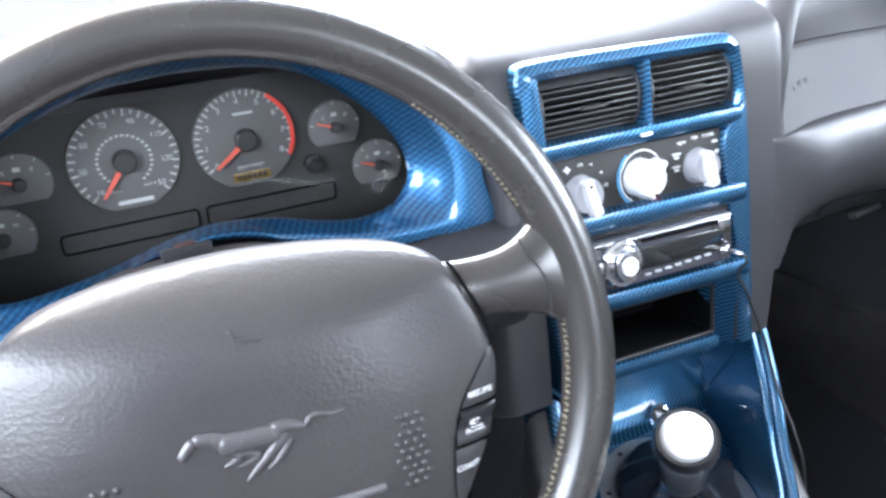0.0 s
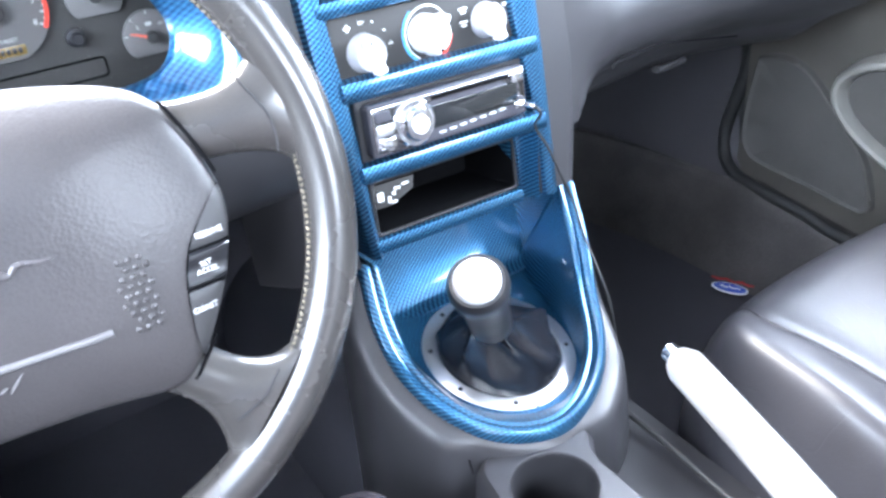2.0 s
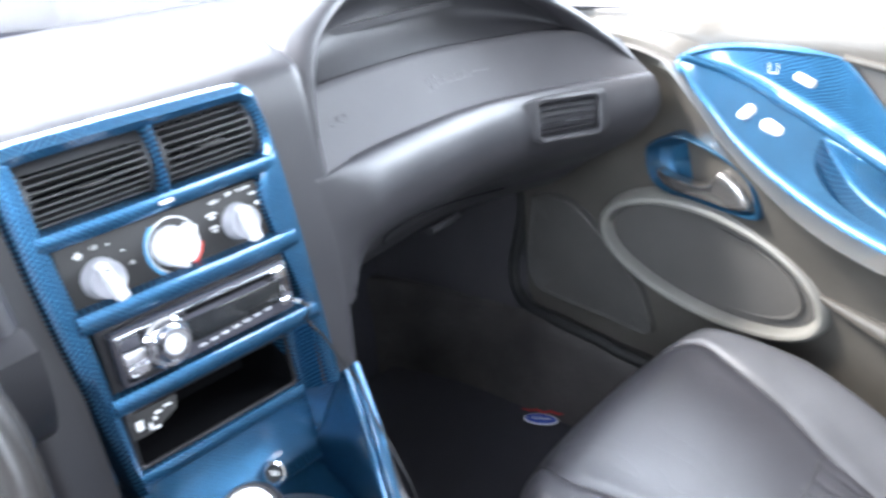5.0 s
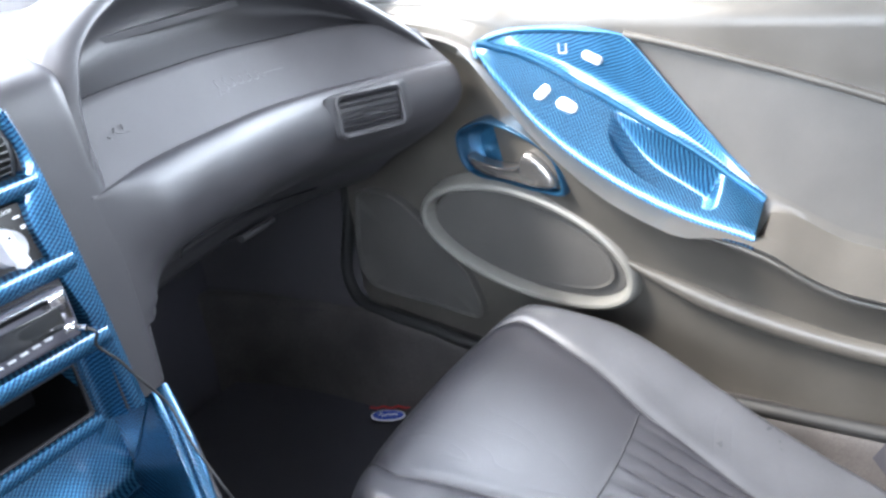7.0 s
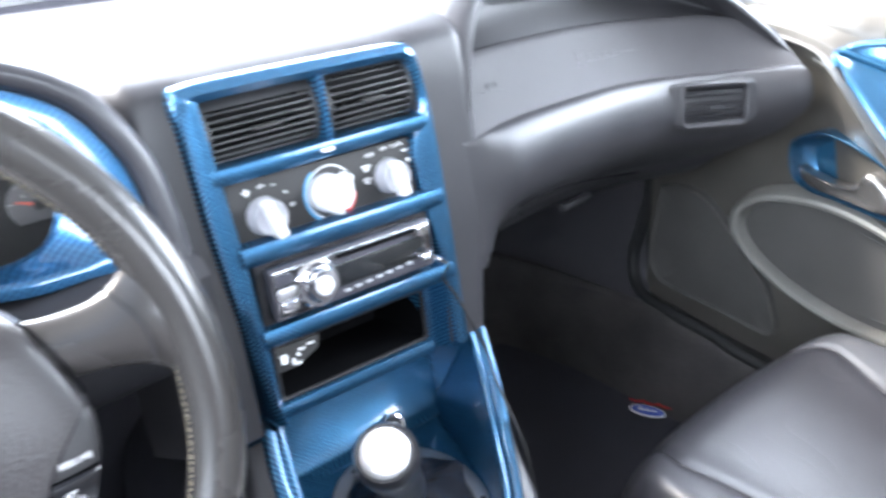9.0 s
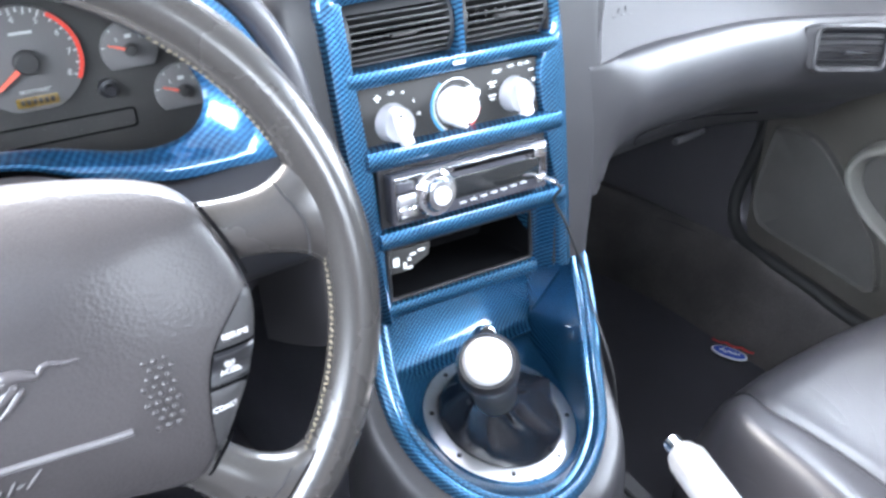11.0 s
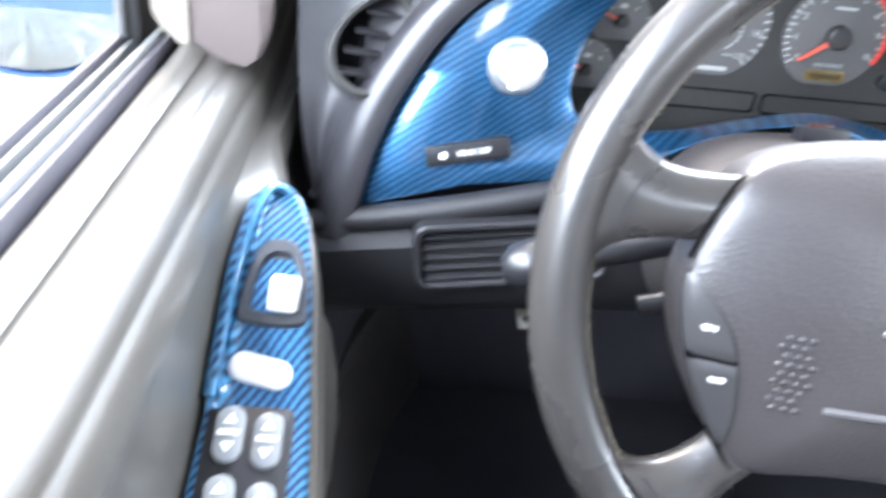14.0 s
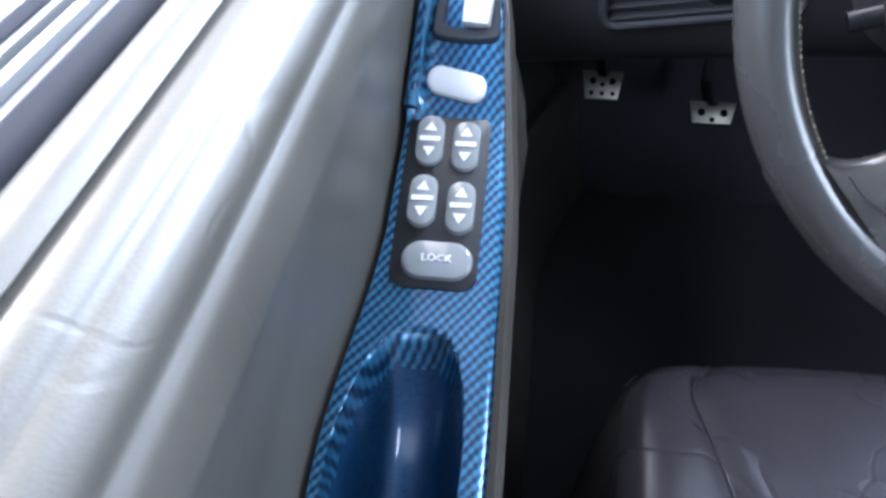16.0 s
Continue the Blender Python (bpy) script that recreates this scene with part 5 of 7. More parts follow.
for i in range(7):
    part("preset_button", slab(rrect(0.0070, 0.0018, 0.0006, cx=-0.014 + 0.0115 * i, cz=-0.0160 + 0.0006 * i), -0.0116, -0.009, 0.0004), switch_pale, radio)
part("eject_block", slab(rrect(0.015, 0.010, 0.003, cx=0.0735, cz=0.0145), -0.0140, -0.009, 0.0015), chrome, radio)
part("corner_key", slab(rrect(0.012, 0.007, 0.002, cx=0.0755, cz=-0.0125), -0.0125, -0.009, 0.001), chrome, radio)
plug = part("audio_plug", tube([(0.078, -0.008, -0.012), (0.078, -0.022, -0.0125), (0.080, -0.028, -0.014)], 0.0028, 10), chrome, radio, "metal audio plug")

# ---- storage pocket ----
pocket = thing("storage_pocket", STACK @ pose(-0.0075, 0, -0.0995, 0, 2.6, 0), "open black storage pocket below the radio", "storage pocket")
PK = rrect(0.158, 0.047, 0.003)
part("rim", rim_frame(rrect(0.166, 0.053, 0.004), PK, -0.001, 0.01, 0.001), black_plastic, pocket)
# the pocket's deep shade is put into the near-black colour of its walls
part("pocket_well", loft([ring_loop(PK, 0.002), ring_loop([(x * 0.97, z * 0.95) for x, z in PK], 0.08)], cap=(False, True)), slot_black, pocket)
sw = part("switch_plate", moved(slab([(-0.022, 0.011), (-0.022, -0.012), (-0.004, -0.012), (0.020, -0.002), (0.022, 0.010)], 0.0, 0.006, 0.001), pose(-0.055, 0.006, 0.009)), panel_grey, pocket, "grey angled plate with white symbols")
for x, z, w, h in ((-0.070, 0.008, 0.006, 0.008), (-0.061, 0.003, 0.003, 0.006), (-0.056, 0.008, 0.003, 0.003), (-0.052, 0.012, 0.006, 0.002), (-0.043, 0.014, 0.007, 0.0018), (-0.056, 0.0, 0.005, 0.002)):
    part("symbol", box(x - w / 2, x + w / 2, 0.0052, 0.0065, z - h / 2, z + h / 2, 0), mark_white, sw)

# ---- console ----
console = thing("centre_console", pose(0, 0, 0), "grey plastic centre console with blue carbon-look shifter surround", "console")
RIM = [(0.0, 0.3385, 0.530, 0.424), (0.10, 0.3285, 0.497, 0.390), (0.2, 0.327, 0.462, 0.358), (0.3, 0.340, 0.425, 0.330), (0.39, 0.364, 0.390, 0.311), (0.46, 0.395, 0.3685, 0.301), (0.53, 0.434, 0.357, 0.298), (0.61, 0.482, 0.370, 0.301), (0.70, 0.529, 0.404, 0.312), (0.82, 0.562, 0.453, 0.345), (0.91, 0.582, 0.487, 0.383), (1.0, 0.598, 0.525, 0.424)]


def rim_at(s, k=0.0, dz=0.0):
    x, y, z = smooth_table(RIM, s)
    x0, y0, _ = smooth_table(RIM, max(0, s - 0.01))
    x1, y1, _ = smooth_table(RIM, min(1, s + 0.01))
    d = Vector((x1 - x0, y1 - y0)).normalized()
    return Vector((x - d.y * k, y + d.x * k, z + dz))


def bed(x, y):
    """Height of the tilted bed under the gear lever."""
    return 0.2988 - 0.0697 * (x - 0.4549) + 0.233 * (y - 0.4772)


def base_at(s):
    """Foot of the inner wall."""
    x, y, _ = rim_at(s, 0.020)
    a = Vector((x, y)) - Vector((0.4549, 0.4772))
    f = min(1, 0.0825 / max(a.length, 0.01))
    k = min(1, max(0, (abs(s - 0.5) - 0.2) / 0.3))
    px, py = 0.4549 + a.x * f, 0.4772 + a.y * f
    if s < 0.5:
        tx, ty = 0.365, 0.575
    else:
        tx, ty = 0.560, 0.575
    k = k * k * (3 - 2 * k)
    bx, by = px + (tx - px) * k, py + (ty - py) * k
    return Vector((bx, by, bed(bx, by) - 0.001))


NS = 72
part("surround_rim", loft([[rim_at(s, k, dz) for k, dz in ((-0.004, -0.016), (-0.0035, -0.004), (-0.001, 0.0), (0.003, 0.001), (0.0065, 0.0), (0.0085, -0.0025), (0.0095, -0.0045), (0.0110, -0.0028), (0.0140, -0.0020), (0.0165, -0.0040), (0.0180, -0.0080))] for s in [i / NS for i in range(NS + 1)]], closed=False), carbon_form, console)
part("surround_wall", loft([[rim_at(s, 0.018, -0.008).lerp(base_at(s), t) for t in (0, 0.3, 0.6, 0.85, 1.0)] for s in [i / NS for i in range(NS + 1)]], closed=False), carbon_form, console)
part("surround_floor", loft([[base_at(s).lerp((lambda y: Vector((0.455, y, bed(0.455, y) - 0.002)))(0.49 + 0.075 * min(1, abs(s - 0.5) * 2)), t) for t in (0, 0.5, 1)] for s in [i / NS for i in range(NS + 1)]], closed=False), carbon_form, console)
SWEEP = [(0.0, 0.556, 0.3160), (0.2, 0.571, 0.3225), (0.45, 0.584, 0.340), (0.7, 0.596, 0.368), (1.0, 0.610, 0.425)]


def sweep_at(s, t):
    """Concave panel that rises from the gear lever to the foot of the stack."""
    y, z = smooth_table(SWEEP, t)
    return (0.360 - 0.016 * t + (0.206 + 0.034 * t) * s, y, z)


part("surround_back", sheet(sweep_at, 16, 24, 0.003), carbon_front, console)
for s in (0, 1):
    part("surround_cheek", sheet(lambda u, t: tuple(base_at(s).lerp(rim_at(s, 0.018, -0.008), t).lerp(Vector(sweep_at(s, t)), u)), 6, 12, 0.002), carbon_form, console)
skirt = [(0.0, -0.004, -0.010), (0.1, -0.016, -0.014), (0.25, -0.024, -0.028), (0.5, -0.030, -0.10), (1.0, -0.034, -0.34)]


def skirt_at(s, t):
    w, dz = smooth_table(skirt, t)
    deck = min(1, max(0, (s - 0.34) / 0.05)) * min(1, max(0, (0.60 - s) / 0.05))      # it ends on the rear deck there
    slim = min(1, max(0, (s - 0.66) / 0.22))                                          # upright beside the passenger's footwell
    p = rim_at(s, w * (1 - 0.62 * deck) * (1 - 0.72 * slim * slim * (3 - 2 * slim)), dz)
    p.z = max(p.z, 0.279 * deck)
    return (p.x, p.y, max(p.z, 0.004))


part("front_skirt", sheet(skirt_at, NS, 12), vinyl, console)
CUP = (0.388, 0.317)
DECK = [(p.x, p.y) for p in curve_pts([(0.339, 0.30, 0), (0.343, 0.345, 0), (0.355, 0.378, 0), (0.40, 0.380, 0), (0.44, 0.372, 0), (0.456, 0.350, 0), (0.441, 0.325, 0), (0.437, 0.28, 0), (0.440, 0.10, 0), (0.440, -0.40, 0), (0.43, -0.45, 0), (0.35, -0.45, 0), (0.336, -0.40, 0), (0.336, 0.10, 0)], 140, True)]
CIRC = [(CUP[0] + 0.038 * math.cos(2 * math.pi * i / 96), CUP[1] + 0.038 * math.sin(2 * math.pi * i / 96)) for i in range(96)]
deck_n = radial(DECK, 96, CUP)


def deck_loop(k, dz, grow=0.0):
    out = []
    for c, o in zip(CIRC, deck_n):
        x, y = c[0] + (o[0] - c[0]) * k, c[1] + (o[1] - c[1]) * k
        d = Vector((o[0] - 0.390, (o[1] - CUP[1]) * 0.2)).normalized() * grow
        out.append((x + d.x, y + d.y, 0.281 + dz))
    return out


part("rear_deck", loft([deck_loop(0, 0), deck_loop(0.3, 0.0), deck_loop(0.9, 0.0), deck_loop(1.0, -0.003), deck_loop(1.0, -0.012, 0.005), deck_loop(1.0, -0.10, 0.010), deck_loop(1.0, -0.275, 0.014)]), vinyl, console)
hold = part("cup_holder", moved(loft([[(r * math.cos(2 * math.pi * i / 48), r * math.sin(2 * math.pi * i / 48), z) for i in range(48)] for r, z in ((0.0376, -0.004), (0.0378, -0.0005), (0.0386, 0.0006), (0.0396, 0.0004), (0.0402, -0.0006))]), pose(CUP[0], CUP[1], 0.281)), vinyl, console)
part("cup_well", moved(loft([[(r * math.cos(2 * math.pi * i / 40), r * math.sin(2 * math.pi * i / 40), z) for i in range(40)] for r, z in ((0.0378, -0.001), (0.0365, -0.03), (0.035, -0.065), (0.01, -0.066))], cap=(False, True)), pose(CUP[0], CUP[1], 0.281)), vinyl_dark, hold)
part("deck_joint", tube([(x, y, 0.2812) for x, y in [(p.x, p.y) for p in curve_pts([(0.341, 0.372, 0), (0.352, 0.392, 0), (0.375, 0.394, 0), (0.405, 0.381, 0), (0.440, 0.350, 0)], 24)]], 0.0009, 6), slot_black, console, "dark panel joint")
part("brake_tray", sheet(lambda s, t: (0.430 + 0.165 * s, 0.43 - 0.85 * t, 0.232 - 0.045 * s ** 0.7 - 0.008 * math.sin(6 * t)), 12, 24, 0.004), vinyl_dark, console, "dark tray beside the hand brake")
part("tray_edge", tube([(0.563, 0.400, 0.204), (0.560, 0.339, 0.203), (0.551, 0.261, 0.203), (0.535, 0.12, 0.203), (0.530, -0.10, 0.203)], 0.0035, 8), rubber, console)
socket = thing("lighter_socket", pose(0.4995, 0.5665, 0.3255, -40, 0, 0), "chrome-ringed black lighter socket", "socket")
part("ring", moved(lathe([(0.0128, 0.012), (0.0128, -0.003), (0.0118, -0.0045), (0.0102, -0.004), (0.0098, 0.004)], 32), pose(0, 0, 0)), chrome, socket)
part("plug", moved(lathe([(0.0098, 0.002), (0.0095, -0.002), (0.008, -0.0034), (0.0005, -0.0034)], 28), pose(0, 0, 0)), black_plastic, socket)
part("plug_symbol", join(*[moved(box(-0.0045, 0.0045, -0.0042, -0.0033, -0.0006, 0.0006, 0), pose(0, 0, 0.0022 * k, 0, 30, 0)) for k in (-1, 0, 1)]), mark_white, socket)

# ---- gear lever ----
BASE, TOP = Vector((0.4549, 0.4772, 0.2988)), Vector((0.367, 0.384, 0.467))
lever = thing("gear_lever", pose(*BASE), "black leather-booted gear lever with a bright metal-capped knob", "gear lever")
AX = (TOP - BASE).normalized()
LEV = AX.to_track_quat("Z", "Y").to_matrix().to_4x4()
LEN = (TOP - BASE).length
TILTED = Vector((0, 0, 1)).rotation_difference(Vector((0.0697, -0.233, 1)).normalized()).to_matrix().to_4x4()
part("trim_ring", moved(loft([[(r * math.cos(a), r * math.sin(a), z) for a in [2 * math.pi * i / 64 for i in range(64)]] for r, z in ((0.0640, -0.003), (0.0642, 0.0), (0.0655, 0.0012), (0.0785, 0.0010), (0.0800, 0.0), (0.0805, -0.003))]), TILTED), silver, lever, "brushed aluminium trim ring")
for i in range(8):
    a = radians(20 + 45 * i)
    part("screw", moved(lathe([(0.0026, 0.0), (0.0026, 0.0016), (0.0016, 0.0022), (0.0003, 0.0022)], 10, "z"), TILTED @ pose(0.0722 * math.cos(a), 0.0722 * math.sin(a), 0)), black_plastic, lever)
boot = []
for k in range(15):
    t = k / 14
    r = smooth_table([(0.0, 0.064), (0.15, 0.060), (0.35, 0.045), (0.6, 0.026), (0.85, 0.018), (1.0, 0.017)], t)[0]
    c = AX * (LEN * 0.62 * t)
    c = Vector((c.x * t ** 0.6, c.y * t ** 0.6, c.z))
    boot.append([(c.x + r * (1 + 0.15 * math.sin(math.pi * min(1, t * 1.15)) * math.sin(5 * a + 2.2 * t * 3) + 0.09 * math.sin(math.pi * t) * math.sin(11 * a + 5 * t)) * math.cos(a), c.y + r * (1 + 0.13 * math.sin(math.pi * min(1, t * 1.15)) * math.sin(5 * a + 6.6 * t)) * math.sin(a), c.z + 0.004 * math.sin(4 * a + 9 * t) * min(1, 4 * t) + (1 - t) ** 2 * r * (0.233 * math.sin(a) - 0.0697 * math.cos(a))) for a in [2 * math.pi * i / 60 for i in range(60)]])
part("boot", loft(boot), material("soft_black_leather", (0.008, 0.008, 0.010), 0.24, relief=0.2, relief_size=500), lever, "creased black leather boot")
kn = part("knob", moved(lathe([(0.0185, LEN * 0.42), (0.0198, LEN * 0.44), (0.0204, LEN * 0.55), (0.0208, LEN * 0.70), (0.0222, LEN * 0.80), (0.0248, LEN * 0.87), (0.0260, LEN * 0.93), (0.0256, LEN * 0.975), (0.0225, LEN * 1.005), (0.0005, LEN * 1.008)], 44, "z"), LEV), material("black_knob", (0.014, 0.014, 0.016), 0.32, coat=0.3), lever)
part("cap", moved(lathe([(0.0198, LEN * 1.003), (0.0196, LEN * 1.014), (0.0172, LEN * 1.026), (0.011, LEN * 1.033), (0.0005, LEN * 1.036)], 40, "z"), LEV), material("polished_cap", (0.85, 0.85, 0.86), 0.25, metal=0.6, var=0.02), kn, "polished bright cap")

# ---- hand brake, audio lead ----
brake = thing("hand_brake", pose(0, 0, 0), "bright silver hand brake lever beside the console", "hand brake")
part("grip", tube([(0.496, 0.284, 0.380), (0.494, 0.276, 0.381), (0.466, 0.17, 0.372), (0.438, 0.05, 0.352), (0.42, -0.05, 0.33)], lambda s: 0.0165 if s > 0.1 else 0.013, 20), silver, brake)
part("release_button", tube([(0.500, 0.298, 0.380), (0.496, 0.282, 0.380)], 0.0085, 14), chrome, brake)
part("boot", box(0.39, 0.47, -0.16, 0.0, 0.19, 0.33, 0.02), leather, brake)
lead = thing("audio_lead", pose(0, 0, 0), "thin black audio lead hanging from the radio", "cable")
a0 = RT @ Vector((0.080, -0.028, -0.014))
part("cord", tube(curve_pts([a0, a0 + Vector((0.006, -0.001, -0.008)), (0.5345, 0.5075, 0.5110), (0.5505, 0.5085, 0.4850), (0.5605, 0.5060, 0.4610), (0.5715, 0.5080, 0.4410), (0.5835, 0.5055, 0.4115), (0.5785, 0.4880, 0.3890), (0.5745, 0.4700, 0.3700), (0.5715, 0.4500, 0.3480), (0.5760, 0.4380, 0.3100), (0.590, 0.430, 0.20), (0.604, 0.43, 0.09), (0.612, 0.43, 0.006)], 90), 0.0014, 6), rubber, lead)

# ---- seats ----
SEAT_Z = [(0.0, 0.312), (0.15, 0.312), (0.3, 0.300), (0.45, 0.276), (0.6, 0.242), (0.75, 0.206), (1.0, 0.15)]
SEAT_W = [(0.0, 0.216), (0.15, 0.231), (0.30, 0.234), (0.45, 0.232), (0.6, 0.212), (0.75, 0.190), (1.0, 0.172)]
SEAM_U = [(0.0, 0.50), (0.10, 0.57), (0.143, 0.62), (0.193, 0.655), (0.272, 0.60), (0.36, 0.535), (0.41, 0.50), (0.50, 0.42), (0.60, 0.37), (0.76, 0.31), (1.0, 0.28)]


def seat_top(u, v, pleat=False):
    """Height of a seat cushion: u across, v from front (0) to rear (1)."""
    side = abs(u)
    seam = smooth_table(SEAM_U, v)[0]
    z = smooth_table(SEAT_Z, v)[0] + 0.026 * math.exp(-((side - 0.80) / 0.24) ** 2) * min(1, v * 2.5)
    z -= 0.16 * max(0, (side - 0.78) / 0.22) ** 2.8
    z -= 0.17 * max(0, (0.20 - v) / 0.20) ** 2.6
    z -= 0.004 * math.exp(-((side - seam) / 0.035) ** 2)               # the cover pulled in at the seam
    if pleat:
        z += 0.005 * abs(math.sin(math.pi * u / 0.105)) ** 0.4 * min(1, max(0, (v - 0.505) * 16))
    return z


def seat_xy(u, v, front, depth):
    r = max(0, 0.30 - v) / 0.30
    return smooth_table(SEAT_W, v)[0] * u * (1 - 0.06 * r ** 2), front - depth * v - 0.07 * abs(u) ** 3 * r


def front_seat(cx, front, label):
    seat = thing("front_seat", pose(cx, 0, 0), label, "seat", "front seats")
    depth = 0.58

    def on(u, v, pleat=False, lift=0.0):
        return (*seat_xy(u, v, front, depth), seat_top(u, v, pleat) + lift)

    seam = lambda v: smooth_table(SEAM_U, v)[0]
    hide = leather if cx > 0.44 else leather_worn
    part("cushion_insert", sheet(lambda s, t: on((2 * s - 1) * seam(0.50 + 0.5 * t), 0.50 + 0.5 * t, True), 72, 24, 0.05), hide, seat)
    part("cushion_front", sheet(lambda s, t: on((2 * s - 1) * seam(0.50 * t), 0.50 * t), 48, 40, 0.05), hide, seat)
    for k in (-1, 1):
        part("cushion_bolster", sheet(lambda s, t: on(k * (seam(t) + (1 - seam(t)) * s), t, lift=0.001), 32, 60, 0.04), leather_grey if k > 0 and cx > 0.44 else hide, seat, "slate grey leather bolster" if k > 0 and cx > 0.44 else "black leather bolster")
        part("piping", tube([on(k * seam(v), v, lift=0.0016) for v in [0.03 + 0.97 * i / 60 for i in range(61)]], 0.0016, 6), hide, seat)
    part("cross_seam", tube([on(u, 0.50 + 0.012 * math.cos(3 * u), lift=0.0005) for u in [-0.42 + 0.84 * i / 24 for i in range(25)]], 0.0013, 6), vinyl_dark, seat)
    part("seat_base", box(-0.19, 0.19, front - depth, front - 0.10, 0.06, 0.14, 0.02), vinyl_dark, seat)
    for k in (-1, 1):
        part("seat_rail", box(k * 0.17 - 0.015, k * 0.17 + 0.015, front - depth, front - 0.05, 0.0, 0.065, 0.004), rubber, seat)
    back_y = front - depth - 0.02
    part("backrest", sheet(lambda s, t: (0.235 * (2 * s - 1) * (1 - 0.25 * t ** 3), back_y - 0.30 * t - 0.06 * (1 - abs(2 * s - 1) ** 2.5), 0.16 + 0.68 * t), 24, 20, 0.09), hide, seat)
    part("headrest", moved(box(-0.12, 0.12, -0.05, 0.05, -0.07, 0.07, 0.03), pose(0, back_y - 0.40, 0.93, -12, 0, 0)), hide, seat)
    return seat


front_seat(0.058, 0.490, "creased black leather driver's seat with piped bolsters")
front_seat(0.825, 0.440, "black leather passenger seat with a slate grey outer bolster")

# ---- doors ----
ZA = {-1: [(-0.70, 0.40), (0.0, 0.425), (0.07, 0.437), (0.24, 0.502), (0.27, 0.515), (0.30, 0.529), (0.335, 0.546), (0.36, 0.567), (0.385, 0.592), (0.433, 0.620), (0.50, 0.627), (0.60, 0.630), (0.70, 0.628)],
      1: [(-0.70, 0.31), (-0.05, 0.362), (0.066, 0.410), (0.15, 0.431), (0.235, 0.467), (0.33, 0.527), (0.404, 0.598), (0.44, 0.628), (0.52, 0.648), (0.70, 0.66)]}
SHELF_I = [(0.02, 0.662), (0.20, 0.662), (0.30, 0.666), (0.38, 0.675), (0.415, 0.683), (0.430, 0.690), (0.4355, 0.696), (0.437, 0.699)]
SHELF_O = [(0.02, 0.722), (0.20, 0.730), (0.30, 0.729), (0.38, 0.724), (0.415, 0.717), (0.430, 0.710), (0.4355, 0.704), (0.437, 0.701)]
# how far the panel falls back below the armrest's edge, by height: along the pull, and behind it
UNDER_F = [(-0.60, 0.10), (-0.25, 0.070), (-0.16, 0.052), (-0.10, 0.038), (-0.055, 0.028), (-0.036, 0.021), (-0.026, 0.010), (-0.019, 0.002), (-0.012, -0.001), (0.0, 0.002)]
UNDER_R = [(-0.60, 0.12), (-0.25, 0.075), (-0.16, 0.048), (-0.10, 0.024), (-0.055, 0.008), (-0.036, 0.003), (-0.026, 0.003), (-0.019, 0.001), (-0.012, -0.001), (0.0, 0.002)]
UNDER_P = [(-0.60, 0.098), (-0.35, 0.066), (-0.24, 0.048), (-0.16, 0.037), (-0.10, 0.027), (-0.055, 0.0165), (-0.035, 0.010), (-0.026, 0.006), (-0.019, 0.0045), (-0.012, 0.0045), (0.0, 0.006)]
EDGE_I = SHELF_I[:-1] + [(0.437, 0.699), (0.49, 0.711), (0.58, 0.728), (0.74, 0.737)]
EDGE_O = SHELF_O[:-1] + [(0.437, 0.702), (0.49, 0.714), (0.58, 0.731), (0.74, 0.740)]


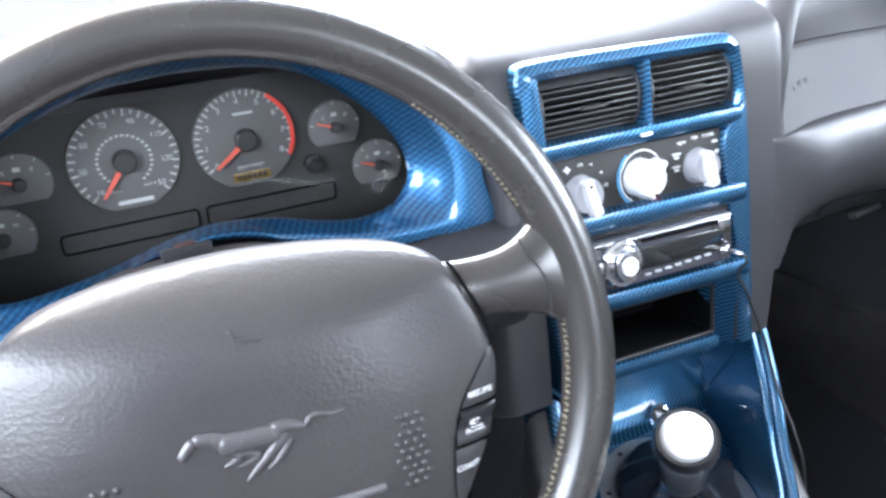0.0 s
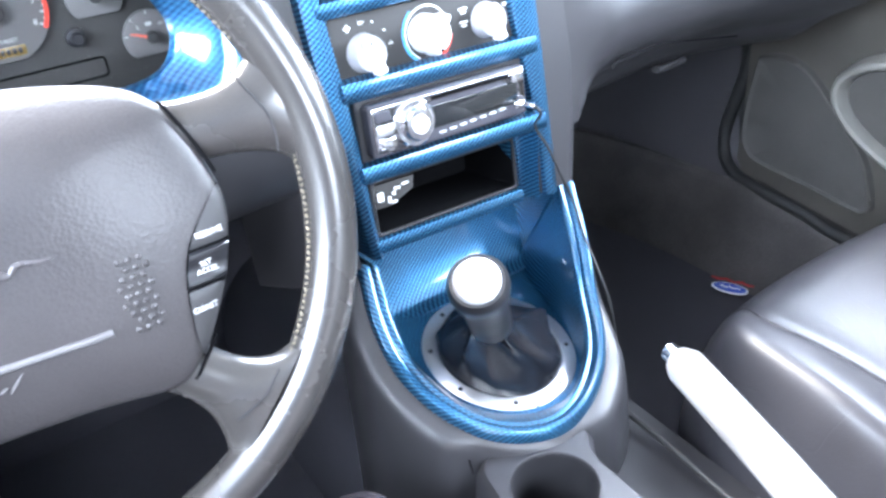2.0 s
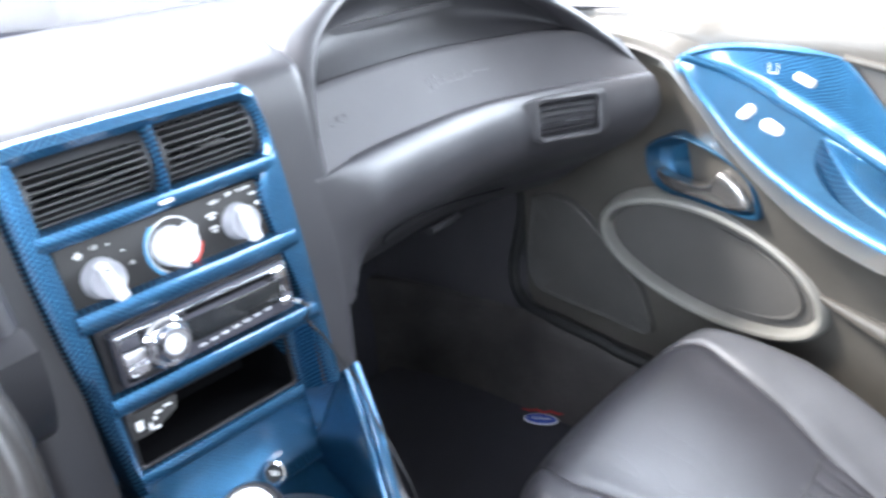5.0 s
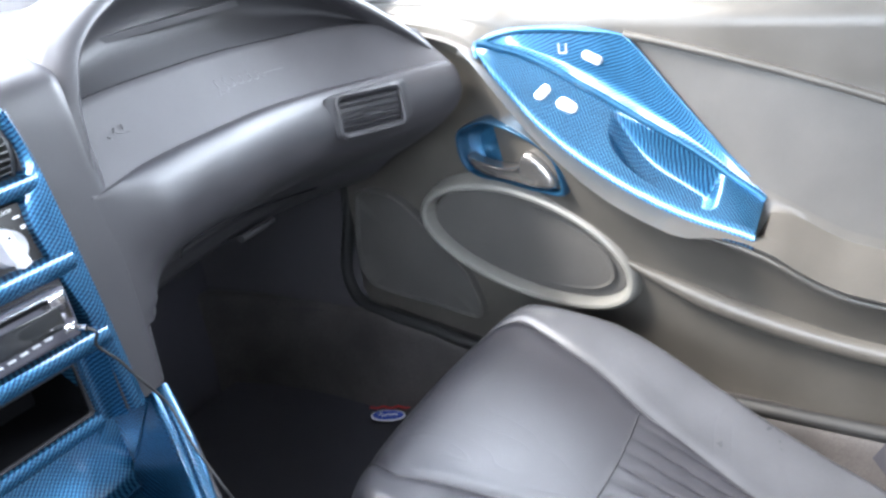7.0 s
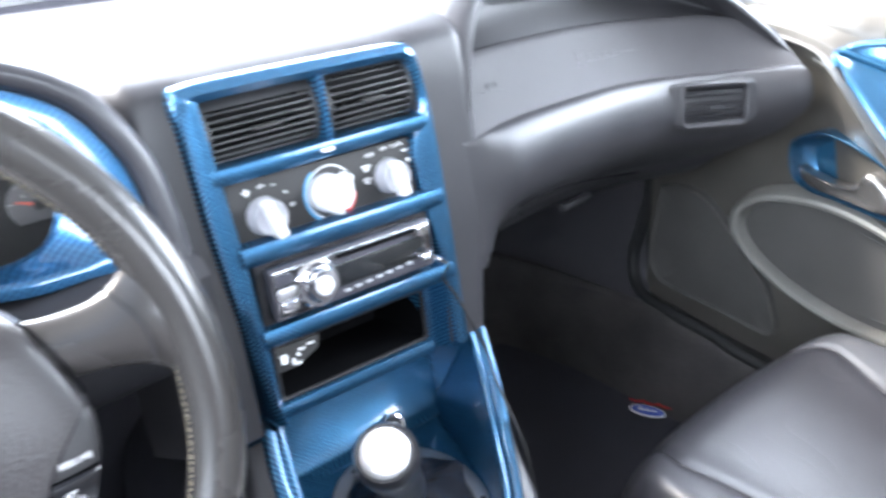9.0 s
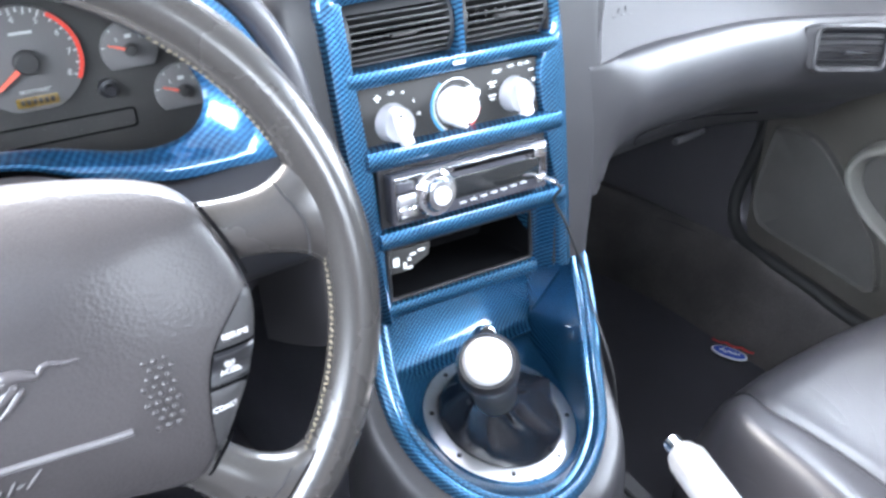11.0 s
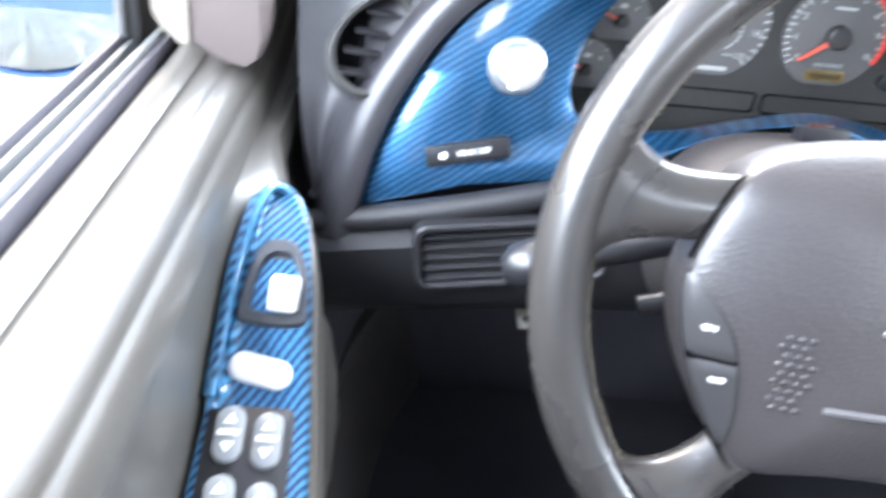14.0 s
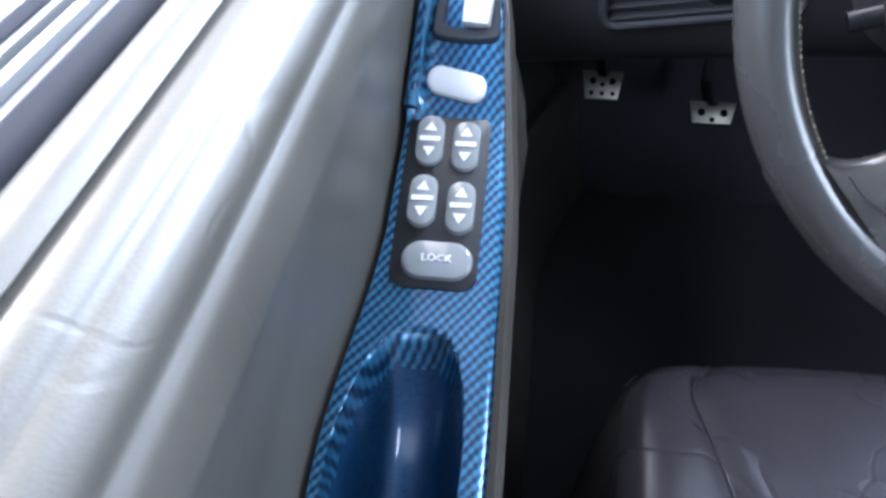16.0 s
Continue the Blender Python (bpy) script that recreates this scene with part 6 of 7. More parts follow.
def build_door(side):
    door = thing("door_1" if side < 0 else "door_2", pose(0, 0, 0), "grey vinyl door panel with blue carbon-look armrest trim" if side < 0 else "grey vinyl passenger door panel with oval pull and blue trim", "door", kind="structure")
    X = lambda d: CENTRE + side * d
    za = lambda y: smooth_table(ZA[side], y)[0]
    BELT = 0.672

    def inner(y):
        return smooth_table(SHELF_I, y)[0] + (0.0005 * min(1, max(0, (0.437 - y) / 0.04)) + 0.002 * min(1, max(0, (0.30 - y) / 0.06)) if side < 0 else 0)

    def outer(y):
        return smooth_table(SHELF_O, y)[0] - (0.002 * min(1, max(0, (0.437 - y) / 0.04)) if side < 0 else 0) + widen(y)

    def widen(y):
        """The driver's armrest grows broader towards the pull."""
        w = min(1, max(0, (0.29 - y) / 0.13)) if side < 0 else 0
        return 0.017 * w * w * (3 - 2 * w)

    def rise(y):
        """How far the shelf climbs from its inner to its outer edge."""
        return smooth_table([(0.06, 0.018), (0.073, 0.023), (0.110, 0.037), (0.131, 0.0475), (0.166, 0.0575), (0.202, 0.0623), (0.239, 0.064), (0.276, 0.0645), (0.306, 0.061), (0.337, 0.056), (0.3685, 0.0405), (0.401, 0.020), (0.420, 0.008), (0.437, 0.0)], y)[0] if side > 0 else 0.0

    def climb(y):
        """The passenger's shelf keeps its cross slope behind the trim."""
        return 0.0215 * min(1, max(0, (0.12 - y) / 0.04)) if side > 0 else 0.0

    def lap(y):
        """Where the passenger's panel lies lower to pass under the trim."""
        return min(1, max(0, (y - 0.040) / 0.022)) if side > 0 else 0.0

    def wall(y, z):
        """Distance of the passenger's upper wall from the centre line."""
        o, low, top = smooth_table(EDGE_O, y)[0], za(y) + climb(y), BELT - 0.012 * (0.728 - y) / 1.73
        return o + 0.004 + (0.743 - o) * min(1, max(0, 1.5 * (z - low) / max(0.01, top - low))) ** 0.8

    def panel(s, t):
        y = 0.728 - 1.73 * s
        i, o, arm_z = smooth_table(EDGE_I, y)[0] + inner(y) - smooth_table(SHELF_I, y)[0], smooth_table(EDGE_O, y)[0] + widen(y), za(y)
        if side < 0:                                                  # the driver's wall runs on to the dash
            i, o = (min(i, 0.712), min(o, 0.715)) if y > 0.437 else (i, o)
        if t < 0.56:                                                  # below the armrest
            h = -(arm_z - 0.128) * (1 - t / 0.56) ** 1.6
            w = min(1, max(0, (y - 0.14) / 0.14))
            if side > 0:                                              # one smooth fall, steeper towards the rear
                w = min(1, max(0, (0.36 - y) / 0.14))
                h -= 0.008 * max(0, 1 + h / 0.05) * lap(y)            # the trim laps over the edge
                d = i + smooth_table(UNDER_P, h)[0] * (1 + 0.30 * w * w * (3 - 2 * w))
            else:
                d = i + smooth_table(UNDER_F, h)[0] * w + smooth_table(UNDER_R, h)[0] * (1 - w)
                bulge = min(1, max(0, (y - 0.25) / 0.14)) * min(1, max(0, (-h - 0.012) / 0.07))
                d -= 0.046 * bulge * bulge * (3 - 2 * bulge)              # the panel swells in ahead of the switches
            flat = 0.737 - 0.02 * max(0, 0.30 - arm_z - h)
            k = 0.012                                                 # soft meeting of bulge and flat panel
            e = max(k - abs(d - flat), 0) / k
            py, pz = y - 0.388, arm_z + h - 0.343
            py, pz = py * 0.966 + pz * 0.259, pz * 0.966 - py * 0.259
            well = max(0, 1 - (py / 0.168) ** 2 - (pz / 0.078) ** 2)
            return (X(max(min(d, flat) - e * e * k / 4, 0.727 * min(1, well * 6))), y, arm_z + h)
        if t < 0.66:                                                  # the shelf under the trim
            q = (t - 0.56) / 0.10
            dip = 0.072 * min(1, max(0, (0.425 - y) / 0.02)) * min(1, max(0, (y - 0.068) / (0.01 if side < 0 else 0.004))) * (min(1, q * 8, (1 - q) * 8) if side < 0 else 0.8 * min(1, max(0, q - 0.06) * 2.6, (1 - q) * 8))
            return (X(i + 0.003 + (o - 0.001 - i) * q), y, arm_z - 0.001 - max(dip, 0.007 * lap(y)) + climb(y) * q)
        q = (t - 0.66) / 0.34
        top = BELT - 0.012 * s
        if side < 0:                                                  # a wall that rolls over broadly into the belt
            top += 0.028 * max(0, 1 - (0.728 - y) / 0.173) ** 2
            roll, crest = 0.042, 0.727
            if q < 0.5:
                e = q / 0.5
                return (X(o + 0.003 + (crest - o - 0.003) * e ** 2.6), y, arm_z + (top - roll - arm_z) * e)
            turn = radians(180 * (q - 0.5))
            dent = 0.0022 * (math.exp(-((q - 0.68) / 0.025) ** 2) + 0.8 * math.exp(-((q - 0.84) / 0.03) ** 2))
            return (X(crest + 0.034 * (1 - math.cos(turn)) + dent * math.cos(turn)), y, top - roll + roll * math.sin(turn) - dent * math.sin(turn))
        top += 0.004
        z0 = arm_z + climb(y)
        roll = min(0.034, 0.6 * (top - z0))
        if q < 0.6:
            z = z0 + (top - roll - z0) * q / 0.6
            return (X(wall(y, z)), y, z)
        turn = radians(90 * (q - 0.6) / 0.4)
        return (X(wall(y, top - roll) + 0.030 * (1 - math.cos(turn))), y, top - roll + roll * math.sin(turn))

    part("panel", sheet(panel, 90, 150, -0.0015), door_vinyl, door)
    cap_in = 0.757 if side < 0 else 0.768
    part("belt_cap", sheet(lambda s, t: (X(cap_in + (0.778 - cap_in) * t), 0.70 - 1.7 * s, BELT + 0.0035 - 0.012 * s + 0.006 * math.sin(math.pi * t) - 0.004 * t), 20, 8, 0.006), door_vinyl, door)
    for name, a, b, z in (("window_felt", 0.779, 0.783, 0.680), ("felt_bead", 0.7835, 0.788, 0.683), ("outer_felt", 0.797, 0.801, 0.679), ("outer_bead", 0.8015, 0.806, 0.683)):
        part(name, box(min(X(a), X(b)), max(X(a), X(b)), -0.95, 0.72, 0.652, z - (0 if side < 0 else 0.006), 0.0018), belt_grey if name.startswith(("window", "outer_b")) else belt_pale, door)
    part("outer_skin", sheet(lambda s, t: (X(0.807 + 0.06 * t ** 0.6), 0.95 - 2.0 * s, 0.676 - 0.65 * t), 10, 10, 0.004), body_paint, door, "blue painted outer skin")

    # blue trim: a shelf with a pull cup at its rear

    def arm(s, t):
        y = 0.437 - 0.372 * s ** 1.5
        i, o = inner(y), outer(y)
        if side > 0:                                                  # a bowl with a round front end
            far = (max(0.68 - t, 0, 4 * (t - 0.86)) / 0.48) ** 2.4 + (max(0, y - 0.165) / 0.092) ** 2.4
            w = max(0, 1 - far ** 1.2)
            back = min(1, max(0, (y - 0.112) / 0.028))
            w *= back * back * (3 - 2 * back)
        else:
            far = (abs((t - 0.57) / 0.37) ** 3 + (max(0, y - 0.160) / 0.076) ** 3) ** (1 / 3)
            w = max(0, 1 - far ** 3) * min(1, max(0, (y - 0.074) / 0.030))
        turn = radians(90 * max(0, 1 - t / 0.16))                     # the inner edge rolls over and down
        lip = -0.020 * (1 - math.cos(turn)) * min(1, (0.4372 - y) / 0.05)
        if side < 0:                                                  # raised outer edge
            lip += 0.012 * min(1, max(0, (t - 0.78) / 0.16)) ** 2 * min(1, max(0, (y - 0.338) / 0.007)) * min(1, (0.437 - y) / 0.02)
        return (X(i + (o - i) * t if t > 0.16 else i + (o - i) * 0.16 * (1 - math.sin(turn))), y, za(y) + 0.0035 + rise(y) * max(0, (t - 0.05) / 0.95) + lip - (0.046 if side > 0 else 0.055) * w)

    moulding = sheet(arm, 200, 100)
    if side < 0:                                                      # the pull's inside is coloured darker for its shade
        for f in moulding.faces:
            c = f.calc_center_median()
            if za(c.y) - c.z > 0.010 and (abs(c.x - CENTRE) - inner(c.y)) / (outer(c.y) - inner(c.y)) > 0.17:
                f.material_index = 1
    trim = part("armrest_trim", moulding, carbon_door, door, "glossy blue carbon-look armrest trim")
    trim.data.materials.append(bowl_shade_blue)
    if side > 0:
        def wing(s, t):
            y = 0.437 - 0.372 * s ** 1.4
            top = smooth_table([(0.065, 0.447), (0.10, 0.472), (0.17, 0.548), (0.235, 0.623), (0.25, 0.634), (0.30, 0.6405), (0.36, 0.643), (0.40, 0.641), (0.425, 0.636), (0.437, 0.629)], y)[0]
            o = outer(y)
            z0 = za(y) + 0.0035 + rise(y)
            return (X(o - 0.0015 + 0.0035 * min(1, 4 * t) + 0.006 * t), y, z0 + max(0.001, top - z0) * t)
        part("trim_wing", sheet(wing, 50, 12), carbon_form, trim)
        part("wing_edge", tube([wing(i / 50, 1.0) for i in range(51)], lambda q: 0.0050 - 0.0030 * min(1, max(0, (q - 0.50) / 0.1)), 10), blue_lacquer, trim)
        part("wing_fillet", tube([(lambda p: (p[0] - side * 0.001, p[1], p[2] + 0.001))(wing(i / 50, 0.0)) for i in range(51)], 0.0042, 8), blue_lacquer, trim)
        nose = curve_pts([wing(0.03, 1.0), (X(0.7000), 0.4375, 0.6270), (X(0.6935), 0.4345, 0.6195), (X(0.6885), 0.428, 0.6110)], 24)
        part("nose_roll", tube(nose, lambda q: 0.0048 - 0.0036 * q, 10), blue_lacquer, trim, "rolled front lip")
        wk = part("wing_switch", moved(loft([[(-h, y * k, z * k) for y, z in rrect(0.028, 0.011, 0.005, 6)] for k, h in ((1.0, -0.003), (1.0, 0.002), (0.92, 0.0035), (0.7, 0.0042), (0.02, 0.0044))], cap=(True, True)), pose(X(0.7335), 0.2862, 0.606, 24, 0, -3)), switch_pale, trim, "pale oval switch on the upright face")
        part("printed_symbol", join(moved(box(-0.0006, 0.0006, -0.0055, 0.0055, -0.0007, 0.0007, 0), pose(X(0.7318), 0.3259, 0.6125)), moved(box(-0.0006, 0.0006, -0.0007, 0.0007, -0.006, 0.006, 0), pose(X(0.7318), 0.3310, 0.6186)), moved(box(-0.0006, 0.0006, -0.0007, 0.0007, -0.006, 0.006, 0), pose(X(0.7318), 0.3205, 0.6186))), switch_pale, trim, "faint printed symbol")

    if side < 0:
        rim = [(X(outer(y) - 0.0015), y, za(y) + 0.0085) for y in [0.340 + 0.092 * i / 24 for i in range(25)]]
        part("raised_lip", tube(rim + [(X(0.7025), 0.4345, za(0.4345) + 0.006), (X(0.6965), 0.4335, za(0.4335) + 0.003)], lambda q: 0.0042 - 0.0020 * max(0, q - 0.8) / 0.2, 10), blue_lacquer, trim, "raised outer lip")

    def on_shelf(y, d):
        """Pose on the armrest's slope."""
        sl = math.degrees(math.atan2(za(y + 0.01) - za(y - 0.01), 0.02))
        i, o = inner(y), outer(y)
        lean = math.degrees(math.atan2(rise(y), o - i))
        return pose(X(d), y, za(y) + 0.0035 + rise(y) * (d - i) / (o - i), sl, -lean, 0)

    def key(name, y, d, w, l, h, mat, label="", turn=0, arrows=False, owner=None):
        w, l = 0.92 * w, 0.92 * l
        ol = rrect(w, l, min(w, l) * 0.48, 6)
        loops = [[(x * k, z * k, hh) for x, z in ol] for k, hh in ((1.0, -0.004), (1.0, h * 0.7), (0.94, h * 0.95), (0.8, h * 1.05), (0.02, h * 1.1))]
        b = part(name, moved(loft(loops, cap=(True, True)), on_shelf(y, d) @ pose(0, 0, 0, 0, 0, turn)), mat, owner or trim, label)
        if arrows:
            for sg in (1, -1):
                tri = bmesh.new()
                tri.faces.new([tri.verts.new(p) for p in ((-w * 0.22, sg * l * 0.16, h * 1.15), (w * 0.22, sg * l * 0.16, h * 1.15), (0, sg * l * 0.34, h * 1.15))])
                part("arrow", moved(tri, on_shelf(y, d) @ pose(0, 0, 0, 0, 0, turn)), mark_white, b)
            part("divider", moved(box(-w * 0.36, w * 0.36, -0.0012, 0.0012, h, h * 1.2, 0), on_shelf(y, d) @ pose(0, 0, 0, 0, 0, turn)), white_plastic, b)
        return b

    keyplate = material("switch_grey", (0.22, 0.23, 0.235), 0.12, coat=1.0, var=0.03) if side < 0 else white_plastic
    if side < 0:
        plate = part("switch_plate", moved(loft([[(x * k, z * k, h) for x, z in rrect(0.042, 0.098, 0.008)] for k, h in ((1.0, -0.002), (1.0, 0.0012), (0.97, 0.0018), (0.02, 0.0018))], cap=(True, True)), on_shelf(0.300, 0.7025)), black_plastic, trim, "black window switch plate")
        key("lock_button", 0.3535, 0.701, 0.034, 0.016, 0.004, white_plastic, "pale lock switch", -12)
        for y, d in ((0.3275, 0.7115), (0.3255, 0.6932), (0.2965, 0.7115), (0.2940, 0.6925)):
            key("window_switch", y, d, 0.0155, 0.031, 0.005, keyplate, "clear-topped window switch", 0, True, plate)
        lock = key("lock_switch", 0.268, 0.701, 0.037, 0.021, 0.005, keyplate, "grey lock rocker", 0, False, plate)
        words("LOCK", 0.0055, on_shelf(0.268, 0.701) @ pose(0, 0, 0.0058, -90, 0, 0), mark_white, lock)
        mo = [(0.0, 0.026), (-0.010, 0.022), (-0.0165, 0.006), (-0.019, -0.014), (-0.017, -0.021), (0.0, -0.023), (0.015, -0.021), (0.0165, -0.014), (0.0155, 0.006), (0.009, 0.022)]
        mo = [(p.x, p.y) for p in curve_pts([(x, z, 0) for x, z in mo], 40, True)]
        mb = part("mirror_base", moved(loft([[(x * k, z * k, h) for x, z in mo] for k, h in ((1.0, -0.002), (1.0, 0.002), (0.96, 0.003), (0.72, 0.003), (0.66, -0.001), (0.02, -0.001))], cap=(True, True)), on_shelf(0.385, 0.697) @ Matrix.Scale(0.96, 4)), slate_plastic, trim, "black mirror switch surround")
        part("mirror_joystick", moved(box(-0.0070, 0.0070, -0.0090, 0.0090, -0.002, 0.012, 0.002), on_shelf(0.381, 0.6925) @ pose(0, 0, 0, 8, 0, -4)), white_plastic, mb, "bright square mirror joystick")
        mirror = thing("door_mirror", pose(-0.56, 0.80, 0.60), "blue painted outside door mirror", "mirror")
        part("housing", moved(lathe([(0.005, 0.09), (0.05, 0.075), (0.075, 0.045), (0.085, 0.01), (0.084, 0.0), (0.078, 0.0), (0.076, 0.012)], 28), Matrix.Diagonal((1.25, 1, 0.78, 1))), body_paint, mirror)
        part("mirror_glass", moved(lathe([(0.074, 0.0), (0.04, 0.0), (0.0005, 0.0)], 28), pose(0, 0.012, 0, -12, 0, 0) @ Matrix.Diagonal((1.25, 1, 0.78, 1))), chrome, mirror)
        part("arm", tube([(0.08, 0.04, -0.03), (0.22, 0.03, 0.02)], 0.02, 10), body_paint, mirror)
        mauve = material("mauve_trim", (0.085, 0.066, 0.062), 0.6)
        SAIL = pose(-0.316, 0.565, 0.735)
        fin = [(-0.031, 0.16), (-0.031, -0.040), (-0.026, -0.048), (-0.012, -0.062), (-0.006, -0.065), (0.022, -0.069), (0.029, -0.064), (0.032, -0.052), (0.032, 0.16)]
        sail = part("sail_trim", moved(loft([[(x * k, y, z) for x, z in fin] for k, y in ((0.94, -0.054), (1.0, -0.048), (1.0, -0.012))], cap=(True, True)), SAIL), mauve, door, "mauve-brown mirror sail trim")
        part("sail_facet", moved(loft([[(x, y, z) for x, z in ((-0.0315, 0.155), (-0.0315, -0.040), (-0.026, -0.049), (-0.011, -0.0625), (-0.012, 0.155))] for y in (-0.0565, -0.014)], cap=(True, True)), SAIL), material("beige_facet", (0.20, 0.175, 0.145), 0.6), sail, "paler beige edge")
        guide = part("window_guide", moved(box(-0.366, -0.354, 0.505, 0.545, 0.660, 0.94, 0.003), pose(0, 0, 0)), rubber, door, "black window guide post")
        part("sail_panel", sheet(lambda u, v: (-0.318 + 0.020 * v, 0.545 + (0.385 - 0.235 * v) * u, 0.655 + 0.29 * v), 6, 8, 0.012), material("dark_sail_plastic", (0.045, 0.045, 0.042), 0.55), door, "dark grey plastic panel ahead of the window")
        part("guide_strip", box(-0.3655, -0.3615, 0.499, 0.506, 0.668, 0.93, 0.001), belt_pale, guide, "grey strip")
    else:
        key("lock_switch", 0.343, 0.699, 0.026, 0.014, 0.004, white_plastic, "pale lock switch", -25)
        key("window_switch", 0.311, 0.702, 0.017, 0.030, 0.004, white_plastic, "pale window switch", -12)

    # inner handle in its blue cup
    if side > 0:
        def insert(s, t):
            y = 0.252 - 1.15 * s
            z0, z1 = za(y) + climb(y) + 0.014, 0.634 - 0.20 * (0.246 - y) - 0.18 * (0.246 - y) ** 2 - 0.003
            z = z0 + (max(z1, z0 + 0.002) - z0) * t
            return (X(wall(y, z) - 0.0022), y, z)
        part("door_insert", sheet(insert, 60, 20), material("dark_door_insert", (0.055, 0.052, 0.048), 0.5, relief=0.12, relief_size=1000, grain=0.08, crease=0.08, crease_size=7), door, "darker grey vinyl door insert")
        HX = pose(X(0.692), 0.398, 0.478, 0, 0, -6.5)
        cup_o = [(p.x, p.y) for p in curve_pts([(0.085, 0.020, 0), (0.071, 0.037, 0), (0.038, 0.049, 0), (-0.003, 0.042, 0), (-0.048, 0.024, 0), (-0.076, 0.001, 0), (-0.087, -0.034, 0), (-0.082, -0.046, 0), (-0.045, -0.044, 0), (0.009, -0.037, 0), (0.05, -0.034, 0), (0.077, -0.018, 0)], 60, True)]
        loops = [[(-h, y * k, z * k + 0.002 * (1 - k)) for y, z in cup_o] for k, h in ((1.03, -0.025), (1.02, 0.002), (0.99, 0.005), (0.95, 0.005), (0.915, 0.001), (0.88, -0.014), (0.7, -0.026), (0.02, -0.030))]
        cupb = part("handle_cup", moved(loft(loops, cap=(True, True)), HX), carbon_form, door, "glossy blue handle cup")
        lev = [(p.x, p.y) for p in curve_pts([(0.069, -0.004, 0), (0.051, -0.010, 0), (0.028, -0.014, 0), (-0.005, -0.013, 0), (-0.021, -0.006, 0), (-0.030, 0.011, 0), (-0.052, 0.004, 0), (-0.068, -0.013, 0), (-0.076, -0.034, 0), (-0.052, -0.039, 0), (-0.008, -0.034, 0), (0.039, -0.029, 0), (0.063, -0.019, 0)], 60, True)]
        lc = (-0.02, -0.02)
        part("handle_lever", moved(loft([[(-h, lc[0] + (y - lc[0]) * k, lc[1] + (z - lc[1]) * k) for y, z in lev] for k, h in ((1.0, -0.016), (1.0, 0.000), (0.97, 0.004), (0.90, 0.0075), (0.75, 0.0095), (0.5, 0.0085), (0.02, 0.007))], cap=(True, True)), HX), material("grey_metal_lever", (0.26, 0.25, 0.24), 0.20, metal=0.85), cupb, "grey metal lever")
    # oval map pocket with a pale rolled rim, and the speaker panel ahead of it
    OX = pose(X(0.700), 0.388, 0.343, 15, 0, 0)
    ov = [(0.172 * math.cos(a) * (1 - 0.10 * math.sin(a)), 0.080 * math.sin(a)) for a in [2 * math.pi * i / 64 for i in range(64)]]
    sgn = -side
    part("pocket_rim", moved(loft([[(sgn * h, y * k, z * kz) for y, z in ov] for k, kz, h in ((1.05, 1.10, -0.030), (1.02, 1.055, 0.000), (1.0, 1.02, 0.007), (0.975, 0.97, 0.009), (0.945, 0.91, 0.0075), (0.92, 0.865, 0.001), (0.91, 0.85, -0.014))]), OX), material("pale_grey_rim_%d" % (side + 1), (0.17, 0.165, 0.15), 0.45, relief=0.4, relief_size=600), door, "pale rolled pocket rim")
    part("pocket_cloth", moved(loft([[(sgn * h, y * k, z * kz) for y, z in ov] for k, kz, h in ((0.90, 0.84, -0.010), (0.5, 0.5, -0.012), (0.02, 0.02, -0.012))], cap=(False, True)), OX), door_dark, door, "dark cloth in the map pocket")
    part("inner_ridge", moved(tube([(sgn * -0.008, 0.815 * y + 0.004, 0.70 * z) for y, z in ov[16:46]], lambda q: 0.0006 + 0.0034 * math.sin(math.pi * q), 8), OX), door_dark, door)
    SXP = pose(X(0.722), 0.60, 0.285, 0, 0, 0)
    spk = [(p.x, p.y) for p in curve_pts([(0.105, 0.085, 0), (0.095, 0.10, 0), (0.06, 0.106, 0), (0.016, 0.093, 0), (-0.041, 0.041, 0), (-0.096, -0.021, 0), (-0.119, -0.082, 0), (-0.112, -0.100, 0), (-0.090, -0.102, 0), (-0.024, -0.092, 0), (0.080, -0.080, 0), (0.108, -0.062, 0), (0.118, -0.02, 0)], 72, True)]
    part("speaker_grille", moved(loft([[(sgn * h, y * k, z * k) for y, z in spk] for k, h in ((1.0, -0.03), (1.0, 0.000), (0.975, 0.003), (0.95, 0.001), (0.93, -0.001), (0.5, -0.001), (0.02, -0.001))], cap=(True, True)), SXP), door_dark, door, "dark cloth speaker cover")
    part("grille_bead", moved(tube([(sgn * 0.002, y, z) for y, z in [(a * 0.985, b * 0.985) for a, b in spk[14:44]]], 0.0016, 6), SXP), door_vinyl, door)
    ys = [0.246 - 1.1 * i / 24 for i in range(25)]
    if side > 0:
        part("insert_bead", tube([(X(0.741), y, 0.634 - 0.20 * (0.246 - y) - 0.18 * (0.246 - y) ** 2) for y in ys], 0.005, 10), door_vinyl, door)
        part("pocket_roll", tube([(X(0.700 - 0.006 * math.sin(3 * (0.235 - y))), y, 0.334 - 0.40 * (0.235 - y) + 0.50 * (0.235 - y) ** 2) for y in [0.235 - 0.50 * i / 24 for i in range(25)]], lambda q: 0.004 + 0.012 * min(1, q * 5), 12), door_vinyl, door)
    part("arm_bead", tube([(X(smooth_table(EDGE_I, y)[0] + 0.0035), y, za(y) - (0.0185 if side < 0 else 0.0215)) for y in [0.47 - 1.3 * i / 60 for i in range(61)]], 0.0028 if side < 0 else 0.0046, 10), door_vinyl, door)
    part("arm_seam", tube([(X(smooth_table(EDGE_I, y)[0] + 0.001), y, za(y) - 0.0105) for y in [0.06 - 0.9 * i / 40 for i in range(41)]], 0.0022, 8), door_vinyl, door)
    return door


build_door(-1)
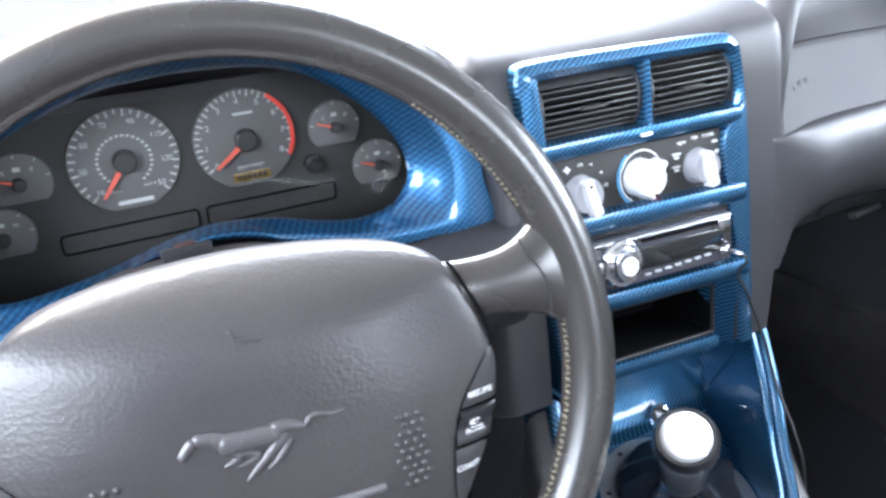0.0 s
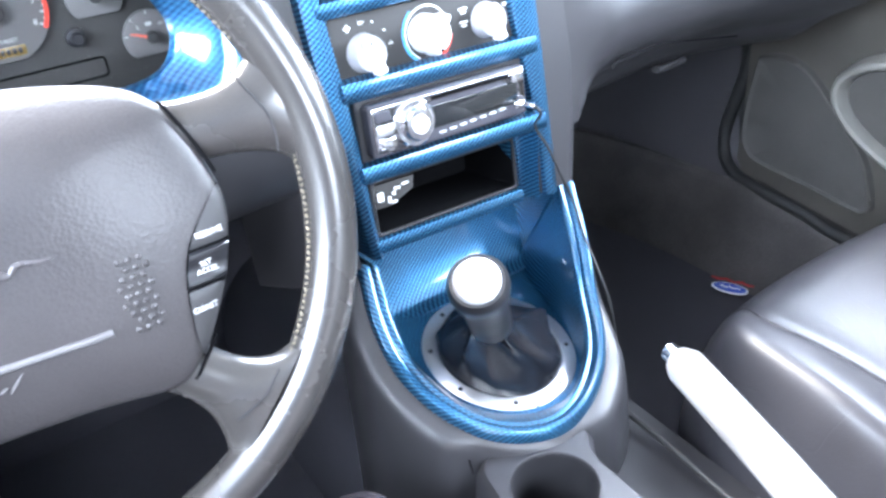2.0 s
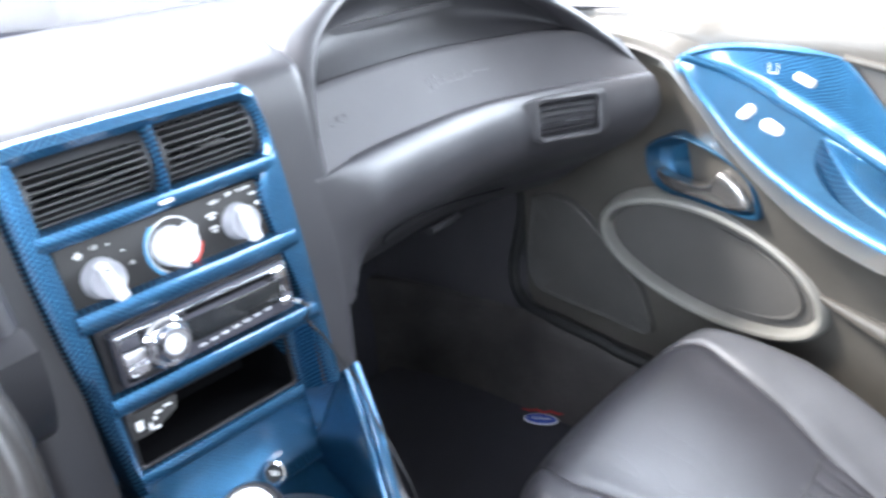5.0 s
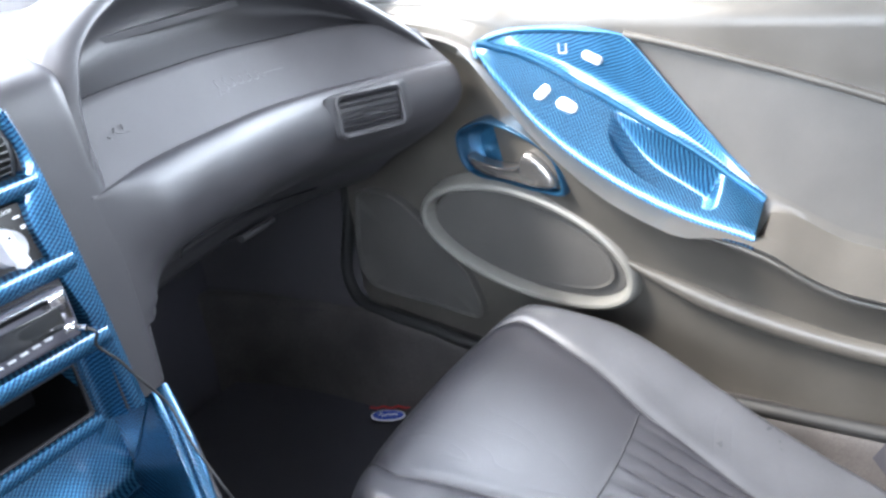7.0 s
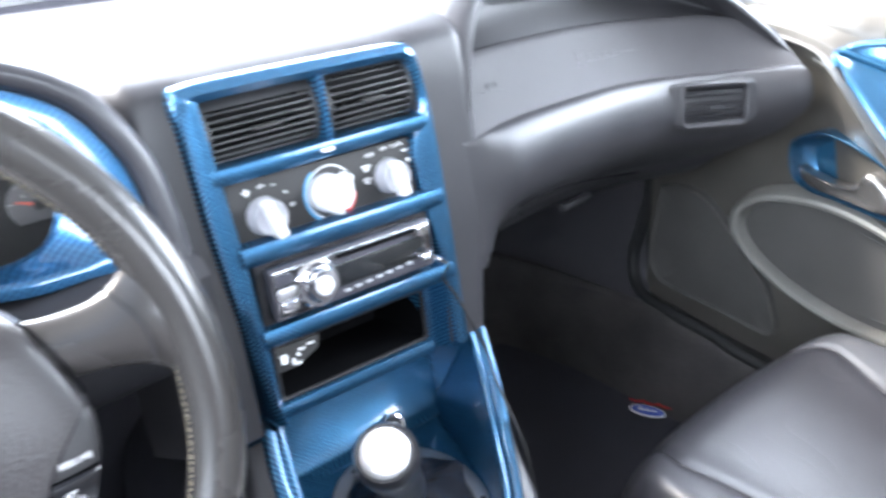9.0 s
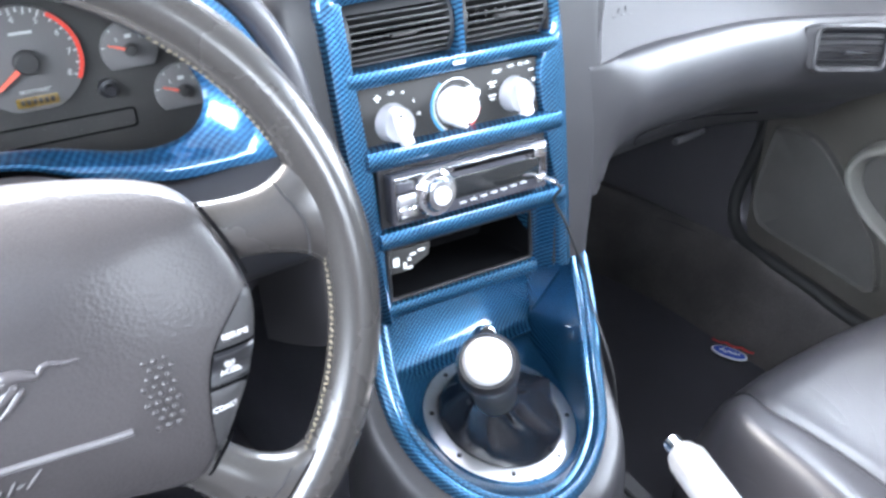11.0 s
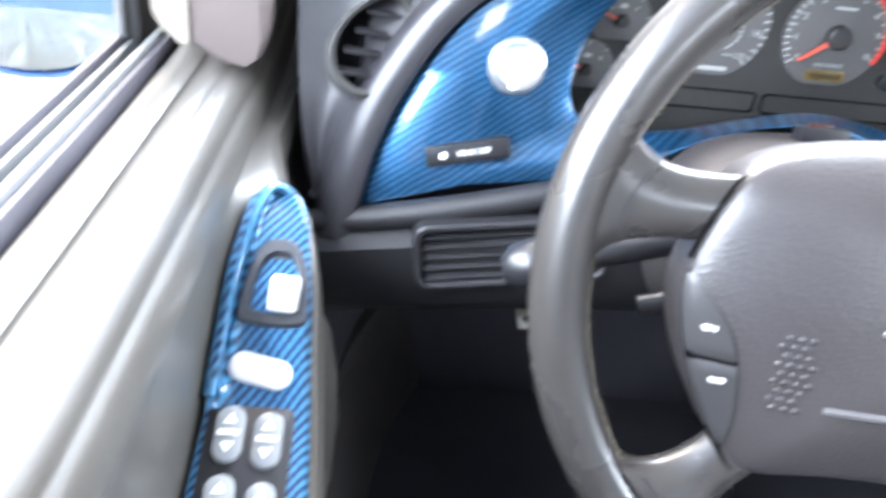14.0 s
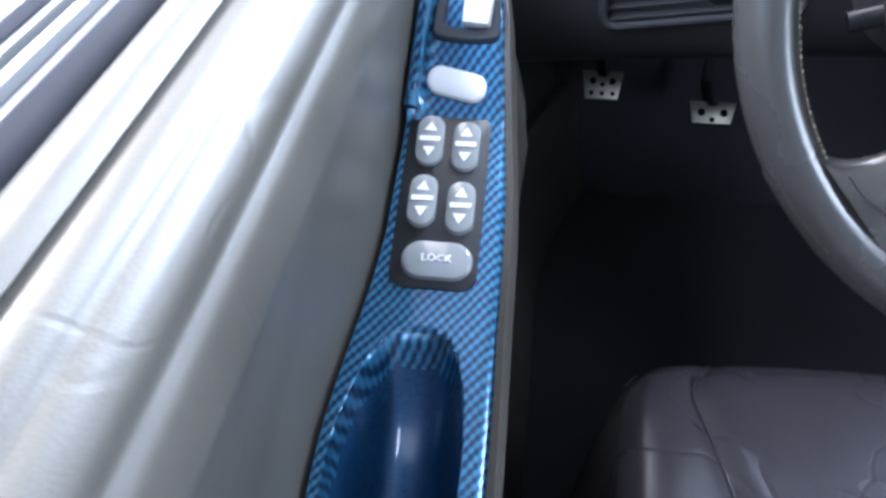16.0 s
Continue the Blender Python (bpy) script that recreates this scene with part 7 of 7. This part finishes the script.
build_door(1)

# ---- footwells ----
fm = thing("floor_mat", pose(0.86, 0.66, 0.002), "black carpet floor mat with a small blue oval emblem", "floor mat", "floor mats")
part("mat", moved(sheet(lambda s, t: (-0.24 + 0.50 * s, -0.42 + 0.72 * t, 0.010 + 0.018 * max(0, t - 0.6) ** 2 * 6), 12, 16, 0.008), pose(0, 0, 0)), carpet, fm)
badge_m = pose(0.197, -0.030, 0.0225, 2, 0, -68)
ring = lambda a, b, k: [(k * a * math.cos(2 * math.pi * i / 32), k * b * math.sin(2 * math.pi * i / 32)) for i in range(32)]
part("oval_border", moved(loft([[(x, y, h) for x, y in ring(0.030, 0.014, k)] for k, h in ((1.0, 0.0), (1.0, 0.0015), (0.02, 0.0015))], cap=(True, True)), badge_m), mark_white, fm)
part("oval_badge", moved(loft([[(x, y, h) for x, y in ring(0.027, 0.0115, k)] for k, h in ((1.0, 0.0015), (1.0, 0.0025), (0.02, 0.0025))], cap=(True, True)), badge_m), material("emblem_blue", (0.02, 0.06, 0.35), 0.6), fm, "blue oval emblem without lettering")
part("badge_stroke", moved(join(*[moved(box(-0.004, 0.004, -0.0012, 0.0012, 0.0025, 0.0032, 0), pose(x, y, 0, 0, 0, a)) for x, y, a in ((-0.013, 0.001, 40), (-0.006, -0.002, 20), (0.001, 0.001, -30), (0.007, 0.0, 30), (0.013, 0.001, 0))]), badge_m), mark_white, fm)
part("red_script", moved(join(*[moved(box(-0.007, 0.007, -0.0018, 0.0018, 0.0, 0.0012, 0), pose(-0.030 + 0.013 * i, 0.021 + 0.002 * (i % 2), 0, 0, 0, 25 if i % 2 else -15)) for i in range(6)]), badge_m), material("red_thread", (0.35, 0.02, 0.02), 0.8), fm, "red embroidered strokes")
fm2 = thing("floor_mat", pose(0.03, 0.68, 0.002), "black carpet driver's floor mat", "floor mat", "floor mats")
part("mat", sheet(lambda s, t: (-0.24 + 0.48 * s, -0.40 + 0.70 * t, 0.010 + 0.018 * max(0, t - 0.6) ** 2 * 6), 12, 16, 0.008), carpet, fm2)


def pedal(x, y, z, w, h, label):
    p = thing("pedal", pose(x, y, z, -35, 0, 0), label, "pedal", "pedals")
    ol = [(-w / 2, h / 2), (-w * 0.40, -h / 2), (w * 0.40, -h / 2), (w / 2, h / 2), (w * 0.16, h / 2), (w * 0.10, h * 0.30), (-w * 0.10, h * 0.30), (-w * 0.16, h / 2)]
    part("pad", slab(ol, -0.004, 0.004, 0.0008), steel, p, "drilled bare metal pad")
    for k in (-1, 1):
        part("drill_hole", moved(lathe([(w * 0.085, -0.0036), (w * 0.085, -0.0046), (0.0003, -0.0046)], 14), pose(k * w * 0.24, 0, 0.0 if h < 0.03 else 0.14 * h)), slot_black, p)
    for x, z in ((0, -0.34),) if h < 0.03 else ((0, -0.30), (-0.26, -0.30), (0.26, -0.30), (0, 0.02)):
        part("drill_hole", moved(lathe([(w * 0.06, -0.0036), (w * 0.06, -0.0046), (0.0003, -0.0046)], 12), pose(x * w, 0, z * h)), slot_black, p)
    part("pedal_arm", tube([(0, 0.006, 0), (0, 0.05, 0.04), (0, 0.06, 0.18), (0, 0.04, 0.30)], 0.007, 8), rubber, p)
    return p


pedal(-0.012, 0.850, 0.258, 0.054, 0.025, "drilled metal brake pedal")
pedal(-0.140, 0.900, 0.259, 0.050, 0.034, "drilled metal clutch pedal")
